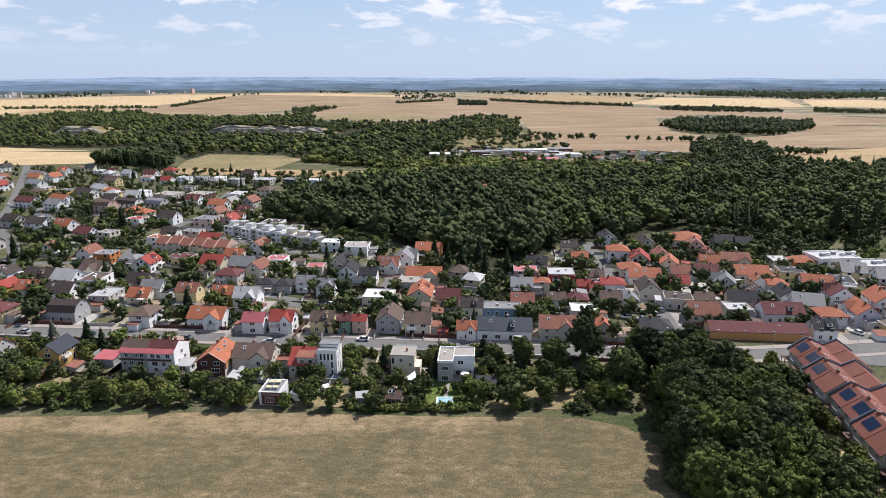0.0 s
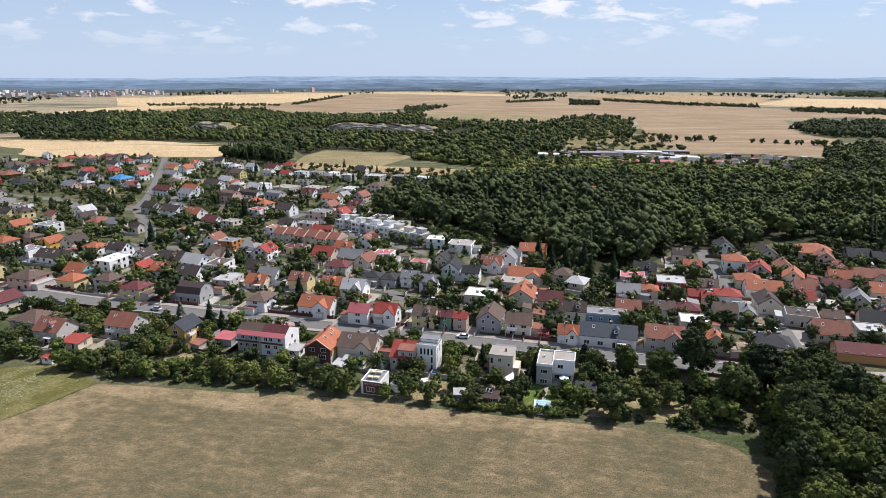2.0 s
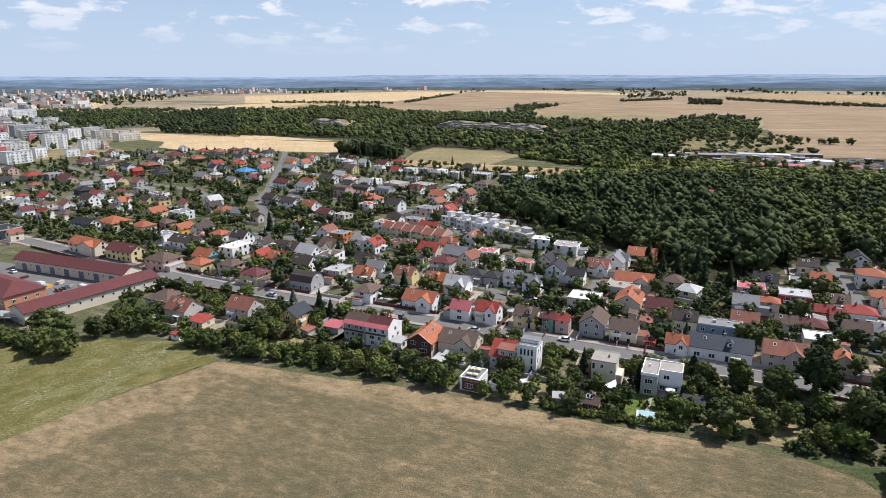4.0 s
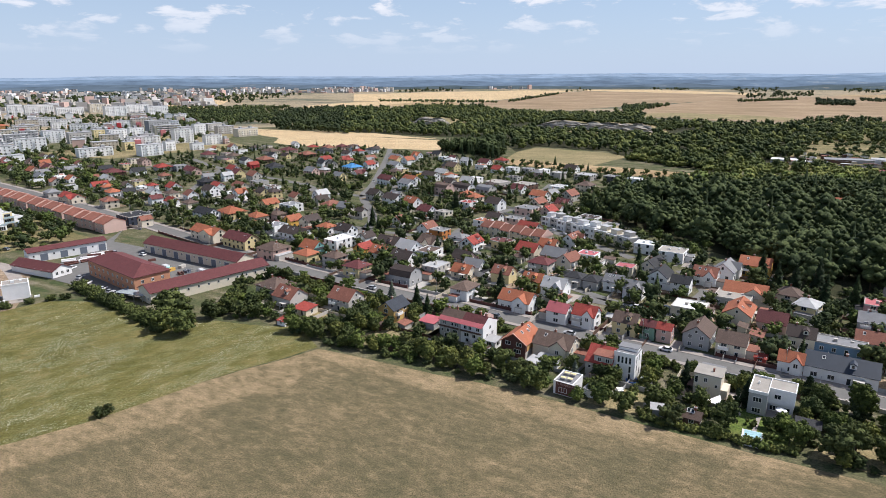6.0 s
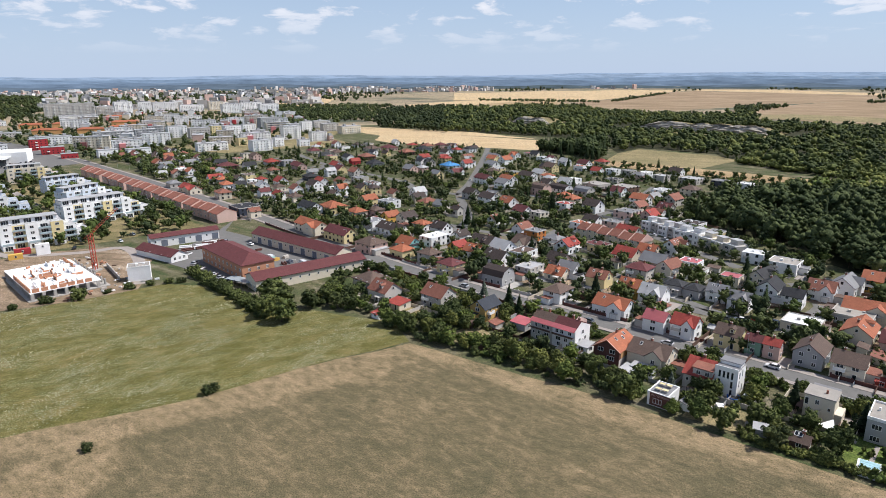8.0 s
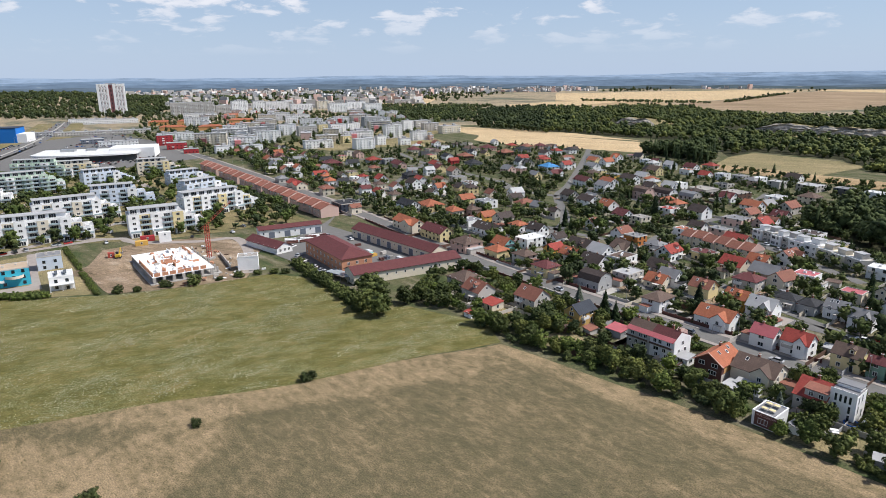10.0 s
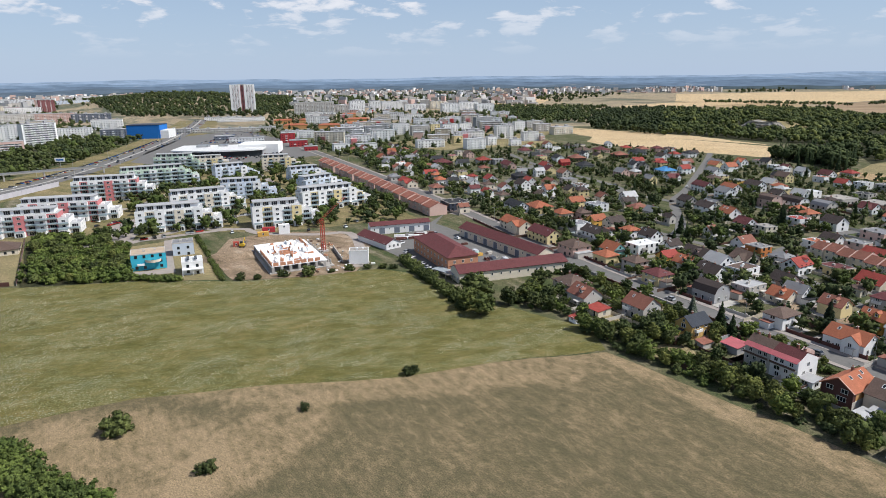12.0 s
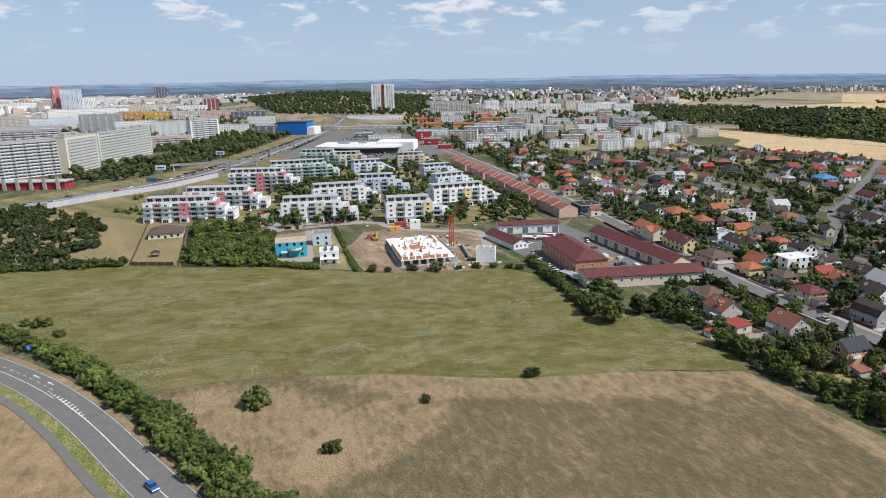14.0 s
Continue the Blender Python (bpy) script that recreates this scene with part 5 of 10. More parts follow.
put("roof", Solid().box(-3.8, -4.1, 8.3, 3.8, 4.6, 8.5).box(-3.4, 0.2, 8.5, 3.4, 4.4, 9.4, 1).box(-3.7, 0.0, 9.4, 3.7, 4.6, 9.6).mesh("roof", [ROOF["grey"], WALL["white"]]), h)
for u in (-2.4, -1.0, 0.4, 1.8):
    put("window", TALL, h, pose(u + 0.3, -4.205, 5.6))
for u in (-2.1, 2.1):
    put("window", TALL, h, pose(u, -4.205, 2.8))
    put("window", TALL, h, pose(u, -4.205, 0.2))
for u, z in ((-2, 5.6), (1, 5.6), (-2, 2.8), (1.6, 1.0)):
    put("window", TALL, h, pose(3.905, u, z, 0, 0, 90))
# cream cube with a bowed balcony over the garden door
h = villa(-11.8, 174.6, -4, "cream flat-roofed house with a bowed balcony", 6.5, 0.78)
put("wall", Solid().box(-4.4, -3.8, -0.3, 4.4, 4.2, 6.9).box(-3.6, -4.9, -0.3, 0.6, -3.8, 3.2).mesh("wall", WALL["cream"]), h)
put("roof", Solid().box(-4.7, -4.1, 6.9, 4.7, 4.5, 7.2).box(1.0, -0.4, 7.2, 1.6, 0.2, 8.2, 1).mesh("roof", [ROOF["greige"], CHIMNEY]), h)
s = Solid()
for k in range(8):
    a, b = math.pi + k * math.pi / 8, math.pi + (k + 1) * math.pi / 8
    s.face([(2.2 * math.cos(a), 1.5 * math.sin(a), 0), (2.2 * math.cos(b), 1.5 * math.sin(b), 0), (2.2 * math.cos(b), 1.5 * math.sin(b), 1.0), (2.2 * math.cos(a), 1.5 * math.sin(a), 1.0)])
    s.face([(0, 0, 0.02), (2.2 * math.cos(a), 1.5 * math.sin(a), 0.02), (2.2 * math.cos(b), 1.5 * math.sin(b), 0.02)])
put("balcony", s.mesh("balcony", WALL["oat"]), h, pose(-1.2, -4.9, 3.2))
glaze(h, [(4, -3.6, 4.0), (0, -0.6, 4.6), (2, 2.9, 3.4)], -3.805)
glaze(h, [(0, -2.4, 0.9), (4, -0.4, 0.1)], -4.905)
put("annex", Solid().box(4.4, -3.0, -0.2, 6.6, 3.6, 2.9).mesh("annex", WALL["cream"]), h)
put("carport", Solid().box(-6.6, -3.6, 2.3, -4.4, 2.5, 2.45).box(-6.55, -3.5, -0.1, -6.4, -3.35, 2.3).mesh("carport", WALL["umber"]), h)
# white and grey L-shaped modern house with a terrace
h = villa(3.6, 172.8, -4, "modern white and grey L-shaped house with a sunny terrace", 8, 0.87)
put("wall", Solid().box(-5.6, -6.2, -0.3, -0.6, 5.4, 6.6).mesh("wall", WALL["grey"]), h)
put("wall", Solid().box(-0.6, -1.2, -0.3, 6.2, 5.4, 2.6).box(-0.6, -1.9, 2.6, 6.4, 5.4, 6.9).mesh("wall", WALL["white"]), h)
for q in ((-5.4, -6.0, 6.6, -0.8, 5.2, 6.75), (-0.5, -1.7, 6.9, 6.2, 5.2, 7.0)):
    put("roof", Solid().box(*q).mesh("roof", ROOF["greige"]), h)
for q in ((-5.7, -6.3, -0.6, -6.0), (-5.7, -6.0, -5.4, 5.5), (-0.7, -6.0, -0.5, 5.5), (-0.5, -2.0, 6.5, -1.7), (6.2, -1.7, 6.5, 5.5), (-5.4, 5.2, 6.2, 5.5)):
    put("parapet", Solid().box(q[0], q[1], 6.4, q[2], q[3], 7.25).mesh("parapet", WALL["white"]), h)
put("chimney", Solid().box(-3.9, 0, 6.75, -3.4, 0.5, 7.6).mesh("chimney", WALL["white"]), h)
glaze(h, [(3, -3.2, 3.9), (3, -3.2, 0.6)], -6.205)
glaze(h, [(1, 1.8, 4.2)], -1.905)
glaze(h, [(3, 1.2, 0.3), (3, 4.2, 0.3)], -1.205)
put("terrace", Solid().box(-0.6, -6.0, -0.1, 6.4, -1.2, 0.14).mesh("terrace", PAVING), h)
sun_shade = root("parasol", pose(6.2, 168.6, 0.14), "open white garden parasol on a terrace", "parasol")
put("pole", Solid().tube((0, 0, 0), (0, 0, 2.4), 0.04, 6).mesh("pole", METAL), sun_shade)
s = Solid()
for k in range(8):
    a, b = k * math.tau / 8, (k + 1) * math.tau / 8
    s.face([(0, 0, 2.6), (1.4 * math.cos(a), 1.4 * math.sin(a), 2.15), (1.4 * math.cos(b), 1.4 * math.sin(b), 2.15)])
put("canopy", s.mesh("canopy", WALL["white"]), sun_shade)
table = root("garden_table", pose(7.6, 167.4, 0.14, 0, 0, 20), "blue-topped garden table on a terrace", "table")
put("tabletop", Solid().box(-1.0, -0.5, 0.7, 1.0, 0.5, 0.75).mesh("tabletop", WALL["bluebright"]), table)
for u in (-0.9, 0.85):
    for v in (-0.45, 0.4):
        put("leg", Solid().box(u, v, 0, u + 0.05, v + 0.05, 0.7).mesh("leg", METAL), table)
for k in range(5):
    c = root("garden_chair", pose(7.6 + 1.9 * math.cos(k * 1.26), 167.4 + 1.3 * math.sin(k * 1.26), 0.14, 0, 0, 72 * k + 90), "white plastic garden chair", "chair", "garden chairs")
    put("seat", Solid().box(-0.25, -0.25, 0.4, 0.25, 0.25, 0.46).mesh("seat", WALL["white"]), c)
    put("backrest", Solid().box(-0.25, -0.28, 0.46, 0.25, -0.23, 0.95).mesh("backrest", WALL["white"]), c)
    for u in (-0.23, 0.19):
        for v in (-0.23, 0.19):
            put("leg", Solid().box(u, v, 0, u + 0.04, v + 0.04, 0.4).mesh("leg", WALL["white"]), c)
tagged(strip("pavement", [(0.3, 154), (0.8, 160), (1.4, 166.5)], 0.5, -0.5, 0.09, PAVING, "narrow slab path across a lawn", category="path"), kind="structure")
# conservatory before the brown gabled house, workshop roof lights
h = root("conservatory", pose(-56.5, 170.6, 0, 0, 0, -4), "low white conservatory with a glass roof", "conservatory")
put("wall", Solid().box(-3.4, -1.6, -0.1, 3.4, 1.6, 2.3).mesh("wall", WALL["white"]), h)
for k in range(4):
    put("window", WIN[0], h, pose(-2.5 + k * 1.65, -1.605, 0.7))
put("roof", Solid().prism([(-1.9, 2.3), (1.7, 2.7), (1.7, 2.85), (-1.9, 2.45)], -3.6, 3.6).mesh("roof", ROOF["lgrey"]), h)
for u in (-0.9, 0.9):
    for v in (-1.6, 1.6):
        light_ = root("roof_light", pose(-46.4 + u, 158 + v, 4.15, 0, 0, -5), "yellowed roof light on a flat workshop roof", "roof light", "workshop roof lights")
        put("frame", Solid().box(-0.75, -0.55, 0, 0.75, 0.55, 0.22).mesh("frame", WALL["oat"]), light_)
        put("pane", Solid().box(-0.68, -0.48, 0.222, 0.68, 0.48, 0.26).mesh("pane", WALL["lemon"]), light_)



# ---- terraces, flats and works ----
def terrace(x, y, turn, units, w, d, eave, roof, wall, label, stepz=0.0, rise=2.6, solar=()):
    """A row of joined houses, ridges across the row, party walls standing up between them."""
    t = root("terraced_house", pose(x, y, 0, 0, 0, turn), label, "house", "terraced houses")
    for k in range(units):
        m = pose((k - (units - 1) / 2) * w, (k % 2) * 0.8, (k % 2) * stepz)
        ws, rs = Solid(), Solid()
        ws.prism([(-d / 2, -0.3), (d / 2, -0.3), (d / 2, eave), (0, eave + rise), (-d / 2, eave)], -w / 2 + 0.1, w / 2 - 0.1)
        put("wall", ws.mesh("wall", WALL[wall]), t, m)
        gable_roof(rs, w - 0.5, d, eave, rise, 0.4)
        put("roof", rs.mesh("roof", ROOF[roof]), t, m)
        ps = Solid()
        ps.prism([(-d / 2 - 0.5, eave - 0.6), (-d / 2 - 0.5, eave + 0.25), (0, eave + rise + 0.55), (d / 2 + 0.5, eave + 0.25), (d / 2 + 0.5, eave - 0.6)][::-1], w / 2 - 0.2, w / 2 + 0.2)
        put("party_wall", ps.mesh("party_wall", WALL["grey" if wall == "lilac" else "rose"]), t, m)
        for q in (-1, 1):
            for fl in range(max(1, round(eave / 2.9))):
                for u in (-0.25, 0.25):
                    put("window", WIN[0], t, m @ pose(u * w, q * (d / 2 + 0.005), 1.0 + 2.8 * fl, 0, 0, 0 if q < 0 else 180))
        if k in solar:
            sl = math.degrees(math.atan2(rise, d / 2))
            p = Solid()
            for j in range(3):
                p.box(-w * 0.3 + j * w * 0.21, -1.3, 0.05, -w * 0.3 + j * w * 0.21 + w * 0.19, 1.3, 0.12)
            put("solar_panel", p.mesh("solar_panel", SOLAR), t, m @ pose(0, -d * 0.24, eave + rise * 0.52 + 0.22, sl), "dark glass solar panels")
    TAKEN.extend((x + math.cos(radians(turn)) * s, y + math.sin(radians(turn)) * s, d * 0.6) for s in np.arange(-units * w / 2, units * w / 2 + 1, 4.0))
    return t


for k, (x, y, units) in enumerate(((-573, 257, 4), (-517, 249, 4), (-462, 241, 4), (-408, 232, 4), (-354, 223, 4))):
    terrace(x, y, 172, units, 11.6, 12.5, 5.4, "terracotta", "rose", "terrace of pale pink houses with orange tile roofs", 0.9, rise=2.6)
terrace(-123.5, 307, -16, 6, 6.8, 9.0, 5.2, "rust", "cream", "terrace of cream houses with faded red tile roofs", 0.4, rise=2.6)


def garden_row(x, y, turn, units, w):
    """A stepped row with twin ridges: x, y the foot of its camera-side eave, solar panels on the outer slope."""
    t = root("terraced_house", pose(x, y, 0, 0, 0, turn), "row of pale houses with red tile roofs and solar panels", "house", "terraced houses")
    prof = [(0, 4.7), (-4.2, 8.1), (-9, 6.0), (-12.6, 7.9), (-17, 4.7)]
    for k in range(units):
        off = pose(k * w, (k // 2 % 2) * 1.1, (k // 2) * 0.25)
        put("wall", Solid().prism([(-17, -0.3), (0, -0.3)] + prof, 0.1, w - 0.1).mesh("wall", WALL["oat"]), t, off)
        for (y0, z0), (y1, z1) in zip(prof, prof[1:]):
            e0, e1 = (0.5 if y0 == 0 else 0), (0.5 if y1 == -17 else 0)
            r = Solid()
            slab(r, (0.15, y1 - e1, z1 + 0.22 - e1 * 0.7), (w - 0.15, y1 - e1, z1 + 0.22 - e1 * 0.7), (w - 0.15, y0 + e0, z0 + 0.22 - e0 * 0.7), (0.15, y0 + e0, z0 + 0.22 - e0 * 0.7))
            put("roof", r.mesh("roof", ROOF["brick"]), t, off)
        if k % 2:
            p = [(0.6, 4.0), (0.6, 5.1)] + [(u, z + 0.75) for u, z in prof[1:-1]] + [(-17.6, 5.1), (-17.6, 4.0)] + [(u, z - 0.1) for u, z in prof[-2:0:-1]]
            put("party_wall", Solid().prism(p, -0.16, 0.16).mesh("party_wall", WALL["navygrey"]), t, off @ pose(w, 0, 0))
        if k % 4 != 2:
            s = Solid()
            for j in range(4):
                x0 = w * 0.2 + j * 1.08
                slab(s, (x0, -3.3, 7.72), (x0 + 1.0, -3.3, 7.72), (x0 + 1.0, -1.0, 5.86), (x0, -1.0, 5.86), 0.08)
            put("solar_panel", s.mesh("solar_panel", SOLAR), t, off, "dark glass solar panels")
        put("skylight", SKYLIGHT, t, off @ pose(w * 0.5, -6.2, 7.5, 0, 0, 0) @ pose(0, 0, 0, -66))
        put("chimney", STACK, t, off @ pose(w * 0.8, -4.6, 8.2))
        for fl in range(2):
            for u in (0.28, 0.72):
                put("window", WIN[1 if fl == 0 else 0], t, off @ pose(u * w, 0.005, 0.7 + 2.4 * fl, 0, 0, 180))
        b = Solid().box(0.6, 0, 2.3, w * 0.5, 1.2, 2.45).box(0.6, 1.1, 2.45, w * 0.5, 1.2, 3.3)
        put("balcony", b.mesh("balcony", WALL["grey"]), t, off)
        put("porch", Solid().box(w * 0.55, 0.1, 2.3, w * 0.95, 2.2, 2.42).box(w * 0.57, 2.0, -0.1, w * 0.59, 2.15, 2.3).box(w * 0.91, 2.0, -0.1, w * 0.93, 2.15, 2.3).mesh("porch", WALL["umber"]), t, off)
    L = units * w
    c, q = math.cos(radians(turn)), math.sin(radians(turn))
    TAKEN.extend((x + c * u + q * 8, y + q * u - c * 8, 10.5) for u in np.arange(0, L + 1, 5.0))


garden_row(95.2, 108, 82, 10, 7.1)
sheet("ground", [(80, 84), (94, 88), (101, 178), (84, 184)], 0.05, PASTURE, "small back gardens of the row", 0.6, 6)


def flat_row(ax, ay, bx, by, depth, units, eave, walls, label):
    """A stepped row of flat-roofed houses from a to b, each with a parapet, a roof terrace and dark glazing."""
    L = math.dist((ax, ay), (bx, by))
    w = L / units
    turn = math.degrees(math.atan2(by - ay, bx - ax))
    t = root("terraced_house", pose(ax, ay, 0, 0, 0, turn), label, "house", "terraced houses")
    for k in range(units):
        e = eave + (0.5 if k % 2 else 0)
        m = pose(k * w, 0.9 * (k % 2), 0)
        put("wall", Solid().box(0.03, 0, -0.3, w - 0.03, depth, e).box(w * 0.2, depth * 0.35, e, w * 0.75, depth * 0.8, e + 2.2).mesh("wall", WALL[walls[k % len(walls)]]), t, m)
        r = Solid().box(0, -0.1, e, w, 0.25, e + 0.35, 1).box(0, depth - 0.25, e, w, depth + 0.1, e + 0.35, 1).box(0.2, 0.25, e, w - 0.2, depth * 0.34, e + 0.06).box(w * 0.15, depth * 0.33, e + 2.2, w * 0.8, depth * 0.83, e + 2.4)
        put("roof", r.mesh("roof", [ROOF["lgrey"], WALL["white"]]), t, m)
        for fl in range(2):
            put("window", WIN[3], t, m @ pose(w * 0.32, -0.005, 0.6 + 2.7 * fl))
            put("window", WIN[0], t, m @ pose(w * 0.75, -0.005, 0.7 + 2.7 * fl))
    c, q = math.cos(radians(turn)), math.sin(radians(turn))
    TAKEN.extend((ax + c * u - q * depth / 2, ay + q * u + c * depth / 2, depth * 0.62) for u in np.arange(0, L + 1, 4.0))


flat_row(-123, 347, -100, 334, 9, 4, 5.0, ("white", "greige"), "row of white flat-roofed houses stepping down the slope")
flat_row(-101, 334, -79, 323, 9, 3, 5.4, ("white", "white", "cream"), "row of white flat-roofed houses with roof terraces")
flat_row(-80, 324, -66, 314, 8, 2, 5.0, ("cream", "greige"), "pair of pale flat-roofed houses on the slope")
# white offices at the foot of the wood
for x, y, turn, w, d, e, label in ((177, 279, 4, 19, 13, 6.6, "long white modern building with bands of dark glass"), (201, 275, -4, 26, 12, 3.8, "low white flat-roofed wing with roof plant")):
    b = root("office_building", pose(x, y, 0, 0, 0, turn), label, "building")
    TAKEN.extend((x + math.cos(radians(turn)) * u, y + math.sin(radians(turn)) * u, d * 0.62) for u in np.arange(-w / 2, w / 2 + 1, 5.0))
    put("wall", Solid().box(-w / 2, -d / 2, -0.3, w / 2, d / 2, e).mesh("wall", WALL["white"]), b)
    r = Solid().box(-w / 2 - 0.1, -d / 2 - 0.1, e, w / 2 + 0.1, -d / 2 + 0.4, e + 0.6, 1).box(-w / 2 - 0.1, d / 2 - 0.4, e, w / 2 + 0.1, d / 2 + 0.1, e + 0.6, 1).box(-w / 2 - 0.1, -d / 2 + 0.4, e, -w / 2 + 0.4, d / 2 - 0.4, e + 0.6, 1).box(w / 2 - 0.4, -d / 2 + 0.4, e, w / 2 + 0.1, d / 2 - 0.4, e + 0.6, 1).box(-w / 2 + 0.4, -d / 2 + 0.4, e, w / 2 - 0.4, d / 2 - 0.4, e + 0.15)
    for k in range(6):
        r.box(-w * 0.3 + k * 3.2, -1.5 + (k % 3), e + 0.15, -w * 0.3 + k * 3.2 + 1.8, 0.2 + (k % 3), e + 1.4, k % 2)
    put("roof", r.mesh("roof", [ROOF["lgrey"], WALL["white"]]), b)
    for fl in range(2 if e > 6 else 1):
        for k in range(int(w / 4)):
            put("window", WIN[3], b, pose(-w / 2 + 2.4 + k * 3.9, -d / 2 - 0.005, 0.9 + fl * 3.1))
        for u in (-4, 0, 4):
            put("window", WIN[3], b, pose(-w / 2 - 0.005, u, 0.9 + fl * 3.1, 0, 0, -90))



def flats(ax, ay, bx, by, storeys, wall, accent, label, depth=12.5, steps=2):
    """A small block of flats: the front from a to b, stepping down at its b end, with balconies and roof vents."""
    w = math.dist((ax, ay), (bx, by))
    turn = math.degrees(math.atan2(by - ay, bx - ax))
    h = root("apartment_building", pose((ax + bx) / 2, (ay + by) / 2, 0, 0, 0, turn), label, "flats", "small blocks of flats")
    TAKEN.extend((ax + (bx - ax) * s - (by - ay) / w * depth * 0.5, ay + (by - ay) * s + (bx - ax) / w * depth * 0.5, depth * 0.62) for s in (0.1, 0.3, 0.5, 0.7, 0.9))
    fh = 3.0
    bays = max(3, int(w / 5.2))
    bw = w / bays
    tops = [storeys - (max(0, k - (bays - 1 - steps)) if steps else 0) for k in range(bays)]
    for k in range(bays):
        n = tops[k]
        x0 = -w / 2 + k * bw
        out = 0.0 if k % 2 else -1.3
        colour = accent if k % 3 == 1 else wall
        put("wall", Solid().box(x0, out, -0.3, x0 + bw, depth, n * fh).mesh("wall", WALL[colour]), h)
        r = Solid()
        r.box(x0, out, n * fh, x0 + bw, out + 0.25, n * fh + 0.5).box(x0, depth - 0.25, n * fh, x0 + bw, depth, n * fh + 0.5)
        r.box(x0 + 0.01, out + 0.25, n * fh, x0 + bw - 0.01, depth - 0.25, n * fh + 0.12, 1)
        r.box(x0 + bw * 0.2, depth * 0.3, n * fh, x0 + bw * 0.55, depth * 0.42, n * fh + 1.1)
        r.box(x0 + bw * 0.5, depth * 0.65, n * fh, x0 + bw * 0.75, depth * 0.75, n * fh + 0.8)
        put("roof", r.mesh("roof", [WALL[wall], ROOF["lgrey"]]), h)
        for fl in range(n):
            z = fl * fh
            put("window", LOGGIA if k % 2 else WIN[1], h, pose(x0 + bw * 0.5, out - 0.005, z + (0.15 if k % 2 else 0.9)))
            if fl and (k % 2 or (accent == "coral" and k % 3 != 1) or wall == "mint"):
                b = Solid().box(x0 + 0.1, out - 1.5, z - 0.1, x0 + bw - 0.1, out, z + 0.08).box(x0 + 0.1, out - 1.55, z + 0.08, x0 + bw - 0.1, out - 1.45, z + 1.05, 1)
                put("balcony", b.mesh("balcony", [CONCRETE, BALCONY]), h)
    up = (bays - steps) * bw - 2.0
    put("penthouse", Solid().box(-w / 2 + 1.2, 3.4, storeys * fh + 0.12, -w / 2 + up, depth - 1.0, storeys * fh + 2.7).mesh("penthouse", WALL[wall]), h)
    put("penthouse_roof", Solid().box(-w / 2 + 0.7, 2.6, storeys * fh + 2.7, -w / 2 + up + 0.5, depth - 0.6, storeys * fh + 2.95).mesh("penthouse_roof", ROOF["lgrey"]), h)
    for k in range(max(1, int(up / 5))):
        put("window", LOGGIA, h, pose(-w / 2 + 3.4 + k * 5, 3.39, storeys * fh + 0.3))
    for k in range(0, bays if ax > -480 else 0, 2):
        x0 = -w / 2 + k * bw
        put("garden_room", Solid().box(x0 + 0.3, -4.3, -0.3, x0 + bw - 0.3, -1.3, fh - 0.1).mesh("garden_room", WALL[wall]), h)
        put("parapet", Solid().box(x0 + 0.3, -4.4, fh - 0.1, x0 + bw - 0.3, -4.2, fh + 0.9).mesh("parapet", BALCONY), h)
        put("window", LOGGIA, h, pose(x0 + bw / 2, -4.305, 0.2))
    for fl in range(tops[-1]):
        for q in (0.3, 0.7):
            put("window", WIN[0], h, pose(w / 2 + 0.005, depth * q, fl * fh + 0.9, 0, 0, 90))
    for fl in range(tops[0]):
        for q in (0.3, 0.7):
            put("window", WIN[0], h, pose(-w / 2 - 0.005, depth * q, fl * fh + 0.9, 0, 0, -90))
    return h


LOGGIA = window_mesh(3.4, 2.3, panes=3)
BALCONY = surface("balcony_panel", (0.38, 0.47, 0.5), 0.35, 0.5, 0.1, 0.05)
for a in ((-434, -26, -418, 27, 4, "white", "coral", "white and coral red flats with glazed balconies"), (-466, -2, -448, 51, 4, "white", "coral", "white and coral red flats with glazed balconies"),
          (-526, 32, -511, 84, 5, "white", "coral", "white and coral red flats with glazed balconies"), (-562, 69, -556, 128, 5, "mint", "white", "pale green terraced flats with long balconies"),
          (-649, 110, -630, 152, 5, "mint", "white", "pale green terraced flats with long balconies"), (-395, 53, -384, 99, 4, "white", "cream", "white flats with stepped terraces"),
          (-438, 81, -432, 128, 4, "white", "cream", "white flats with stepped terraces"), (-367, 112, -358, 151, 4, "white", "lemon", "white and pale yellow flats with balconies"),
          (-397, 155, -395, 205, 4, "white", "lemon", "white and pale yellow flats with balconies"), (-470, 122, -459, 160, 4, "ice", "white", "pale blue and white flats"),
          (-559, 142, -558, 180, 4, "ice", "white", "pale blue and white flats"), (-463, 184, -470, 224, 3, "ice", "white", "pale blue and white flats"),
          (-524, 196, -523, 234, 3, "ice", "white", "pale blue and white flats"), (-638, 138, -627, 179, 4, "cream", "lemon", "pale yellow flats with balconies"),
          (-600, 197, -590, 233, 4, "cream", "lemon", "pale yellow flats with balconies")):
    flats(*a)


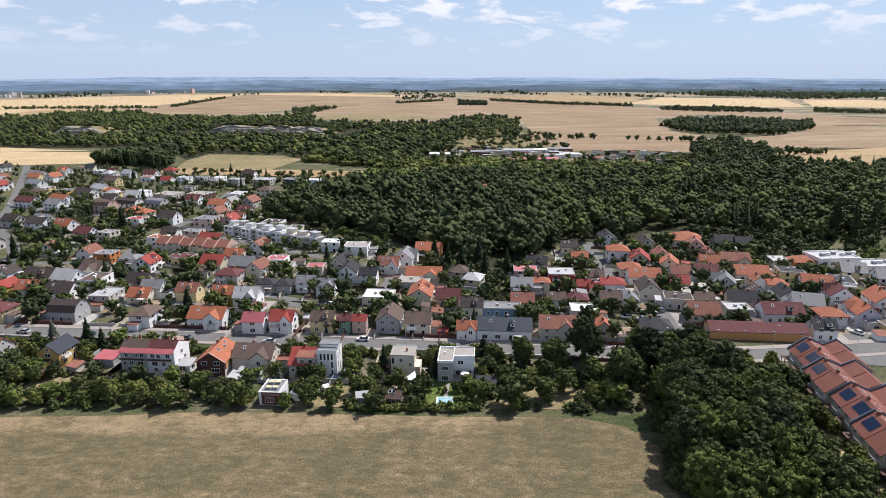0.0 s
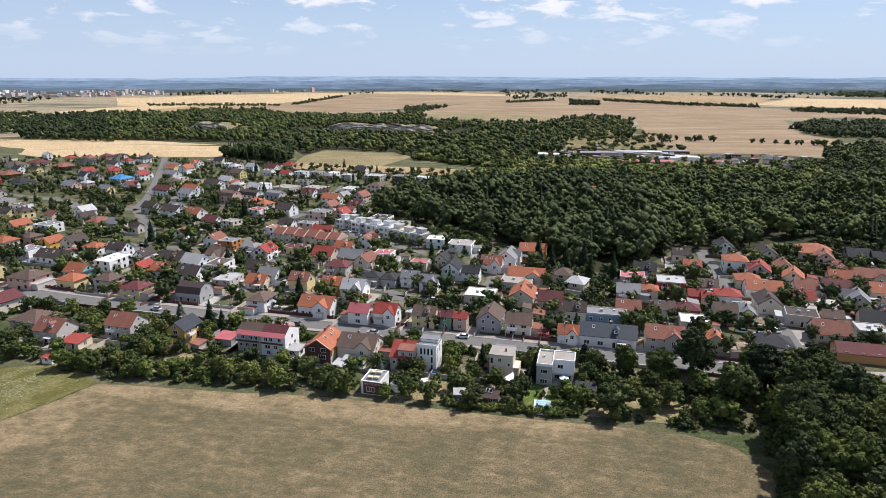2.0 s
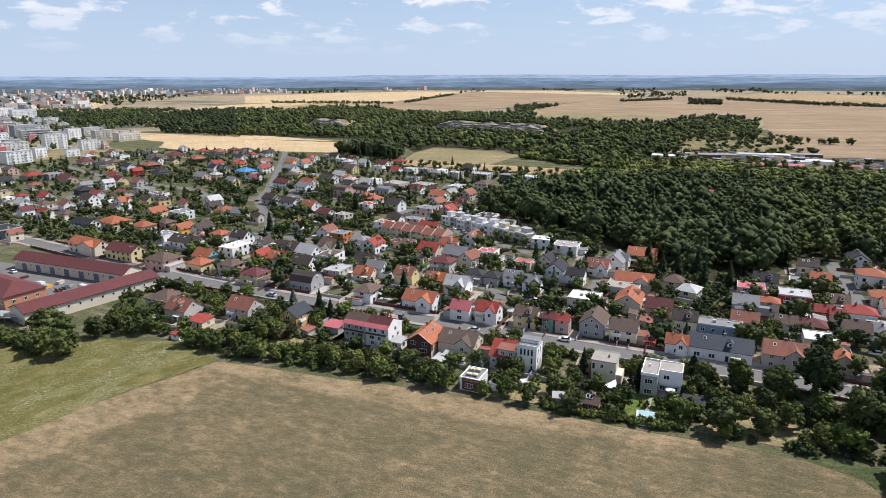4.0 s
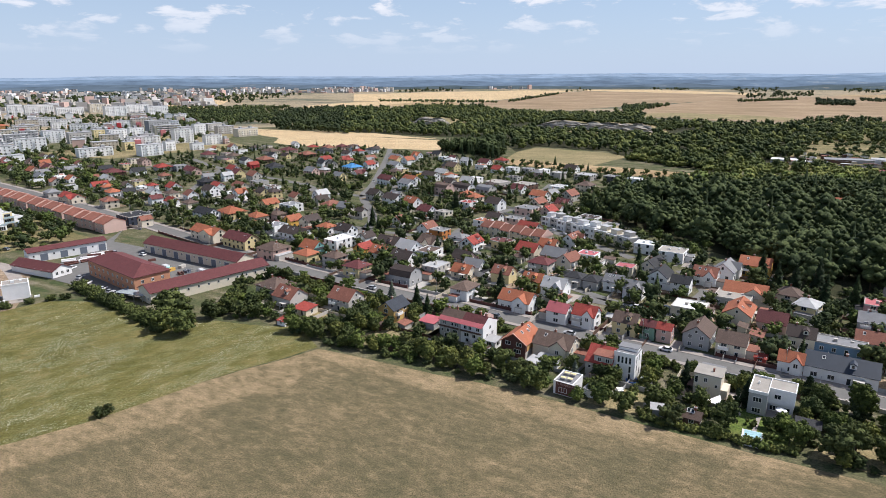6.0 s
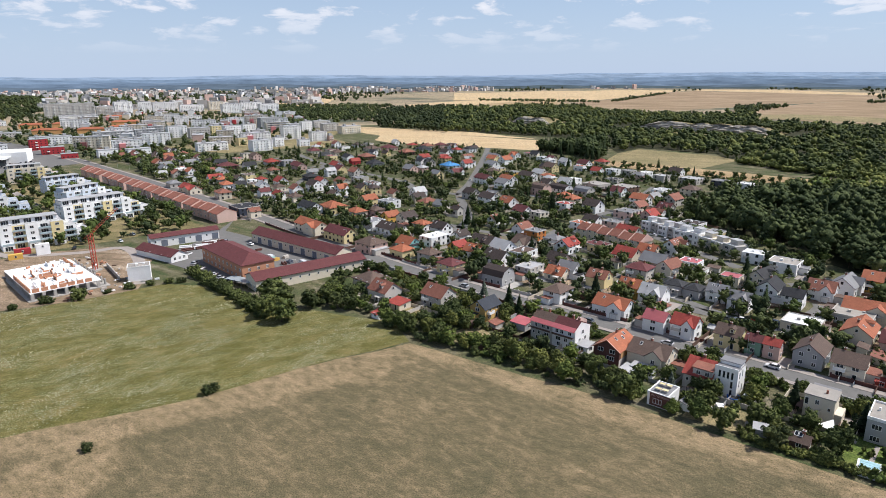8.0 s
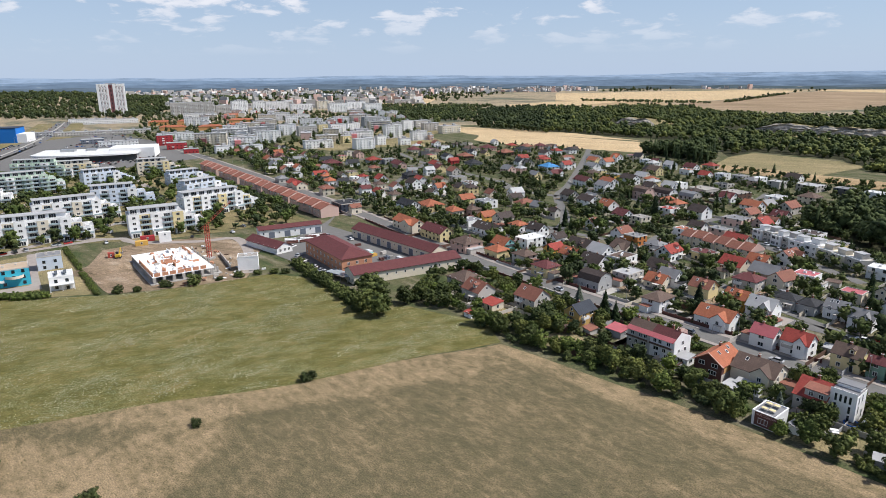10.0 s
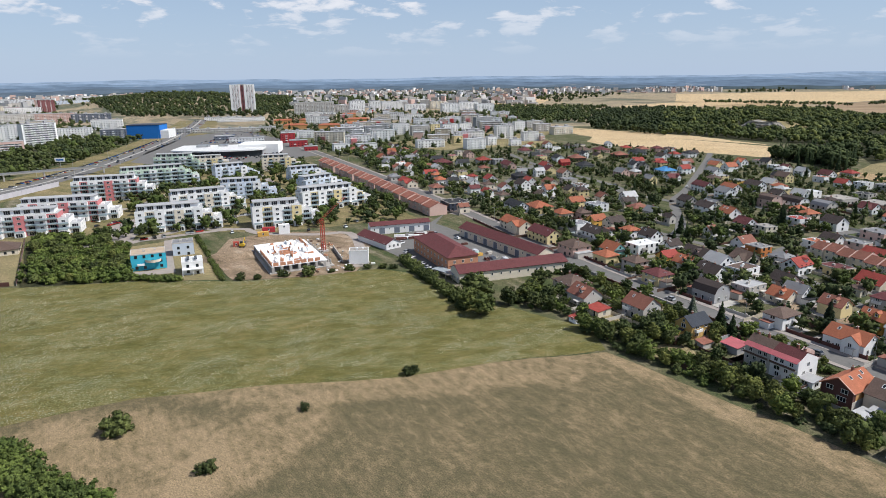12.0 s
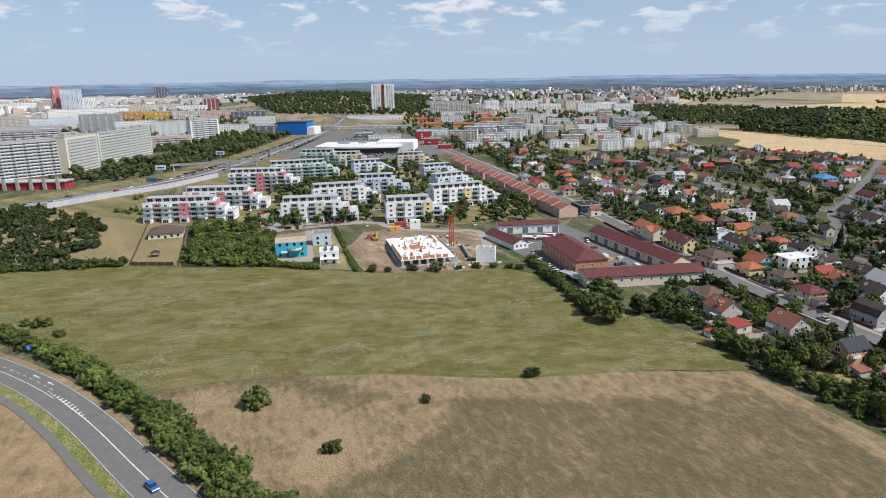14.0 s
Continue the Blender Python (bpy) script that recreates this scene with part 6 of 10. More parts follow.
def far_block(x, y, turn, w, d, h, wall, bands=False):
    """A slab block of the distant estate: walls, parapet roof with lift houses, rows of windows."""
    t = root("apartment_building", pose(x, y, 0, 0, 0, turn), f"distant {PLAIN.get(wall, wall)} apartment block with rows of windows", "flats", "distant blocks")
    TAKEN.append((x, y, max(w, d) * 0.5))
    s = Solid().box(-w / 2, -d / 2, -0.5, w / 2, d / 2, h)
    put("wall", s.mesh("wall", WALL[wall]), t)
    r = Solid().box(-w / 2 - 0.2, -d / 2 - 0.2, h, w / 2 + 0.2, d / 2 + 0.2, h + 0.6)
    for k in range(max(1, int(w / 16))):
        u = -w / 2 + (k + 0.5) * w / max(1, int(w / 16))
        r.box(u - 2, -2, h + 0.6, u + 2, 2, h + 3.0)
    put("roof", r.mesh("roof", ROOF["lgrey"]), t)
    g = Solid()
    for fl in range(max(1, int(h / 3))):
        z = fl * 3 + 1.0
        n = max(2, int(w / 4.0))
        if bands:
            # recessed balconies in strips, with parapets and cross walls
            g.box(-w / 2 + 2.5, -d / 2 - 0.12, z, w / 2 - 2.5, -d / 2 - 0.02, z + 1.15)
            for j in range(n):
                u = -w / 2 + 2.5 + (j + 0.5) * (w - 5) / n
                g.box(u - 1.5, -d / 2 - 0.9, z - 1.0, u + 1.5, -d / 2 - 0.12, z, 1 + (j * 7 + fl * 3 + j * j) % 3)
                g.box(u - 1.85, -d / 2 - 0.9, z - 1.0, u - 1.6, -d / 2 - 0.12, z + 1.6, 1)
            n = 0
        for j in range(n):
            u = -w / 2 + (j + 0.5) * w / n
            g.box(u - 0.62, -d / 2 - 0.1, z, u + 0.62, -d / 2 - 0.02, z + 1.2)
            if fl and j % 3 == 1:
                g.box(u - 1.5, -d / 2 - 1.1, z - 1.0, u + 1.5, -d / 2 - 0.02, z - 0.1, 1)
        for q in (-0.25, 0.25):
            g.box(w / 2 + 0.02, q * d - 0.7, z, w / 2 + 0.1, q * d + 0.7, z + 1.4)
    tagged(put("glazing", g.mesh("glazing", [GLASS, WALL["white"], WALL["oat"], WALL["lilac"]]), t), kind="stuff")
    return t


far_block(-869, 476, 72, 20, 10, 18, "grey")
far_block(-871, 509, 72, 26, 13, 16, "white")
far_block(-837, 523, 72, 28, 14, 14, "greige")
far_block(-864, 568, 79, 15, 9, 13, "lemon")
far_block(-809, 558, 79, 24, 12, 16, "white")
far_block(-810, 588, 79, 20, 10, 16, "white")
far_block(-679, 439, 72, 35, 14, 9, "white")
far_block(-697, 494, 79, 12, 9, 10, "lemon")
far_block(-631, 473, 79, 25, 13, 12, "white")
far_block(-649, 513, 79, 12, 9, 11, "white")
far_block(-764, 570, 72, 19, 9, 11, "lilac")
far_block(-863, 665, 79, 32, 14, 20, "grey")
far_block(-711, 585, 72, 25, 13, 18, "white")
far_block(-775, 668, 79, 18, 9, 17, "white")
far_block(-626, 534, 72, 14, 9, 8, "white")
far_block(-659, 588, 72, 22, 11, 12, "white")
far_block(-649, 600, 79, 6, 9, 7, "rose")
far_block(-830, 747, 79, 30, 14, 11, "greige")
far_block(-762, 705, 72, 26, 13, 12, "greige")
far_block(-708, 695, 79, 33, 14, 11, "cream")
far_block(-1533, 819, 72, 29, 14, 26, "white")
far_block(-1554, 884, 72, 59, 14, 23, "white")
far_block(-1484, 914, 72, 57, 14, 17, "white")
far_block(-1523, 1007, 79, 37, 14, 21, "cream")
far_block(-1350, 935, 79, 46, 14, 21, "white")
far_block(-1363, 1001, 79, 54, 14, 22, "white")
far_block(-1251, 968, 79, 47, 14, 22, "white")
far_block(-1086, 670, 72, 23, 11, 6, "apricot")
far_block(-1443, 609, 72, 93, 14, 32, "greige")
far_block(-1443, 681, 72, 34, 14, 23, "greige")
far_block(-1489, 744, 79, 38, 14, 30, "white")
far_block(-1350, 584, 72, 67, 14, 12, "white")
far_block(-860, 321, 79, 19, 10, 13, "redwall")
far_block(-801, 313, 72, 23, 11, 8, "redwall")
far_block(-745, 307, 72, 16, 9, 5, "redwall")
far_block(-921, 360, 72, 48, 14, 10, "white")
far_block(-718, 335, 79, 20, 10, 8, "white")
far_block(-701, 361, 79, 24, 12, 8, "white")
far_block(-904, 433, 72, 50, 14, 12, "grey")
far_block(-818, 410, 72, 32, 14, 9, "lemon")
far_block(-869, 382, 72, 20, 10, 8, "rose")
far_block(-829, 439, 72, 25, 12, 18, "grey")
blue = root("warehouse", pose(-1072, 178, 0, 0, 0, 62), "large plain blue warehouse with a white flank", "warehouse")
TAKEN.append((-1072, 178, 30))
put("wall", Solid().box(-26, -12, -0.5, 22, 26, 20).mesh("wall", WALL["bluebright"]), blue)
put("flank", Solid().box(22, -10, -0.5, 34, 26, 12).mesh("flank", WALL["white"]), blue)
put("roof", Solid().box(-26.4, -12.4, 20, 22.4, 26.4, 20.6).mesh("roof", ROOF["bluemetal"]), blue)
far_block(-1083, 141, 77, 52, 14, 15, "navygrey")
far_block(-1172, -63, 87, 63, 14, 25, "white")
far_block(-1154, -6, 84, 68, 14, 24, "white")
far_block(-1156, 40, 82, 44, 14, 28, "cream")
far_block(-1152, 81, 80, 61, 14, 15, "white")
far_block(-1320, -128, 90, 71, 14, 32, "grey")
far_block(-1718, -102, 87, 83, 14, 20, "apricot")
far_block(-1688, -35, 85, 80, 14, 19, "amber")
far_block(-1661, 27, 97, 78, 14, 19, "greige")
far_block(-1632, 93, 81, 79, 14, 19, "rose")
far_block(-1325, 154, 77, 52, 14, 17, "white")
far_block(-1580, 155, 78, 76, 14, 18, "navygrey")
far_block(-1729, -174, 90, 69, 14, 20, "greige")
far_block(-2194, -162, 88, 129, 14, 22, "white")
far_block(-2103, -61, 86, 124, 14, 24, "cream")
far_block(-2137, 33, 83, 110, 14, 17, "white")
far_block(-3364, -61, 85, 51, 14, 66, "navygrey")
far_block(-2298, 103, 81, 44, 14, 34, "rose")
far_block(-2956, -279, 89, 158, 14, 34, "white")
far_block(-1433, 393, 72, 76, 14, 7, "white")
far_block(-1368, 412, 72, 97, 14, 8, "white")
far_block(-1144, 240, 72, 34, 14, 6, "grey")
far_block(-959, 262, 79, 27, 14, 6, "navygrey")
far_block(-904, 278, 72, 47, 14, 6, "white")
far_block(-1099, 319, 72, 134, 14, 6, "greige")
house(-1243, 460, 69, 41, 14, 7.0, "hip", "orange", "apricot", 0)
house(-1098, 426, 68, 42, 14, 7.0, "hip", "orange", "apricot", 0)
house(-1225, 507, 67, 42, 14, 7.0, "hip", "orange", "apricot", 0)
house(-1060, 475, 65, 39, 14, 7.0, "hip", "orange", "apricot", 0)
house(-1179, 590, 63, 45, 14, 7.0, "hip", "orange", "apricot", 0)
house(-1069, 530, 63, 42, 14, 7.0, "hip", "orange", "apricot", 0)
house(-1350, 656, 64, 38, 14, 7.0, "hip", "orange", "apricot", 0)
far_block(-711, -141, 119, 80, 13, 34, "mauve", True)
far_block(-743, -98, 155, 54, 13, 35, "cream", True)
far_block(-832, -63, 153, 107, 13, 33, "pistachio", True)
far_block(-1030, -208, 90, 111, 13, 26, "grey", True)
far_block(-964, -11, 95, 51, 12, 14, "rose", True)
far_block(-1050, 35, 113, 45, 12, 30, "white", True)
far_block(-1585, -311, 92, 80, 14, 20, "greige")
far_block(-1458, -226, 107, 80, 14, 20, "ice")
far_block(-1647, -194, 105, 137, 14, 31, "white")
far_block(-2439, -476, 92, 121, 14, 29, "white")
far_block(-2575, -417, 90, 88, 14, 26, "rose")
far_block(-2113, -304, 106, 31, 14, 79, "coral")
far_block(-2086, -268, 88, 52, 14, 71, "ice")
far_block(-2093, -231, 104, 44, 14, 46, "white")
far_block(-3593, -57, 99, 62, 14, 61, "navygrey")
far_block(-2146, 103, 95, 40, 14, 36, "maroon")
far_block(-3395, -631, 92, 265, 14, 23, "white")
far_block(-2907, -410, 106, 163, 14, 20, "greige")
far_block(-2897, -252, 86, 218, 14, 29, "white")
far_block(-2897, -98, 100, 192, 14, 24, "cream")
far_block(-2635, 37, 80, 147, 14, 27, "white")
far_block(-2589, 232, 93, 157, 14, 22, "ice")
far_block(-2163, -129, 101, 118, 14, 18, "grey")
far_block(-1319, -241, 91, 115, 14, 14, "greige")
far_block(-1174, -200, 108, 102, 14, 10, "rose")
far_block(-2254, -29, 99, 141, 14, 15, "rose")
far_block(-3178, 331, 75, 157, 14, 22, "white")
far_block(-3160, 552, 88, 188, 14, 19, "white")
far_block(-3180, 750, 85, 254, 14, 17, "rose")


def tower(x, y, turn):
    """The white residential tower with a dark red stripe."""
    t = root("tower_block", pose(x, y, 0, 0, 0, turn), "tall white residential tower with a dark red stripe", "tower")
    TAKEN.append((x, y, 34))
    H = 71
    for q, (u, d) in enumerate(((-17, 9), (0, 8.2), (17, 9))):
        half = 12.6 if q != 1 else 4.4
        put("wall", Solid().box(u - half, -d, 0, u + half, d, H + (2.4 if q != 1 else 0)).mesh("wall", WALL["white" if q != 1 else "maroon"]), t)
    g = Solid()
    for u in (-23, -17, -11, 11, 17, 23):
        for fl in range(24):
            g.box(u - 1.1 + (fl % 2) * 0.5, -9.2, fl * 3 + 1, u + 0.5 + (fl % 2) * 0.5, -9.02, fl * 3 + 2.5)
        g.box(u + 1.9, -9.15, 2, u + 2.5, -9.02, H - 2, 1)
    for fl in range(24):
        g.box(-1.6, -8.4, fl * 3 + 1, 1.6, -8.22, fl * 3 + 2.5)
    tagged(put("glazing", g.mesh("glazing", [GLASS, WALL["maroon"]]), t), kind="stuff")
    put("roof", Solid().box(-10, -5, H + 0.2, 10, 5, H + 3.6).mesh("roof", ROOF["lgrey"]), t)


tower(-1655, 508, 70)


def hall(name, ax, ay, bx, by, depth, eave, rise, roof, wall, label, doors=0, hipped=False, floors=1):
    """A long depot building: its front from a to b, the rest behind it (to the left of a-b)."""
    w = math.dist((ax, ay), (bx, by))
    turn = math.degrees(math.atan2(by - ay, bx - ax))
    h = root(name, pose((ax + bx) / 2, (ay + by) / 2, 0, 0, 0, turn) @ pose(0, depth / 2, 0), label, "depot")
    TAKEN.extend((ax + (bx - ax) * s - (by - ay) / w * depth * 0.5, ay + (by - ay) * s + (bx - ax) / w * depth * 0.5, depth * 0.62) for s in np.linspace(0.05, 0.95, 7))
    ws, rs = Solid(), Solid()
    if hipped:
        ws.box(-w / 2, -depth / 2, -0.3, w / 2, depth / 2, eave)
        hip_roof(rs, w, depth, eave, rise)
    else:
        ws.prism([(-depth / 2, -0.3), (depth / 2, -0.3), (depth / 2, eave), (0, eave + rise), (-depth / 2, eave)], -w / 2, w / 2)
        gable_roof(rs, w, depth, eave, rise, 0.6)
    put("wall", ws.mesh("wall", WALL[wall]), h)
    put("roof", rs.mesh("roof", ROOF[roof]), h)
    n = int(w / 4.2)
    for q in (-1, 1):
        for j in range(n):
            u = -w / 2 + (j + 0.5) * w / n
            for fl in range(floors):
                if doors and q < 0 and j % 2:
                    put("gate", GATE, h, pose(u, q * (depth / 2 + 0.01), 0))
                else:
                    put("window", WIN[0] if floors > 1 else WIN[2], h, pose(u, q * (depth / 2 + 0.005), 1.1 + fl * 3.0 + (1.2 if floors == 1 else 0), 0, 0, 0 if q < 0 else 180))
    for q in (-1, 1):
        for fl in range(floors):
            for u in (-depth * 0.28, 0, depth * 0.28):
                put("window", WIN[0], h, pose(q * (w / 2 + 0.005), u, 1.1 + fl * 3.0, 0, 0, 90 * q))
    return h


GATE = window_mesh(3.4, 3.5, "gate", 1).copy()
GATE.materials[1] = WALL["navygrey"]
hall("office_building", -267, 162, -225, 154, 15, 7.2, 3.2, "maroon", "brickorange", "two-storey orange brick office with a dark red hipped roof", hipped=True, floors=2)
hall("depot_building", -209, 149, -196, 199, 11, 4.8, 2.2, "maroon", "cream", "long cream depot building with a dark red roof", floors=1)
hall("depot_building", -279, 199, -212, 196, 10, 4.8, 2.6, "maroon", "cream", "long cream garage hall with a dark red roof and roller doors", doors=1)
hall("depot_building", -310, 160, -300, 193, 8, 5.0, 1.3, "maroon", "white", "long white shed with a dark red roof", doors=1)
hall("depot_building", -304, 149, -276, 151, 9, 3.2, 2.2, "maroon", "white", "low white store with a steep dark red roof")
hall("depot_building", 90, 199, 121, 196, 8, 3.0, 2.0, "maroon", "apricot", "long low building with a dark red roof")

# modern houses at the meadow's edge
a = house(-317, 46, 80, 15, 11, 8.6, "flat", "tan", "aqua")
tagged(a, "turquoise flat-roofed villa with a round balcony")
bs = Solid()
for k in range(10):
    p, q = radians(-90 + 18 * k), radians(-72 + 18 * k)
    bs.face([(0, 0, 3.3), (3.4 * math.cos(p), 3.4 * math.sin(p), 3.3), (3.4 * math.cos(q), 3.4 * math.sin(q), 3.3)], 0)
    bs.face([(3.4 * math.cos(p), 3.4 * math.sin(p), 3.0), (3.4 * math.cos(q), 3.4 * math.sin(q), 3.0), (3.4 * math.cos(q), 3.4 * math.sin(q), 4.2), (3.4 * math.cos(p), 3.4 * math.sin(p), 4.2)], 0)
put("balcony", bs.mesh("balcony", WALL["cream"]), a, pose(2.0, -5.4, 1.0, 0, 0, -90))
cube = tagged(house(-297, 61, 78, 9, 10, 6.4, "flat", "white", "white"), "small white cubic house with dark roof lights")
for u in (-1.6, 1.6):
    put("roof_light", Solid().box(u - 0.6, -3.4, 6.5, u + 0.6, 2.4, 6.75).mesh("roof_light", GLASS), cube, None, "long dark roof light")
put("porch", Solid().box(-4.5, -7.2, 2.7, 4.5, -5.0, 2.95).box(-4.5, -7.2, -0.2, -4.2, -6.9, 2.7).box(4.2, -7.2, -0.2, 4.5, -6.9, 2.7).box(-0.15, -7.2, -0.2, 0.15, -6.9, 2.7).mesh("porch", WALL["white"]), cube)
tagged(house(-333, 65, 78, 10, 9, 7.2, "flat", "grey", "ice"), "white and grey cubic house")
tagged(house(-390, -13, 84, 18, 15, 3.4, "hip", "umber", "cream"), "cream bungalow with a brown hipped roof on a fenced lawn")
pav = root("garden_pavilion", pose(-343, -18, 0, 0, 0, 80), "small brown timber garden pavilion on a lawn", "pavilion")
for u in (-1.6, 1.5):
    for v in (-1.6, 1.5):
        put("post", Solid().box(u, v, -0.1, u + 0.12, v + 0.12, 2.3).mesh("post", WALL["umber"]), pav)
ps = Solid()
hip_roof(ps, 3.6, 3.6, 2.3, 1.1, 0.3)
put("roof", ps.mesh("roof", ROOF["dbrown"]), pav)
put("bench", Solid().box(-1.2, 0.6, 0.4, 1.2, 1.1, 0.5).box(-1.2, 0.7, -0.1, -1.1, 1.0, 0.4).box(1.1, 0.7, -0.1, 1.2, 1.0, 0.4).mesh("bench", WALL["umber"]), pav)
tagged(house(-265, 130, 60, 9, 6.5, 6.2, "flat", "greige", "white", 0, "site_building"), "plain white two-storey box building")
for pts in ([(-330, -29), (-320, -7)], [(-330, -29), (-430, -24)], [(-320, -7), (-416, -1)]):
    (x0, y0), (x1, y1) = pts
    n = int(math.dist(*pts) / 4.3)
    fence = root("fence", pose(x0, y0, 0, 0, 0, math.degrees(math.atan2(y1 - y0, x1 - x0))), "brown board garden fence with posts", "fence")
    bm_panel = Solid().box(0.1, -0.03, 0.05, 4.2, 0.03, 1.9).mesh("panel", WALL["brick"])
    bm_post = Solid().box(-0.09, -0.09, -0.2, 0.09, 0.09, 2.0).mesh("post", CONCRETE)
    for k in range(n):
        put("panel", bm_panel, fence, pose(k * 4.3, 0, 0))
        put("post", bm_post, fence, pose(k * 4.3, 0, 0))

# car dealer, bridge, fire tower pillars
show = root("car_showroom", pose(-770, 205, 0, 0, 0, 62), "grey car showroom with a curved glass front and flat roof", "showroom")
TAKEN.append((-780, 215, 50))
ss = Solid()
arc = [(50 * math.cos(radians(k)), -16 - 14 * math.sin(radians(k))) for k in range(0, 181, 12)]
for (x0, y0), (x1, y1) in zip(arc, arc[1:]):
    ss.face([(x1, y1, 0), (x0, y0, 0), (x0, y0, 6.5), (x1, y1, 6.5)])
put("glass_front", ss.mesh("glass_front", GLASS), show)
put("roof", Solid().face([(x * 1.04, y * 1.05, 8.0) for x, y in arc][::-1]).face([(x * 1.04, y * 1.05, 6.5) for x, y in arc]).box(-52, -17, 6.5, 52, 36, 8.0).mesh("roof", ROOF["white"]), show)
rim_ = Solid()
for (x0, y0), (x1, y1) in zip(arc, arc[1:]):
    rim_.face([(x1 * 1.04, y1 * 1.05, 6.5), (x0 * 1.04, y0 * 1.05, 6.5), (x0 * 1.04, y0 * 1.05, 8.0), (x1 * 1.04, y1 * 1.05, 8.0)])
put("fascia", rim_.mesh("fascia", WALL["white"]), show)
put("wall", Solid().box(-50, -15, -0.2, 50, 34, 6.5).mesh("wall", WALL["grey"]), show)
put("hall", Solid().box(20, 0, -0.2, 66, 40, 11).mesh("hall", WALL["white"]), show)
put("plant", Solid().box(-30, 8, 8.0, -16, 18, 10.5).box(-6, 14, 8.0, 4, 22, 10).mesh("plant", METAL), show, None, "grey roof plant")
bridge = root("footbridge", pose(-685, 34, 0, 0, 0, 93), "long concrete footbridge over the carriageway", "bridge")
put("deck", Solid().box(-46, -2, 5.6, 40, 2, 6.4).mesh("deck", CONCRETE), bridge)
for u in (-43, -12, 12, 37):
    put("pier", Solid().box(u - 0.6, -1.4, -0.3, u + 0.6, 1.4, 5.6).mesh("pier", CONCRETE), bridge)
for q in (-1.95, 1.9):
    put("railing", Solid().box(-46, q, 6.4, 40, q + 0.06, 7.5).mesh("railing", METAL), bridge)

# building site: slab with half-built brick walls, and a red tower crane
site = root("building_shell", pose(-291, 106, 0, 0, 0, 82), "half-built ground floor with white blocks and brick piers", "building site")
TAKEN.append((-291, 106, 26))
put("slab", Solid().box(-15, -23, -0.2, 15, 23, 0.5).mesh("slab", CONCRETE), site)
put("deck", Solid().box(-14, -22, 3.0, 12, 22, 3.3).mesh("deck", WALL["white"]), site, None, "white insulated floor deck")
for v in np.arange(-21, 21, 3.0):
    put("wall", Solid().box(-13.8 if v < 4 else 9.0, v, 3.3, -13.4 if v < 4 else 9.4, v + 2.3, 4.9).mesh("wall", WALL["brickorange"]), site)
for u in np.arange(-13, 9, 3.2):
    put("wall", Solid().box(u, -21.8, 3.3, u + 2.4, -21.4, 4.8).mesh("wall", WALL["brickorange"]), site)
sr = random.Random(3)
PIER = Solid().box(-0.6, -0.3, 0.5, 0.6, 0.3, 3.0).mesh("pier", CONCRETE)
for u in np.arange(-14, 14, 4.0):
    for v in (-22.2, 22.0):
        put("pier", PIER, site, pose(u + 0.7, v, 0))
for v in np.arange(-22, 22, 4.4):
    for u in (-13.7, 13.7):
        put("pier", PIER, site, pose(u, v + 1.2, 0, 0, 0, 90))
for k in range(64):
    u, v, q = sr.uniform(-12, 8), sr.uniform(-20, 20), sr.choice((0, 90))
    L, H = sr.uniform(0.8, 5), sr.uniform(0.4, 1.9)
    put("wall", Solid().box(-L / 2, -0.15, 3.3, L / 2, 0.15, 3.3 + H).mesh("wall", WALL["white" if k % 3 else "brickorange"]), site, pose(u, v, 0, 0, 0, q))
crane = root("tower_crane", pose(-293, 124, 0, 0, 0, 20), "small red lattice tower crane", "crane")
RED = surface("red_paint", (0.45, 0.07, 0.045), 0.5, 0.4, 0.05, 0.15)
mast = Solid()
for x in (-0.7, 0.7):
    for y in (-0.7, 0.7):
        mast.box(x - 0.12, y - 0.12, 0, x + 0.12, y + 0.12, 17)
for k in range(12):
    z = k * 1.4
    for y in (-0.7, 0.7):
        mast.tube((-0.7, y, z), (0.7, y, z + 1.4), 0.07, 4)
        mast.tube((y, -0.7, z + 1.4), (y, 0.7, z), 0.07, 4)
put("mast", mast.mesh("mast", RED), crane)
jib = Solid()
for k in range(14):
    x = k * 1.2
    jib.tube((x, -0.5, 0), (x + 1.2, 0.5, 0), 0.06, 4).tube((x, 0, 0.9), (x + 1.2, 0.5, 0), 0.06, 4).tube((x, 0, 0.9), (x + 1.2, -0.5, 0), 0.06, 4)
for y, z in ((-0.5, 0), (0.5, 0), (0, 0.9)):
    jib.tube((-3, y, z), (17, y, z), 0.09, 4)
put("jib", jib.mesh("jib", RED), crane, pose(0, 0, 16.6, 0, -42, 40))
put("base", Solid().box(-2, -2, -0.2, 2, 2, 0.9).mesh("base", CONCRETE), crane)
heap = root("earth_heap", pose(-312, 82, 0), "heap of brown excavated earth", "earth")
hm = []
for j in range(15):
    for i in range(15):
        u, v = (i - 7) / 7, (j - 7) / 7
        hm.append((u * 9, v * 14, max(0, (1 - u * u - v * v)) * 2.4 + 0.5 * noise.noise((u * 3, v * 3, 1)) * max(0, 1 - u * u - v * v)))
put("mound", mesh_of("mound", hm, [(j * 15 + i, j * 15 + i + 1, j * 15 + i + 16, j * 15 + i + 15) for j in range(14) for i in range(14)], DIRT), heap)

infill([(-300, 300), (-230, 290), (-180, 300), (-170, 480), (-160, 560), (-260, 590), (-350, 600), (-440, 630), (-560, 610), (-610, 550), (-590, 440), (-600, 320), (-540, 290), (-400, 262)], 78, 5)
infill([(-160, 240), (-60, 240), (60, 250), (150, 250), (150, 320), (60, 290), (20, 262), (-60, 330), (-110, 380), (-150, 470)], 30, 6)

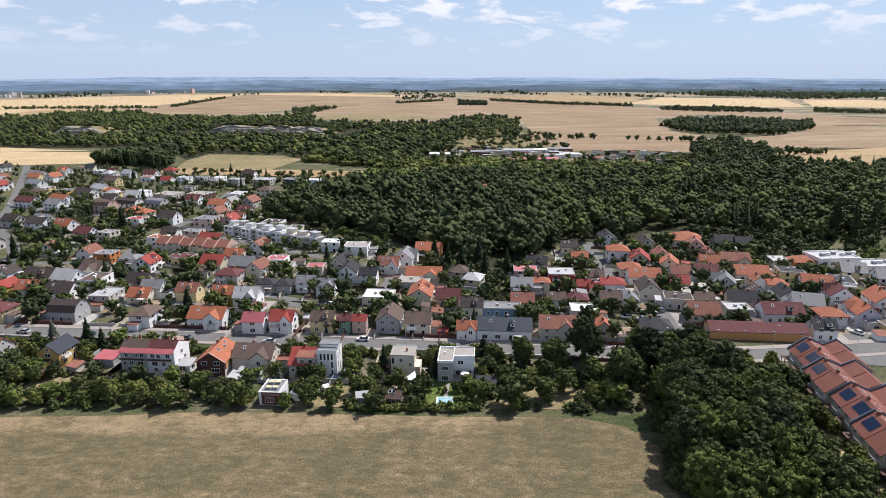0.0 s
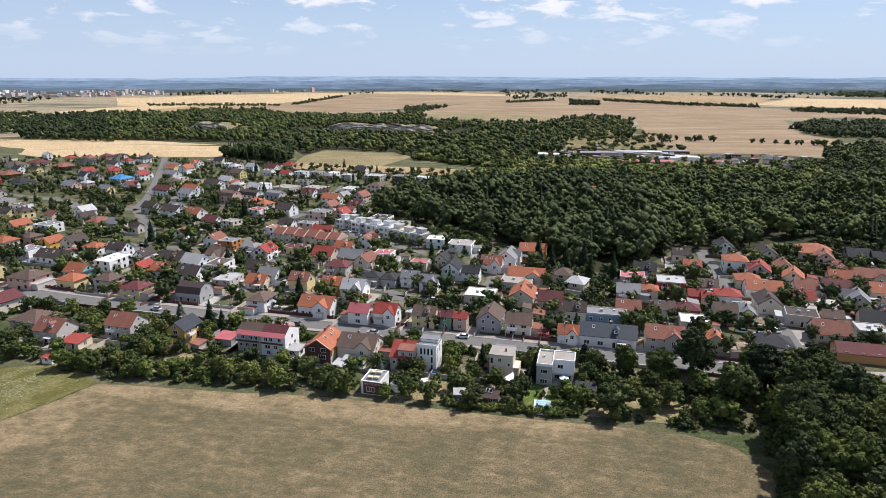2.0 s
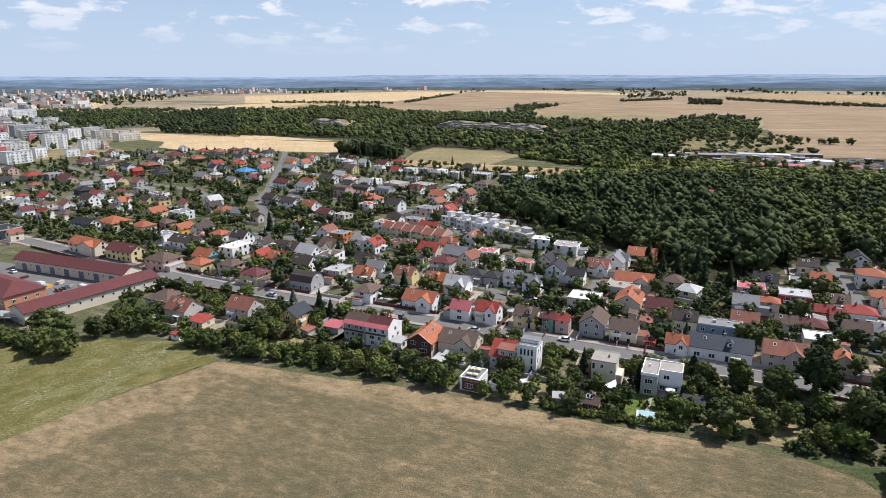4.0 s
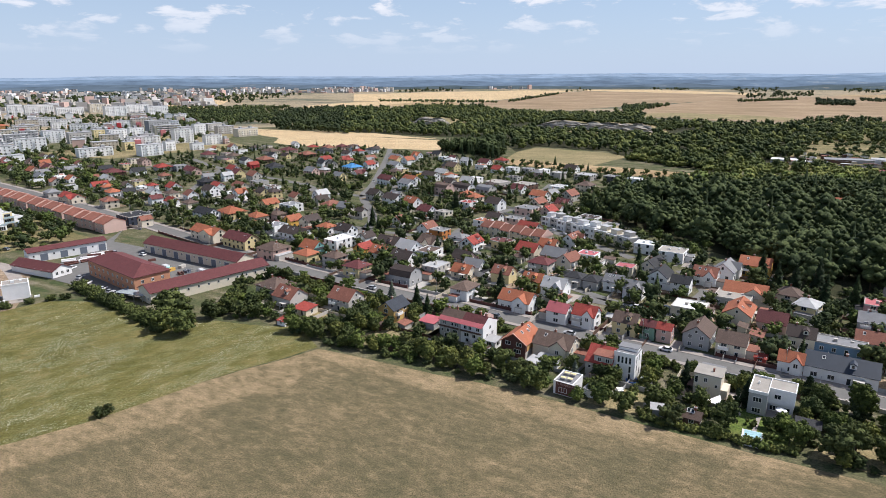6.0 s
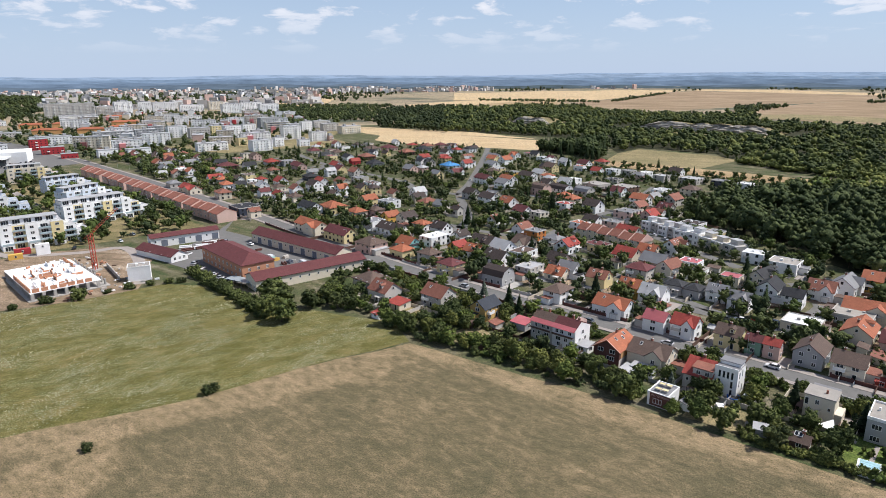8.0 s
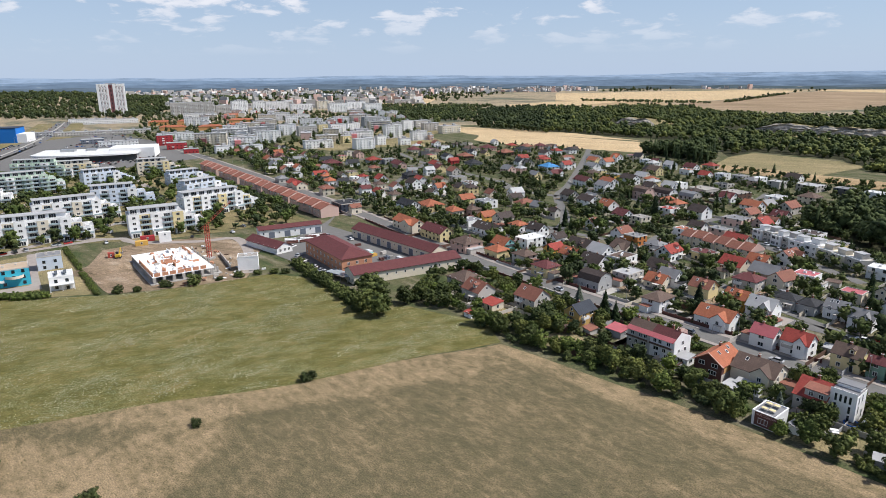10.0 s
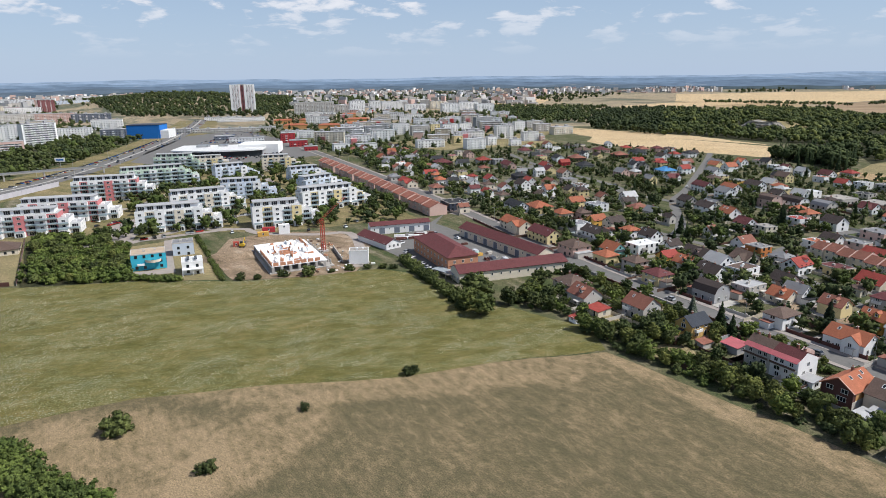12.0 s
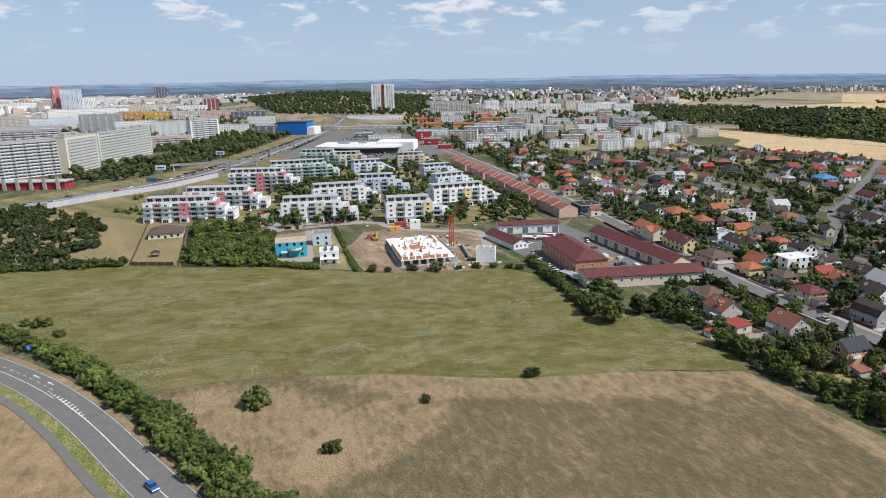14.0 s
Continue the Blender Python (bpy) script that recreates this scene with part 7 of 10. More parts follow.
infill([(-762, 338), (-690, 394), (-600, 384), (-500, 342), (-452, 300), (-492, 280), (-560, 296), (-629, 318)], 26, 9)
infill([(88, 222), (150, 222), (200, 232), (240, 262), (200, 262), (160, 275), (90, 290)], 22, 8)

# more low white blocks of the estate, on free plots between the others
er = random.Random(17)
ESTATE = [(-845, 348), (-729, 384), (-640, 450), (-690, 560), (-850, 720), (-1000, 860), (-1185, 980), (-1500, 850), (-1500, 640), (-1100, 450)]
estate, tries = 0, 0
while estate < 46 and tries < 3000:
    tries += 1
    x, y = er.uniform(-1500, -640), er.uniform(300, 900)
    w = er.uniform(22, 46)
    if not inside(x, y, ESTATE) or any((x - q[0]) ** 2 + (y - q[1]) ** 2 < (q[2] + w * 0.4) ** 2 for q in TAKEN):
        continue
    blk = far_block(x, y, er.choice((58, 64, 148, 70)), w, er.uniform(11, 14), er.choice((9, 12, 12, 15)), er.choice(("white", "white", "white", "cream", "rose", "oat")), er.random() < 0.12)
    if estate % 2:
        put("bay", Solid().box(-w * 0.3, -9.2, -0.2, -w * 0.3 + 7, -4.2, 9).mesh("bay", WALL[er.choice(("coral", "redwall", "maroon", "coral"))]), blk, None, "red rendered stair tower")
    estate += 1


# ---- plots: paving, fences and sheds round the houses ----
pr = random.Random(61)
paving, fences = Solid(), Solid()
shed_count = 0
for x, y, turn, w, d in HOMES:
    if math.hypot(x, y) > 520 or y < 166:
        continue
    m = pose(x, y, 0, 0, 0, turn)
    q = pr.choice((-1, 1))
    u0 = q * (w / 2 + 0.3)
    paving.box(min(u0, u0 + q * 4.5), -d / 2 - pr.uniform(1, 5), 0.03, max(u0, u0 + q * 4.5), d / 2, 0.07, pr.randrange(3), m)
    if pr.random() < 0.6:
        v0 = pr.choice((-1, 1)) * (d / 2 + 2.5)
        paving.box(-w * 0.4, v0 - 2.2, 0.035, w * 0.4, v0 + 2.2, 0.075, pr.randrange(3), m)
    a, b, k = w / 2 + pr.uniform(3.2, 5), d / 2 + pr.uniform(4, 7), pr.randrange(4)
    for x0, y0, x1, y1 in ((-a, -b, a, -b + 0.12), (-a, b, a, b + 0.12), (-a, -b, -a + 0.12, b), (a, -b, a + 0.12, b)):
        if pr.random() < 0.6 and clear_of_roads(*(m @ Vector(((x0 + x1) / 2, (y0 + y1) / 2, 0))).xy, 1.5):
            fences.box(x0, y0, 0, x1, y1, pr.uniform(1.0, 1.6), k, m)
    if math.hypot(x, y) < 420 and pr.random() < 0.42 and shed_count < 55:
        p = m @ Vector((pr.choice((-1, 1)) * (w / 2 + 3.5), pr.choice((-1, 1)) * (d / 2 + 3.5), 0))
        if clear_of_roads(p.x, p.y, 3) and all(math.hypot(p.x - t[0], p.y - t[1]) > t[2] + 0.5 for t in TAKEN if t[2] > 3.2):
            roof, wall = pr.choice(("rust", "umber", "grey", "lgrey", "red", "dgrey")), pr.choice(("umber", "greige", "white", "cream", "brick"))
            tagged(house(p.x, p.y, turn + pr.choice((0, 90)), pr.uniform(3.2, 6), pr.uniform(2.6, 4), 2.4, "lean", roof, wall, 0, "garden_shed"), f"small {PLAIN.get(wall, wall)} garden shed with a {COLOURS[roof]} roof", "shed")
            shed_count += 1
tagged(new("yard_paving", paving.mesh("yard_paving", [PAVING, CONCRETE, DIRT])), "paved and gravelled yards beside the houses", "paving", "", "stuff")
tagged(new("garden_fences", fences.mesh("garden_fences", [WALL["greige"], WALL["umber"], WALL["oat"], WALL["grey"]])), "low walls and fences between the gardens", "fence", "", "stuff")
sheet("road", [(124, 180), (131, 195), (149, 200), (178, 204), (176, 182), (140, 176)], 0.1, ASPHALT, "grey paved square by the main road")


# ---- trees and shrubs ----
PHI = (1 + 5 ** 0.5) / 2
ICO = np.array([(-1, PHI, 0), (1, PHI, 0), (-1, -PHI, 0), (1, -PHI, 0), (0, -1, PHI), (0, 1, PHI), (0, -1, -PHI), (0, 1, -PHI), (PHI, 0, -1), (PHI, 0, 1), (-PHI, 0, -1), (-PHI, 0, 1)]) / math.hypot(1, PHI)
ICO_TRI = np.array([(0, 11, 5), (0, 5, 1), (0, 1, 7), (0, 7, 10), (0, 10, 11), (1, 5, 9), (5, 11, 4), (11, 10, 2), (10, 7, 6), (7, 1, 8), (3, 9, 4), (3, 4, 2), (3, 2, 6), (3, 6, 8), (3, 8, 9), (4, 9, 5), (2, 4, 11), (6, 2, 10), (8, 6, 7), (9, 8, 1)])
OCTA = np.array([(1, 0, 0), (-1, 0, 0), (0, 1, 0), (0, -1, 0), (0, 0, 1), (0, 0, -1)], float)
OCTA_TRI = np.array([(0, 2, 4), (2, 1, 4), (1, 3, 4), (3, 0, 4), (2, 0, 5), (1, 2, 5), (3, 1, 5), (0, 3, 5)])


def unit(v):
    return v / np.linalg.norm(v, axis=-1, keepdims=True)


def card_cloud(rng, lobes, tufts_, count, size, small=0.24):
    """A crown: main lobes, smaller leafy tufts bulging out of them, and single leaf sprays over the tufts."""
    V, Fc, o = [], [], 0
    for k, (c, r) in enumerate(lobes):
        pts, tris = (ICO, ICO_TRI) if k == 0 or tufts_ > 30 else (OCTA, OCTA_TRI)
        V.append(pts * np.array(r) * rng.uniform(0.7, 0.95, (len(pts), 1)) + np.array(c))
        Fc.append(tris + o)
        o += len(pts)
    area = np.array([r[0] * r[2] for _, r in lobes])
    seats, tries = [], 0
    while len(seats) < tufts_ and tries < tufts_ * 12:
        tries += 1
        k = rng.choice(len(lobes), p=area / area.sum())
        c, r = (np.array(q, float) for q in lobes[k])
        n = rng.normal(size=3)
        n[2] += 0.35
        n = unit(n)
        p = c + n * r * rng.uniform(0.8, 1.0)
        if any(j != k and np.sum(((p - np.array(c2)) / np.array(r2)) ** 2) < 0.62 for j, (c2, r2) in enumerate(lobes)):
            continue
        rs = small * lobes[0][1][0] * rng.uniform(0.7, 1.35)
        if any(np.linalg.norm(p - q) < 0.75 * (rs + rq) for q, _, rq in seats):
            continue
        seats.append((p, n, rs))
        V.append(OCTA * rs * rng.uniform(0.8, 1.15, (6, 1)) * np.array((1.15, 1.15, 0.85)) + p)
        Fc.append(OCTA_TRI + o)
        o += 6
    if not seats:
        seats = [(np.array(c), np.array((0, 0, 1.0)), r[0]) for c, r in lobes]
    P, N, R = (np.array(q) for q in zip(*seats))
    k = rng.choice(len(seats), count, p=R ** 2 / np.sum(R ** 2))
    d = unit(rng.normal(size=(count, 3)) * 0.8 + N[k] * 0.7 + np.array((0, 0, 0.35)))
    p = P[k] + d * R[k, None] * rng.uniform(0.85, 1.25, (count, 1)) * np.array((1.15, 1.15, 0.85))
    nn = unit(d + rng.normal(size=(count, 3)) * 0.3)
    u = unit(np.cross(nn, rng.normal(size=(count, 3))))
    v = np.cross(nn, u)
    s = size * rng.uniform(0.6, 1.35, (count, 1))
    cards = np.stack([p + u * s * 1.2, p + v * s * 1.1 + nn * s * 0.3, p - u * s * 0.9 - v * s * 0.9 - nn * s * 0.2], 1).reshape(-1, 3)
    V.append(cards)
    Fc.append(np.arange(count * 3).reshape(-1, 3) + o)
    V, Fc = np.concatenate(V), np.concatenate(Fc)
    return V, Fc, [0] * len(Fc)


def broad(seed, h, r, count, size, tufts_=22, mains=6, small=0.3):
    """A broad-leaved crown of height h and radius r, its foot at 0."""
    rng = np.random.default_rng(seed)
    lobes = [((0, 0, h * 0.54), (r * 0.7, r * 0.7, h * 0.4))]
    for k in range(mains):
        a, q = rng.uniform(0, 6.28), rng.uniform(0.42, 0.72)
        z = rng.uniform(0.26, 0.8)
        s = rng.uniform(0.32, 0.5)
        lobes.append(((math.cos(a) * r * q, math.sin(a) * r * q, h * z), (r * s, r * s, h * s * 0.42)))
    return card_cloud(rng, lobes, tufts_, count, size, small)


def narrow(seed, h, r, count, size):
    rng = np.random.default_rng(seed)
    lobes = [((rng.normal() * r * 0.12, rng.normal() * r * 0.12, h * (0.16 + 0.155 * k)), (r * (1 - abs(k - 2) * 0.16), r * (1 - abs(k - 2) * 0.16), h * 0.16)) for k in range(6)]
    return card_cloud(rng, lobes, 26, count, size, 0.4)


def bushy(seed, h, r, count, size, tufts_=14):
    rng = np.random.default_rng(seed)
    lobes = [((rng.normal() * r * 0.4, rng.normal() * r * 0.4, h * rng.uniform(0.35, 0.55)), (r * rng.uniform(0.55, 0.75), r * rng.uniform(0.55, 0.75), h * rng.uniform(0.4, 0.5))) for k in range(4)]
    return card_cloud(rng, lobes, tufts_, count, size, 0.4)


def spruce(seed, h, r, whorls, blades):
    """A conifer: whorls of drooping branches on a cone."""
    rng = np.random.default_rng(seed)
    V, Fc, M = [], [], []
    n = 7
    for a in range(n):
        V.append((math.cos(a * 6.283 / n) * r * 0.55, math.sin(a * 6.283 / n) * r * 0.55, h * 0.1))
    V.append((0, 0, h * 0.96))
    Fc += [(a, (a + 1) % n, n) for a in range(n)]
    for k in range(whorls):
        z = h * (0.06 + 0.9 * k / whorls)
        rr = r * (1 - 0.93 * k / whorls) * rng.uniform(0.85, 1.12)
        for j in range(blades):
            a = rng.uniform(0, 6.283)
            q = rr * rng.uniform(0.75, 1.15)
            wd = 0.36 * q + 0.12
            d, s = np.array((math.cos(a), math.sin(a), 0)), np.array((-math.sin(a), math.cos(a), 0))
            top, tip = np.array((0, 0, z + q * 0.35)), d * q + np.array((0, 0, z - q * 0.18))
            mid = d * q * 0.6 + np.array((0, 0, z + q * 0.12))
            o = len(V)
            V += [top, mid + s * wd, tip, mid - s * wd]
            Fc += [(o, o + 1, o + 2), (o, o + 2, o + 3)]
    return np.array([tuple(v) for v in V]), np.array(Fc), [0] * len(Fc)


def trunk(h, r):
    s = Solid()
    s.tube((0, 0, -0.3), (0, 0, h * 0.45), r, 7, 0, r * 0.65)
    for k in range(4):
        a = k * 1.7
        s.tube((0, 0, h * (0.28 + 0.04 * k)), (math.cos(a) * h * 0.2, math.sin(a) * h * 0.2, h * (0.55 + 0.04 * k)), r * 0.5, 5, 0, r * 0.15)
    return s.mesh("trunk", BARK)


def crown_mesh(parts, mat):
    v, f, _ = parts
    return mesh_of("crown", v, f, mat, smooth=True)


class Kind:
    """One sort of tree: some variants of crown over a trunk, planted as copies."""

    def __init__(self, name, label, category, crowns, mat, h, r, size):
        self.name, self.label, self.category, self.size = name, label, category, size
        self.crowns = [crown_mesh(c, mat) for c in crowns]
        self.trunk = trunk(h, r) if r else None

    def plant(self, x, y, k, rng, flat=1.0, z=0.0):
        m = Matrix.LocRotScale((x, y, z), Euler((0, 0, rng.uniform(0, 6.28))), (k * rng.uniform(0.9, 1.1), k * rng.uniform(0.9, 1.1), k * flat))
        me = rng.choice(self.crowns)
        if not self.trunk:
            ob = new(self.name, me)
            ob.matrix_basis = m
            return tagged(ob, self.label, self.category)
        ob = new(self.name, self.trunk)
        ob.matrix_basis = m
        tagged(ob, self.label, self.category)
        c = new("crown", me)
        c.parent = ob
        return ob


BIG = Kind("tree", "tall broad-leaved tree with a dense green crown", "tree", [broad(20 + k, 17, 6.4, 2800, 0.36, 100, 9, 0.21) for k in range(4)], LEAF, 16, 0.35, 6)
BIG_DARK = Kind("tree", "tall dense tree with a very dark green crown", "tree", [broad(30 + k, 17, 6.2, 2800, 0.36, 100, 9, 0.21) for k in range(2)], LEAF_DARK, 16, 0.35, 6)
LIME = Kind("tree", "tall broad-leaved tree with a yellowish green crown", "tree", [broad(40 + k, 16, 6.0, 2800, 0.36, 100, 9, 0.21) for k in range(3)], LEAF_LIME, 16, 0.35, 6)
MID = Kind("tree", "leafy garden tree with a rounded green crown", "tree", [broad(60 + k, 7.5, 3.5, 950, 0.29, 40, 7, 0.27) for k in range(5)], LEAF, 8, 0.2, 3)
FRESH = Kind("tree", "bright green garden tree with a rounded crown", "tree", [broad(70 + k, 7, 3.3, 900, 0.29, 38, 7, 0.27) for k in range(3)], LEAF_HEDGE, 8, 0.2, 3)
PALE = Kind("tree", "light green garden tree with a loose crown", "tree", [broad(80 + k, 7, 3.0, 850, 0.28, 36, 7, 0.27) for k in range(3)], LEAF_PALE, 7, 0.17, 3)
GARDEN_TREE = Kind("tree", "leafy garden tree with a rounded green crown", "tree", [broad(100 + k, 7, 3.0, 320, 0.36, 32, 7, 0.28) for k in range(6)], LEAF, 7, 0.17, 3)
GARDEN_DARK = Kind("tree", "dark green garden tree with a dense crown", "tree", [broad(110 + k, 7, 2.9, 320, 0.36, 32, 7, 0.28) for k in range(4)], LEAF_DARK, 7, 0.17, 3)
SPRUCE = Kind("conifer", "dark green spruce with drooping branches", "tree", [spruce(120 + k, 11, 2.7, 20, 13) for k in range(3)], NEEDLE, 11, 0.17, 2)
BLUE = Kind("conifer", "silvery blue spruce in a garden", "tree", [spruce(130 + k, 7, 2.0, 18, 13) for k in range(2)], NEEDLE_BLUE, 7, 0.13, 2)
CYPRESS = Kind("conifer", "narrow columnar dark green garden conifer", "tree", [narrow(140 + k, 8, 1.25, 520, 0.3) for k in range(2)], NEEDLE, 8, 0.13, 1.2)
POPLAR = Kind("tree", "tall narrow dark green poplar tree", "tree", [narrow(150 + k, 22, 2.4, 900, 0.55) for k in range(2)], LEAF_DARK, 22, 0.3, 2)
SHRUB = Kind("shrub", "dense green garden shrub", "shrub", [bushy(160 + k, 2.2, 1.7, 240, 0.26) for k in range(4)], LEAF, 0, 0, 1.6)
HEDGE = Kind("shrub", "thick bright green roadside bush", "shrub", [bushy(180 + k, 3.0, 2.3, 430, 0.24, 24) for k in range(4)], LEAF_HEDGE, 0, 0, 2.2)
SHRUB_NEAR = Kind("shrub", "thick green bush standing in the open", "shrub", [bushy(170 + k, 3.0, 2.3, 430, 0.24, 24) for k in range(4)], LEAF, 0, 0, 2.2)

grove = random.Random(5)


ROADS = [(smooth_line(p, 5.0), w) for p, w in ((MAIN, 6.8), *((p, w + 1.2) for p, w in LANES), ([(-325, 232), (-380, 228), (-470, 244), (-620, 266)], 4.5), ([(-352, 110), (-372, 100), (-374, 20)], 5), (HIGHWAY, 17), (CURVE, 7))]


def free(x, y, r, slack=0.75):
    for hx, hy, hr in TAKEN:
        if (x - hx) ** 2 + (y - hy) ** 2 < (hr + r * slack) ** 2:
            return False
    for line, w in ROADS:
        for p in line:
            if (x - p.x) ** 2 + (y - p.y) ** 2 < (w + r * 0.4) ** 2:
                return False
    return True


def scatter(poly, n, kinds, lo, hi, gap=0.8, slack=0.75, keep=True):
    """Plants up to n of the kinds, with weights, inside a plan outline and clear of houses and roads."""
    xs, ys = [p[0] for p in poly], [p[1] for p in poly]
    done, tries = 0, 0
    pool = [k for k, _ in kinds]
    wts = [w for _, w in kinds]
    while done < n and tries < n * 14:
        tries += 1
        x, y = grove.uniform(min(xs), max(xs)), grove.uniform(min(ys), max(ys))
        if not inside(x, y, poly):
            continue
        kind = grove.choices(pool, wts)[0]
        k = grove.uniform(lo, hi)
        r = kind.size * k
        if not free(x, y, r, slack):
            continue
        kind.plant(x, y, k, grove)
        if keep:
            TAKEN.append((x, y, r * gap * 0.5))
        done += 1


def wood(name, poly, spacing, variants, mats, lo, hi, label, seed, gaps=0.0):
    """A stretch of woodland as one object: many whole crowns, none of them alike in turn or size."""
    rng = np.random.default_rng(seed)
    xs, ys = [p[0] for p in poly], [p[1] for p in poly]
    spots = []
    gx = np.arange(min(xs), max(xs), spacing)
    gy = np.arange(min(ys), max(ys), spacing)
    for x in gx:
        for y in gy:
            px, py = x + rng.uniform(-0.5, 0.5) * spacing, y + rng.uniform(-0.5, 0.5) * spacing
            if inside(px, py, poly) and noise.noise((px * 0.02, py * 0.02, seed)) > gaps - 0.6:
                if all((px - hx) ** 2 + (py - hy) ** 2 > (hr + 2.5) ** 2 for hx, hy, hr in TAKEN):
                    spots.append((px, py))
    crowns(name, [(px, py, rng.uniform(lo, hi), max(0.0, land(px, py))) for px, py in spots], variants, mats, label, rng)


def crowns(name, spots, variants, mats, label, rng):
    """Joins many whole trees, at spots of x, y and scale, into one object."""
    V, Fc, M = [], [], []
    o = 0
    for px, py, k, *up in spots:
        j = rng.integers(len(variants))
        v, f, bark = variants[j]
        a = rng.uniform(0, 6.28)
        ca, sa = math.cos(a) * k, math.sin(a) * k
        q = np.empty_like(v)
        q[:, 0], q[:, 1], q[:, 2] = v[:, 0] * ca - v[:, 1] * sa + px, v[:, 0] * sa + v[:, 1] * ca + py, v[:, 2] * k * rng.uniform(0.85, 1.2) + (up[0] if up else 0.0)
        V.append(q)
        Fc.append(f + o)
        M.append(np.where(np.array(bark) > 0, len(mats), j % len(mats)).astype(np.int32))
        o += len(v)
    if not V:
        return
    V, Fc, M = np.concatenate(V).astype(np.float32), np.concatenate(Fc).astype(np.int32), np.concatenate(M)
    me = bpy.data.meshes.new(name)
    me.vertices.add(len(V))
    me.vertices.foreach_set("co", V.ravel())
    me.loops.add(Fc.size)
    me.loops.foreach_set("vertex_index", Fc.ravel())
    me.polygons.add(len(Fc))
    me.polygons.foreach_set("loop_start", np.arange(0, Fc.size, 3, dtype=np.int32))
    for m in (*mats, BARK):
        me.materials.append(m)
    me.polygons.foreach_set("material_index", M)
    me.polygons.foreach_set("use_smooth", np.ones(len(Fc), bool))
    me.update(calc_edges=True)
    me.validate()
    tagged(new(name, me), label, "trees", "", "stuff")


def stemmed(parts, h, r):
    """Adds a plain tapered stem to a crown."""
    v, f, m = parts
    n = len(v)
    ring = [(math.cos(a) * q, math.sin(a) * q, z) for z, q in ((-0.3, r), (h, r * 0.6)) for a in (0, 2.1, 4.2)]
    t = [(0, 1, 4), (0, 4, 3), (1, 2, 5), (1, 5, 4), (2, 0, 3), (2, 3, 5)]
    return np.concatenate([v, np.array(ring)]), np.concatenate([f, np.array(t) + n]), list(m) + [1] * 6


def filled(poly, n, lo, hi, r, slack, seed):
    """Free spots for up to n trees of radius r inside a plan outline."""
    rng = random.Random(seed)
    xs, ys = [p[0] for p in poly], [p[1] for p in poly]
    out, tries = [], 0
    while len(out) < n and tries < n * 9:
        tries += 1
        x, y, k = rng.uniform(min(xs), max(xs)), rng.uniform(min(ys), max(ys)), rng.uniform(lo, hi)
        if inside(x, y, poly) and free(x, y, r * k, slack):
            out.append((x, y, k))
            TAKEN.append((x, y, r * k * 0.35))
    return out


WOODSET = [stemmed(broad(200 + k, 13, 6.0, 40, 0.7, 13, 5, 0.4), 6, 0.3) for k in range(4)] + [stemmed(broad(210, 16, 6.8, 44, 0.75, 14, 5, 0.4), 7, 0.3), stemmed(broad(214, 11, 5.4, 40, 0.7, 12, 5, 0.4), 5, 0.3)]
YARDSET = [stemmed(broad(260 + k, 6.5, 3.1, 44, 0.46, 8, 3, 0.42), 3, 0.16) for k in range(5)] + [stemmed(broad(270, 8.5, 3.6, 48, 0.5, 9, 3, 0.42), 4, 0.18)]
NEARSET = [stemmed(broad(300 + k, 6.5, 3.2, 420, 0.3, 30, 6, 0.3), 3, 0.16) for k in range(5)]
NEARBUSH = [bushy(310 + k, 2.4, 1.9, 130, 0.28, 11) for k in range(4)]
YARDPINE = [stemmed(spruce(280 + k, 9, 2.2, 11, 9), 3, 0.14) for k in range(2)]
YARDBUSH = [bushy(290 + k, 2.0, 1.6, 26, 0.45, 5) for k in range(4)]
PINESET = [spruce(220 + k, 17, 3.6, 9, 8) for k in range(2)]
FARSET = [broad(230 + k, 12, 6.4, 10, 1.2, 5, 2, 0.5) for k in range(4)]
SCRUBSET = [bushy(240 + k, 5, 4.2, 24, 0.65, 6) for k in range(4)]

# the big wood behind the suburb
# the old quarry and the yards stay clear of trees
TAKEN += [(x, y, 30) for x in range(-395, -150, 30) for y in (962, 1000, 1050)] + [(x, y, 26) for x in range(-610, -520, 26) for y in (962, 1000, 1050)]
TAKEN += [(x, y, 26) for x, y in ((0, 705), (42, 726), (76, 735), (104, 745), (139, 755), (140, 699), (95, 668), (159, 674))]
WOOD = [(-108, 388), (-60, 352), (-36, 336), (-12, 318), (5, 292), (24, 281), (40, 292), (52, 306), (62, 326), (98, 332), (118, 352), (150, 356), (200, 330), (262, 350), (400, 360), (520, 520), (500, 610), (300, 570), (130, 540), (20, 535), (-20, 515), (-60, 490), (-105, 450)]
sheet("ground", WOOD, 0.04, SHADE_FLOOR, "leaf-strewn floor of the wood, coloured dark for shade", 2)
WOOD_WEST = [(-108, 388), (-60, 352), (-36, 336), (-12, 318), (5, 292), (24, 281), (40, 292), (52, 306), (62, 326), (60, 538), (20, 535), (-20, 515), (-60, 490), (-105, 450)]
WOOD_EAST = [(62, 326), (98, 332), (118, 352), (150, 356), (200, 330), (262, 350), (400, 360), (520, 520), (500, 610), (300, 570), (130, 540), (60, 538)]
wood("woods", WOOD_WEST, 8.7, WOODSET + WOODSET + [PINESET[0]], [LEAF_DARK] * 12 + [NEEDLE], 0.8, 1.25, "dense dark green wood on the slope behind the houses", 1)
wood("woods", WOOD_EAST, 9.2, WOODSET + WOODSET + [PINESET[0]], [LEAF_DARK, LEAF, LEAF] * 4 + [NEEDLE], 0.7, 1.12, "mixed green wood on the slope behind the houses", 19, 0.02)
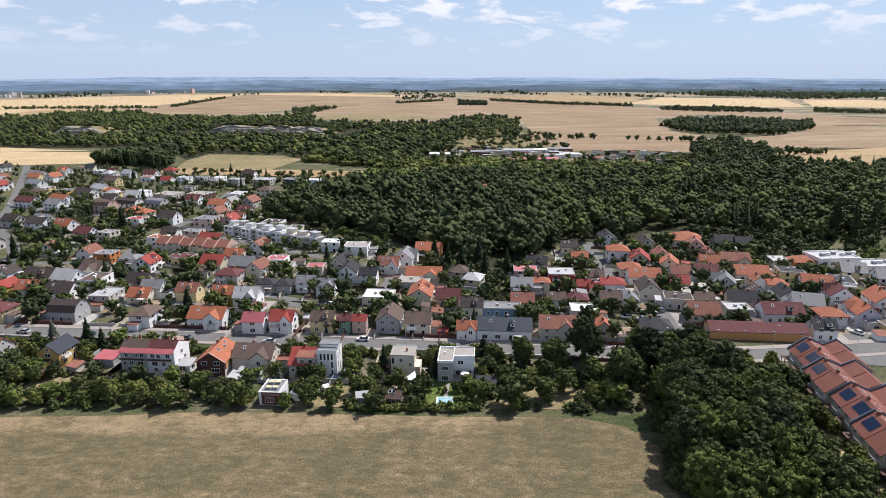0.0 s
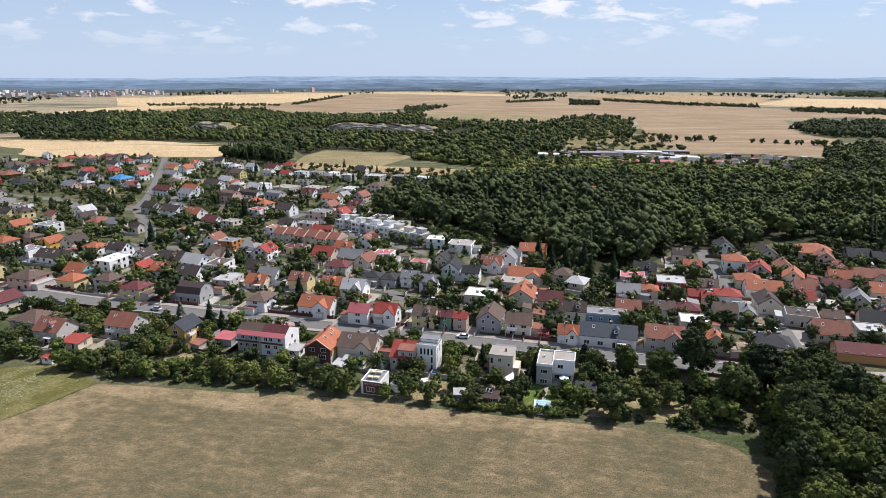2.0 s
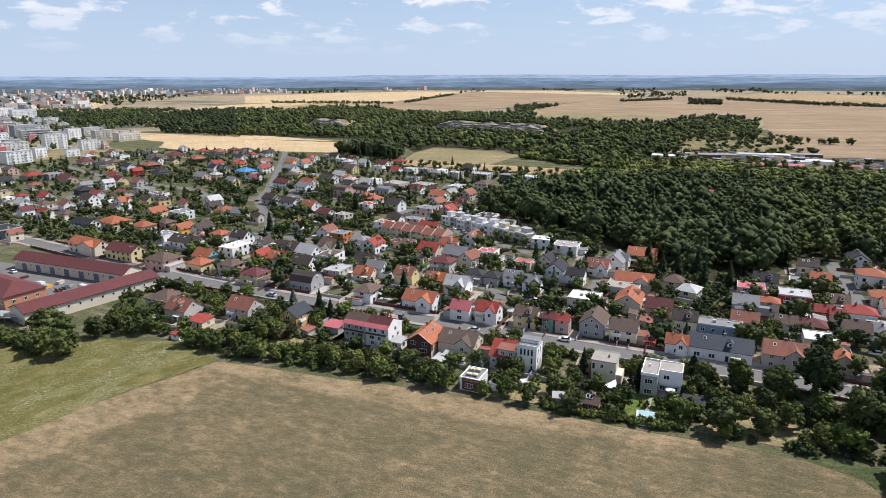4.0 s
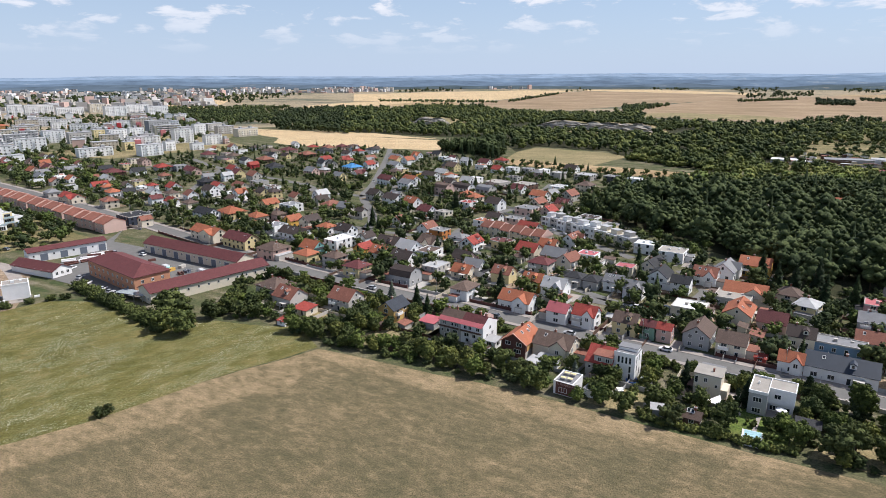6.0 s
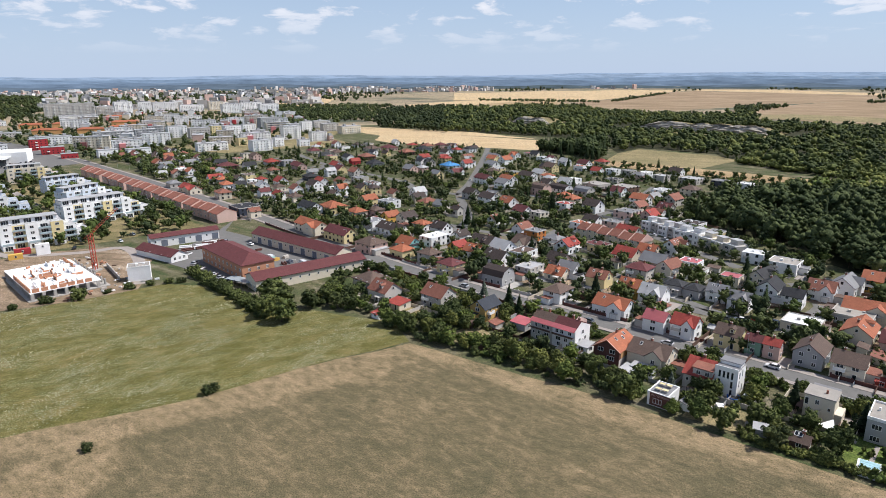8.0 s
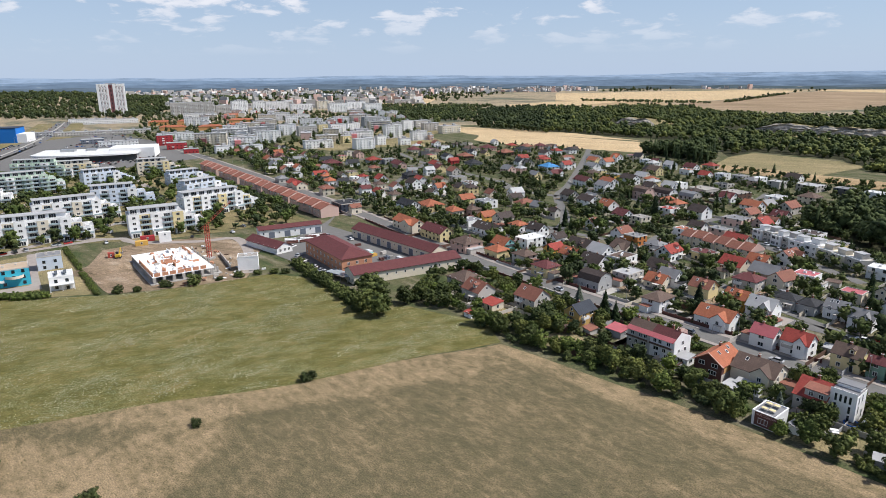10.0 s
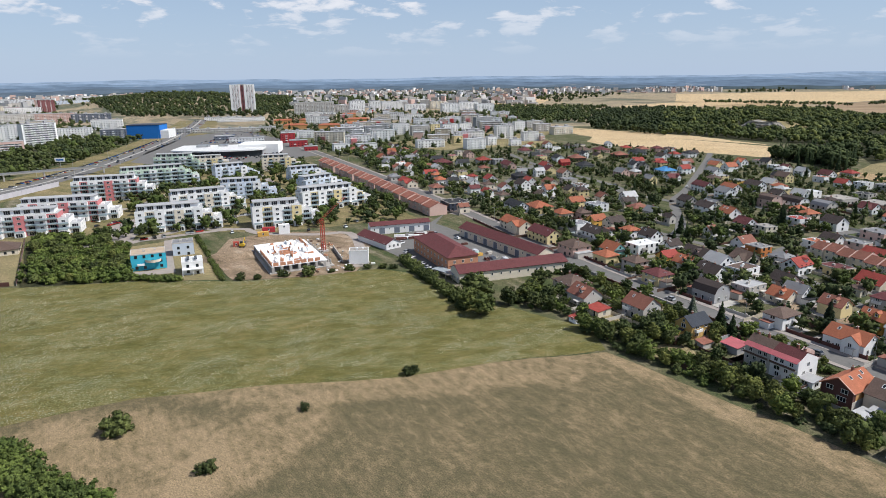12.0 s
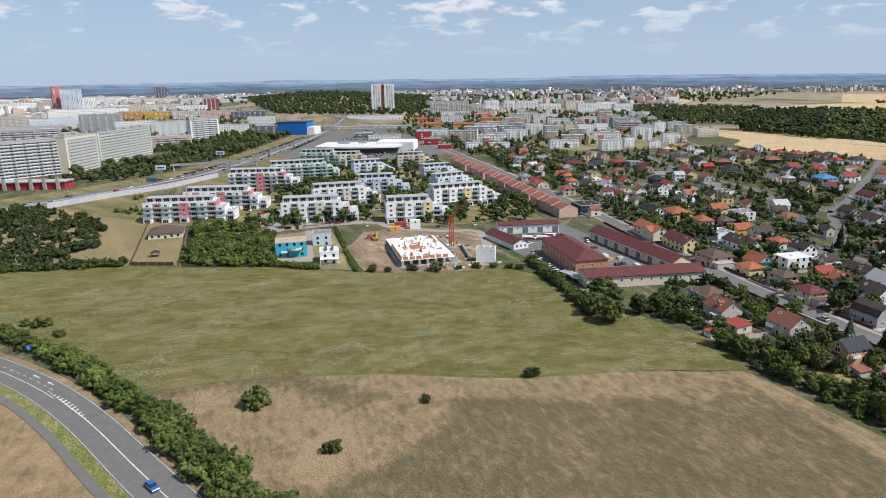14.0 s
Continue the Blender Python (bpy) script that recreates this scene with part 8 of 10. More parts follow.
VALLEY = [(-580, 759), (-1030, 1367), (-888, 1407), (-924, 1553), (-746, 1576), (-582, 1380), (-346, 1397), (-348, 1515), (-311, 1491), (-239, 1223), (-87, 1188), (0, 1219), (18, 1289), (80, 1389), (147, 1287), (112, 934), (55, 953), (20, 892), (10, 742), (0, 709), (-46, 610), (-146, 671), (-184, 733), (-273, 745), (-275, 682), (-352, 807), (-453, 808), (-604, 810)]
sheet("ground", VALLEY, 0.21, SHADE_FLOOR, "floor of the valley woods, coloured dark for shade", 3, 40)
wood("woods", [(-105, 470), (-20, 530), (130, 550), (300, 580), (320, 650), (190, 640), (120, 640), (60, 645), (-20, 600), (-80, 570)], 8.5, SCRUBSET, [LEAF, LEAF_PALE, LEAF, LEAF_HEDGE], 0.6, 1.4, "low scrub and young trees behind the wood", 18, 0.12)
wood("woods", [(-46, 600), (60, 640), (130, 650), (10, 700), (-20, 740), (-150, 720), (-150, 672)], 8.5, SCRUBSET, [LEAF, LEAF_PALE, LEAF, LEAF_PALE], 0.6, 1.4, "loose young trees and scrub in the valley", 2, 0.12)
wood("woods", VALLEY, 13.5, FARSET, [LEAF_DARK, LEAF, LEAF, LEAF_PALE], 0.6, 1.1, "broad belt of valley woodland", 3, 0.02)
wood("woods", [(-590, 790), (-740, 796), (-830, 880), (-950, 1030), (-1060, 1130), (-1080, 1330), (-1030, 1367), (-604, 812)], 12, FARSET, [LEAF_DARK, LEAF_DARK, LEAF], 0.7, 1.1, "dark woodland behind the wheat field", 5, 0.0)
wood("woods", [(-353, 646), (-363, 675), (-306, 716), (-306, 728), (-258, 597), (-299, 628)], 6.5, [PINESET[0], PINESET[1], WOODSET[4]], [NEEDLE, NEEDLE, LEAF_DARK], 0.8, 1.1, "dark stand of tall pines above a pasture", 4)
wood("woods", [(-380, 1562), (-387, 1823), (-287, 1898), (-301, 1884), (-327, 1537)], 16, FARSET, [LEAF_DARK, LEAF], 0.7, 1.0, "tongue of woodland between straw fields", 6)
wood("woods", [(378, 1135), (465, 1282), (584, 1299), (683, 1192), (623, 1084), (498, 967), (390, 1019), (389, 1137)], 11, FARSET, [LEAF_DARK, LEAF_DARK, LEAF], 0.75, 1.1, "far wood between straw fields", 7)
wood("woods", [(52, 2302), (151, 2299), (144, 2026), (46, 2028)], 18, FARSET, [LEAF_DARK], 0.9, 1.2, "round clump of trees in a straw field", 16)
wood("woods", [(312, 801), (334, 833), (389, 857), (382, 759), (338, 649), (326, 538), (280, 459), (194, 484), (255, 650)], 10, WOODSET, [LEAF_DARK, LEAF, LEAF_DARK], 0.7, 1.05, "belt of tall trees across the valley", 17, 0.0)
wood("woods", [(1211, 3140), (1701, 4274), (2158, 4062), (2732, 3701), (2163, 2920), (1629, 2627), (1317, 2950)], 34, FARSET, [LEAF_DARK], 0.9, 1.3, "far forest along the horizon", 20)
rim_rng = np.random.default_rng(91)
spots = []
for _ in range(2600):
    a, r = rim_rng.uniform(-0.62, 0.72), rim_rng.uniform(2500, 3980)
    x, y = r * math.sin(a), r * math.cos(a)
    if noise.noise((x * 0.0035, y * 0.0012, 2.0)) > 0.06 and not any(inside(x, y, p) for p, _, _ in FAR_FIELDS):
        spots.append((x, y, rim_rng.uniform(0.7, 1.4)))
crowns("hedgerow", spots, FARSET, [LEAF_DARK, LEAF], "trees and copses along the far fields", rim_rng)
wood("woods", [(200, 640), (330, 690), (350, 720), (290, 720), (230, 690)], 9, SCRUBSET, [LEAF, LEAF_DARK], 0.8, 1.4, "trees beside the valley yards", 72)
wood("woods", [(330, 560), (500, 610), (640, 800), (560, 760), (440, 600), (326, 640)], 12, FARSET, [LEAF_DARK, LEAF], 0.7, 1.0, "trees along the far end of the wood", 73, 0.2)
wood("hedgerow", [(0, 850), (60, 1000), (112, 934), (147, 1100), (160, 803), (131, 700), (60, 760), (10, 742)], 14, SCRUBSET, [LEAF, LEAF_DARK], 0.5, 1.2, "loose bushes over dry grass in the valley", 71, 0.5)
HEDGES = ([(624, 1861), (831, 1856), (878, 1681), (845, 1615), (699, 1618), (582, 1734)], [(994, 1744), (1160, 1558), (1111, 1488), (922, 1614)], [(185, 2551), (409, 2185), (594, 2036), (565, 1937), (386, 2062), (176, 2415)], [(366, 732), (472, 737), (478, 744), (349, 696)], [(101, 950), (176, 930), (343, 874), (349, 889), (174, 916), (100, 943)], [(-831, 1969), (-953, 2853), (-938, 2859), (-799, 1931)], [(-1254, 1864), (-913, 1931), (-828, 1891), (-815, 1860), (-1214, 1802)], [(-163, 2229), (0, 2520), (0, 2420), (-158, 2164)])
for k, plan in enumerate(HEDGES):
    wood("hedgerow", plan, (14, 14, 14, 9, 9, 13, 15, 13)[k], FARSET, [LEAF_DARK, LEAF], 0.5, 0.9, "line of trees along a field edge", 30 + k, 0.05)
wood("woods", [(-1677, 255), (-1900, 230), (-2900, 260), (-2850, 560), (-2760, 1050), (-1900, 800), (-1481, 513)], 23, FARSET, [LEAF, LEAF_DARK], 0.9, 1.3, "wooded hillside beyond the estate", 8)
wood("woods", [(-1910, 700), (-2989, 1111), (-2827, 1354), (-2122, 1143), (-1782, 960)], 34, FARSET, [LEAF_DARK, LEAF], 0.9, 1.3, "wooded hillside behind the tower", 21)
wood("woods", [(-1283, 1012), (-1309, 1050), (-1137, 1144), (-989, 1076), (-812, 867), (-1035, 932)], 15, FARSET, [LEAF_DARK, LEAF], 0.6, 1.0, "trees behind the estate", 22, 0.1)
wood("woods", [(-2295, 1408), (-3115, 1943), (-2691, 2076), (-2007, 1614), (-1941, 1350)], 26, FARSET, [LEAF_DARK], 0.9, 1.2, "low wooded hill before the city", 23)
wood("woods", [(-640, -40), (-700, -6), (-800, 62), (-926, 112), (-1226, 236), (-1265, 185), (-1100, 96), (-1112, 19), (-922, -35), (-751, -100), (-700, -150), (-640, -82)], 10, FARSET + SCRUBSET, [LEAF, LEAF_DARK, LEAF, LEAF_HEDGE], 0.55, 0.95, "thicket of young trees beside the dual carriageway", 9, 0.05)
wood("woods", [(-1240, 1400), (-900, 880), (-830, 760), (-880, 700), (-1250, 880), (-1500, 1200)], 18, FARSET, [LEAF_DARK, LEAF], 0.7, 0.95, "loose trees beyond the estate", 10, 0.15)


# ---- planting ----
VILLAGE = [(-330, 250), (-211, 222), (-154, 214), (-74, 208), (39, 197), (66, 197), (180, 204), (260, 300), (240, 340), (150, 340), (110, 330), (80, 320), (50, 290), (24, 270), (0, 285), (-20, 305), (-60, 345), (-110, 385), (-100, 470), (-60, 560), (-150, 590), (-250, 600), (-350, 610), (-440, 640), (-560, 620), (-620, 560), (-600, 440), (-620, 320), (-560, 285)]
near_gardens = [(-138, 150), (-100, 152), (-57, 153), (0, 151), (34, 150), (60, 152), (66, 176), (38, 182), (-74, 194), (-154, 201), (-205, 206), (-192, 170), (-180, 152), (-150, 160)]
# open grass in the gardens along the field
for k, plan in enumerate(([(12, 152), (40, 151), (44, 160), (30, 166), (16, 163)], [(-122, 156), (-106, 155), (-103, 168), (-118, 172)], [(-40, 153), (-22, 153), (-20, 164), (-38, 166)], [(-150, 163), (-138, 161), (-136, 174), (-150, 178)])):
    sheet("ground", plan, 0.045 + 0.004 * k, PASTURE, "dry lawn and beds of a garden", 0.8, 4)
    TAKEN.append((sum(p[0] for p in plan) / len(plan), sum(p[1] for p in plan) / len(plan), 5.0))
# trees along the field's edge
for k in range(34):
    s = k / 33
    x = -126 + s * 92
    y = 151.5 + s * 0.6 + grove.uniform(0, 9)
    if free(x, y, 2.5, 0.4):
        grove.choice((MID, FRESH, PALE, MID, FRESH)).plant(x, y, grove.uniform(0.5, 0.95), grove)
        TAKEN.append((x, y, 1.4))
for x, y, k in ((-57, 154, 0.9), (-30, 153, 0.8), (-18, 152, 0.75), (-6, 157, 0.95), (18, 154, 1.05), (22, 160, 1.0), (28, 157, 0.9), (-24, 160, 0.75), (-40, 168, 0.7)):
    MID.plant(x, y, k, grove)
    TAKEN.append((x, y, 2.4))
for x, y, k, sort in ((-2, 171, 0.85, SPRUCE), (-18, 176, 0.8, SPRUCE), (-66, 160, 0.8, BLUE), (-77, 159, 0.9, BLUE), (-47, 166, 0.85, BLUE), (-130, 197, 1.2, BLUE), (-118, 196, 0.9, SPRUCE), (-110, 190, 0.8, SPRUCE), (12, 178, 1.0, CYPRESS), (-4, 168, 0.7, CYPRESS)):
    sort.plant(x, y, k, grove)
    TAKEN.append((x, y, 1.8))
scatter(near_gardens, 45, ((MID, 3), (FRESH, 2.5), (PALE, 1.5), (GARDEN_DARK, 2), (SPRUCE, 0.8), (CYPRESS, 0.8)), 0.45, 0.95, 0.9, 0.5)
scatter(near_gardens, 30, ((SHRUB, 1),), 0.5, 1.1, 0.7, 0.5)
near_rng = np.random.default_rng(70)
crowns("garden_trees", filled(near_gardens, 125, 0.4, 0.95, 2.8, 0.45, 21), NEARSET, [LEAF, LEAF_DARK, LEAF_HEDGE, LEAF, LEAF_PALE], "dense trees of the gardens along the field", near_rng)
crowns("garden_shrubs", filled(near_gardens, 260, 0.45, 1.0, 1.6, 0.2, 22), NEARBUSH, [LEAF, LEAF_HEDGE, LEAF_PALE, LEAF_DARK], "shrubs of the gardens along the field", near_rng)
# the tall belt on the right of the field
BELT = [(57, 148), (52, 132), (55, 118), (50, 100), (58, 84), (78, 84), (79, 120), (78, 150), (76, 176), (62, 176), (40, 172), (36, 158)]
for k in range(900):
    x, y = grove.uniform(34, 100), grove.uniform(80, 178)
    if inside(x, y, BELT) and free(x, y, 5, 0.75):
        grove.choice((BIG, LIME, BIG, LIME, BIG_DARK)).plant(x, y, grove.uniform(0.7, 1.05) if x > 50 else grove.uniform(0.55, 0.75), grove)
        TAKEN.append((x, y, 2.4))
scatter([(56, 150), (49, 130), (52, 116), (46, 100), (52, 98), (60, 130)], 16, ((SHRUB_NEAR, 1),), 0.8, 1.3, 0.8, 0.1)
scatter([(95, 100), (104, 110), (105, 180), (92, 178)], 40, ((MID, 1), (PALE, 1), (SHRUB, 2)), 0.5, 0.9, 0.8, 0.4)
# willow and street trees by the main road
for x, y, k, sort in ((44, 182, 0.85, BIG_DARK), (60, 180, 0.75, LIME), (24, 178, 0.6, LIME), (33, 176, 0.6, BIG), (15, 177, 0.5, BIG)):
    sort.plant(x, y, k, grove)
    TAKEN.append((x, y, 3))
# gardens of the suburb, thick with trees: the nearer ones singly, the rest together
NEARER = [(-330, 250), (-211, 222), (-154, 214), (-74, 208), (39, 197), (66, 197), (150, 204), (150, 240), (60, 246), (-60, 256), (-160, 262), (-300, 280)]
scatter(NEARER, 50, ((GARDEN_TREE, 5), (GARDEN_DARK, 3.2), (PALE, 0.4), (SPRUCE, 0.9), (CYPRESS, 0.6)), 0.55, 1.1, 0.8, 0.35)
scatter(NEARER, 25, ((SHRUB, 1),), 0.6, 1.2, 0.7, 0.3)
yard = np.random.default_rng(77)
crowns("garden_trees", [q for q in filled(VILLAGE, 2700, 0.45, 1.15, 2.4, 0.1, 1) if q[2] < 1.25 - 0.001 * (math.hypot(q[0], q[1]) - 200)], YARDSET, [LEAF, LEAF_DARK, LEAF_HEDGE, LEAF_DARK, LEAF], "dense green trees in the gardens between the houses", yard)
crowns("garden_trees", filled([(-330, 255), (-211, 226), (-74, 212), (60, 202), (160, 212), (170, 290), (60, 300), (-60, 350), (-150, 480), (-330, 480)], 230, 0.6, 1.05, 2.2, 0.0, 12), YARDSET, [LEAF, LEAF_DARK, LEAF_HEDGE, LEAF_DARK], "tall green trees standing between the houses", yard)
crowns("garden_trees", filled([(-770, 336), (-690, 398), (-600, 390), (-500, 345), (-440, 300), (-492, 276), (-560, 290), (-629, 312)], 260, 0.6, 1.2, 2.3, 0.1, 14), YARDSET, [LEAF, LEAF_DARK, LEAF_HEDGE, LEAF], "green trees in the gardens behind the terraces", yard)
crowns("garden_conifers", filled(VILLAGE, 130, 0.6, 1.25, 2.0, 0.3, 2), YARDPINE, [NEEDLE], "dark conifers in the gardens between the houses", yard)
crowns("garden_shrubs", filled(VILLAGE, 900, 0.6, 1.4, 1.3, 0.05, 3), YARDBUSH, [LEAF, LEAF_DARK, LEAF_PALE, LEAF_DARK], "shrubs and hedges in the gardens", yard)
for x, y, k in ((8, 268, 1.5), (2, 275, 1.3), (18, 262, 1.4), (16, 276, 1.6), (-4, 287, 1.4), (28, 268, 1.3), (-182, 352, 1.5), (-210, 300, 1.2)):
    SPRUCE.plant(x, y, k, grove)
for k in range(9):
    POPLAR.plant(208 + k * 3.6 + grove.uniform(-1, 1), 330 + (k % 3) * 5, grove.uniform(0.8, 1.05), grove)
# depot hedge and the trees behind it
for x, y, k in ((-175, 134, 1.25), (-184, 134, 1.1), (-186, 143, 1.35), (-178, 150, 1.0), (-196, 146, 1.2), (-170, 156, 0.85), (-164, 158, 0.8), (-176, 158, 0.8)):
    MID.plant(x, y, k, grove)
    TAKEN.append((x, y, 2))
for k in range(30):
    u = k / 29
    SHRUB_NEAR.plant(-255 + (71) * u + grove.uniform(-1, 1), 148 + (-14) * u + grove.uniform(-1, 1.8), grove.uniform(0.8, 1.25), grove)
# scrub plot between the bungalow and the villa, and a hedge before the villas
SCRUB_PLOT = [(-316, -4), (-299, 33), (-318, 38), (-362, 41), (-396, 35), (-408, 4)]
scatter(SCRUB_PLOT, 40, ((MID, 1), (PALE, 0.6)), 0.6, 0.9, 0.5, 0.1)
crowns("shrubs", filled(SCRUB_PLOT, 170, 1.1, 1.9, 1.7, 0.0, 47), NEARBUSH, [LEAF_HEDGE, LEAF, LEAF_HEDGE], "thick green scrub on a fallow plot", np.random.default_rng(48))
for k in range(9):
    HEDGE.plant(-300 + k * 1.7 + grove.uniform(-0.8, 0.8), 35 + k * 2.1, grove.uniform(0.7, 0.95), grove)
crowns("hedge", [(-364 + 90 * u, 79 - 11 * u, 0.62) for u in np.arange(0, 1, 0.012)], NEARBUSH, [LEAF_HEDGE, LEAF], "clipped hedge beside the villa plot", np.random.default_rng(49))
for x, y, k in ((-264, 92, 0.9), (-260, 102, 1.3), (-257, 112, 0.6), (-255, 120, 0.8), (-271, 74, 1.0), (-268, 81, 0.7), (-253, 128, 0.7), (-249, 134, 0.8), (-246, 138, 0.7)):
    SHRUB_NEAR.plant(x, y, k, grove)
# between the flats
scatter([(-340, 150), (-380, 110), (-370, 20), (-420, 60), (-560, 60), (-640, 130), (-640, 250), (-400, 220), (-330, 205)], 40, ((SHRUB, 3),), 0.7, 1.3, 0.8, 0.4)
crowns("trees", filled([(-340, 150), (-380, 110), (-370, 20), (-420, 60), (-560, 60), (-640, 130), (-640, 250), (-400, 220), (-330, 205)], 560, 0.55, 1.25, 2.4, 0.25, 4), YARDSET, [LEAF, LEAF_DARK, LEAF_HEDGE], "young trees between the blocks of flats", yard)
crowns("hedge", [(-345 + 14 * u + near_rng.uniform(-3.5, 1.5), -87 + 56 * u, near_rng.uniform(0.9, 1.5)) for u in np.arange(0, 1, 0.02)], NEARBUSH, [LEAF_HEDGE, LEAF], "wild hedge along the edge of the meadow", near_rng)
LEFT = [(-346, -60), (-378, -48), (-440, -50), (-480, -70), (-548, -130), (-520, -200), (-347, -100)]
crowns("shrubs", filled(LEFT, 250, 0.9, 2.0, 2.0, 0.15, 41), NEARBUSH, [LEAF, LEAF_DARK, LEAF], "thick scrub on rough dry grass", yard)
crowns("trees", filled(LEFT, 60, 0.6, 1.1, 2.6, 0.2, 42), YARDSET, [LEAF, LEAF_DARK], "small trees standing in scrub", yard)
crowns("shrubs", filled([(-400, -30), (-520, -60), (-540, -30), (-440, -20)], 9, 0.8, 1.5, 2.0, 0.3, 43), NEARBUSH, [LEAF], "single bushes on dry grass", yard)
EAST = [(88, 204), (160, 212), (280, 225), (310, 330), (240, 350), (150, 350), (110, 335), (84, 300)]
crowns("garden_trees", filled(EAST, 190, 0.5, 1.1, 2.6, 0.25, 44), YARDSET, [LEAF, LEAF_DARK, LEAF_DARK], "dense green trees in the gardens below the wood", yard)
crowns("trees", filled([(84, 186), (94, 178), (96, 110), (88, 84), (80, 84), (80, 120)], 34, 0.5, 1.1, 2.6, 0.3, 45), NEARSET, [LEAF_HEDGE, LEAF_PALE, LEAF, LEAF_PALE], "small trees in the gardens behind the row", yard)
crowns("shrubs", filled([(84, 186), (94, 178), (96, 110), (88, 84), (80, 84), (80, 120)], 60, 0.5, 1.2, 1.6, 0.2, 46), NEARBUSH, [LEAF, LEAF_PALE], "shrubs in the gardens behind the row", yard)
crowns("hedge", [(u, 151.6 + 0.5 * math.sin(u), 0.62) for u in np.arange(-24, 10, 0.9)], NEARBUSH, [LEAF, LEAF_PALE], "clipped hedge between gardens and field", yard)
# bushes in the open field
for x, y, k in ((-147, 54, 0.62), (-162, 11, 1.55), (-134, 25, 0.8), (-149, 88, 0.85)):
    SHRUB_NEAR.plant(x, y, k, grove)
scatter([(-265, -58), (-245, -40), (-235, -52), (-255, -66)], 4, ((SHRUB_NEAR, 1),), 0.6, 0.9, 1.0, 0.3)
# thick hedge along the curving road
hedge_line = smooth_line([(-104, 11), (-124, 1), (-147, -8), (-170, -17), (-190, -27), (-207, -37), (-226, -48), (-250, -66)], 3.2)
for k, p in enumerate(hedge_line):
    for j in range(2 if k < 20 else 1):
        HEDGE.plant(p.x + grove.uniform(-1.6, 1.6), p.y + grove.uniform(-0.5, 4.0 if k < 20 else 1.5), grove.uniform(1.15, 1.6) if k < 20 else grove.uniform(1.0, 1.4), grove)
# far estates: trees between blocks
wood("trees", [(-620, 300), (-1000, 330), (-1600, 560), (-1500, 900), (-900, 800), (-700, 620)], 21, [broad(250 + k, 10, 4.4, 16, 0.9, 6, 2, 0.45) for k in range(3)], [LEAF, LEAF_DARK], 0.6, 1.1, "trees between the blocks of the estate", 12, 0.3)
wood("trees", [(-880, -140), (-1000, 20), (-1200, 130), (-1900, 180), (-2300, -100), (-1500, -250)], 24, [broad(250 + k, 10, 4.4, 16, 0.9, 6, 2, 0.45) for k in range(3)], [LEAF, LEAF_DARK], 0.7, 1.2, "trees between the blocks of the estate", 13, 0.3)

# the city far off: many small pale buildings, roofs and trees
city = Solid()
cr = random.Random(8)
for k in range(8000):
    a = radians(cr.uniform(20, 112))
    r = 1900 + 2100 * cr.random() ** 0.8
    x, y = -r * math.sin(a), r * math.cos(a)
    dens = noise.noise((x * 0.0016, y * 0.0016, 4.0)) + (0.25 if math.degrees(a) > 42 else -0.15)
    if dens < 0.02 or (r < 3000 and -math.degrees(a) + 78 < 9 and math.degrees(a) - 78 < 9) or (math.degrees(a) < 48 and r < (2900 if math.degrees(a) > 36 else 3550)):
        continue
    z = land(x, y)
    w, d = cr.uniform(8, 32), cr.uniform(8, 13)
    h = cr.choice((4, 5, 6, 7, 9, 12, 18, 22)) * cr.uniform(0.8, 1.2)
    city.box(-w / 2, -d / 2, -2, w / 2, d / 2, h, cr.choice((0, 1, 1, 2, 3, 3)), pose(x, y, z, 0, 0, math.degrees(a) + cr.choice((-30, 0, 20, 60))))
tagged(new("city", city.mesh("city", [WALL["white"], WALL["greige"], WALL["rose"], WALL["grey"]])), "pale blocks and roofs of the far city", "buildings", "", "stuff")
wood("trees", [(-1900, 700), (-1500, 1400), (-2000, 2400), (-3200, 1900), (-3600, 200), (-2500, -300)], 62, FARSET, [LEAF_DARK, LEAF], 0.8, 1.5, "trees across the far city", 14, 0.3)



# ---- vehicles ----
def car_paint(name, c):
    m, nt, b = nodes_of("car_" + name, 0.25, 0.6)
    b.inputs["Base Color"].default_value = (*c, 1)
    b.inputs["Coat Weight"].default_value = 0.6
    return m


CAR = {k: car_paint(k, c) for k, c in dict(white=(0.75, 0.75, 0.75), silver=(0.42, 0.43, 0.45), black=(0.02, 0.02, 0.022), blue=(0.02, 0.12, 0.42), red=(0.4, 0.03, 0.03), grey=(0.13, 0.135, 0.14), yellow=(0.6, 0.4, 0.03), green=(0.05, 0.25, 0.1)).items()}
BODY = [(-2.1, 0.32), (2.05, 0.32), (2.15, 0.62), (2.0, 0.78), (1.05, 0.92), (-1.95, 0.98), (-2.15, 0.7)]
CABIN = [(1.05, 0.9), (0.35, 1.38), (-1.2, 1.42), (-1.9, 0.96)]
VAN_BODY = [(-2.6, 0.35), (2.5, 0.35), (2.6, 0.9), (1.8, 1.15), (1.2, 1.9), (-2.6, 2.0)]
VAN_CABIN = [(1.83, 1.18), (1.28, 1.84), (0.5, 1.86), (0.5, 1.18)]


def tapered(section, half, top, mat, name):
    """A body drawn across the car, drawn in towards its top."""
    hi, lo = max(z for _, z in section), min(z for _, z in section)
    s = Solid().prism(section, -half, half)
    s.v = [(x * (1 - top * (z - lo) / (hi - lo)), y, z) for x, y, z in s.v]
    return s.mesh(name, mat)


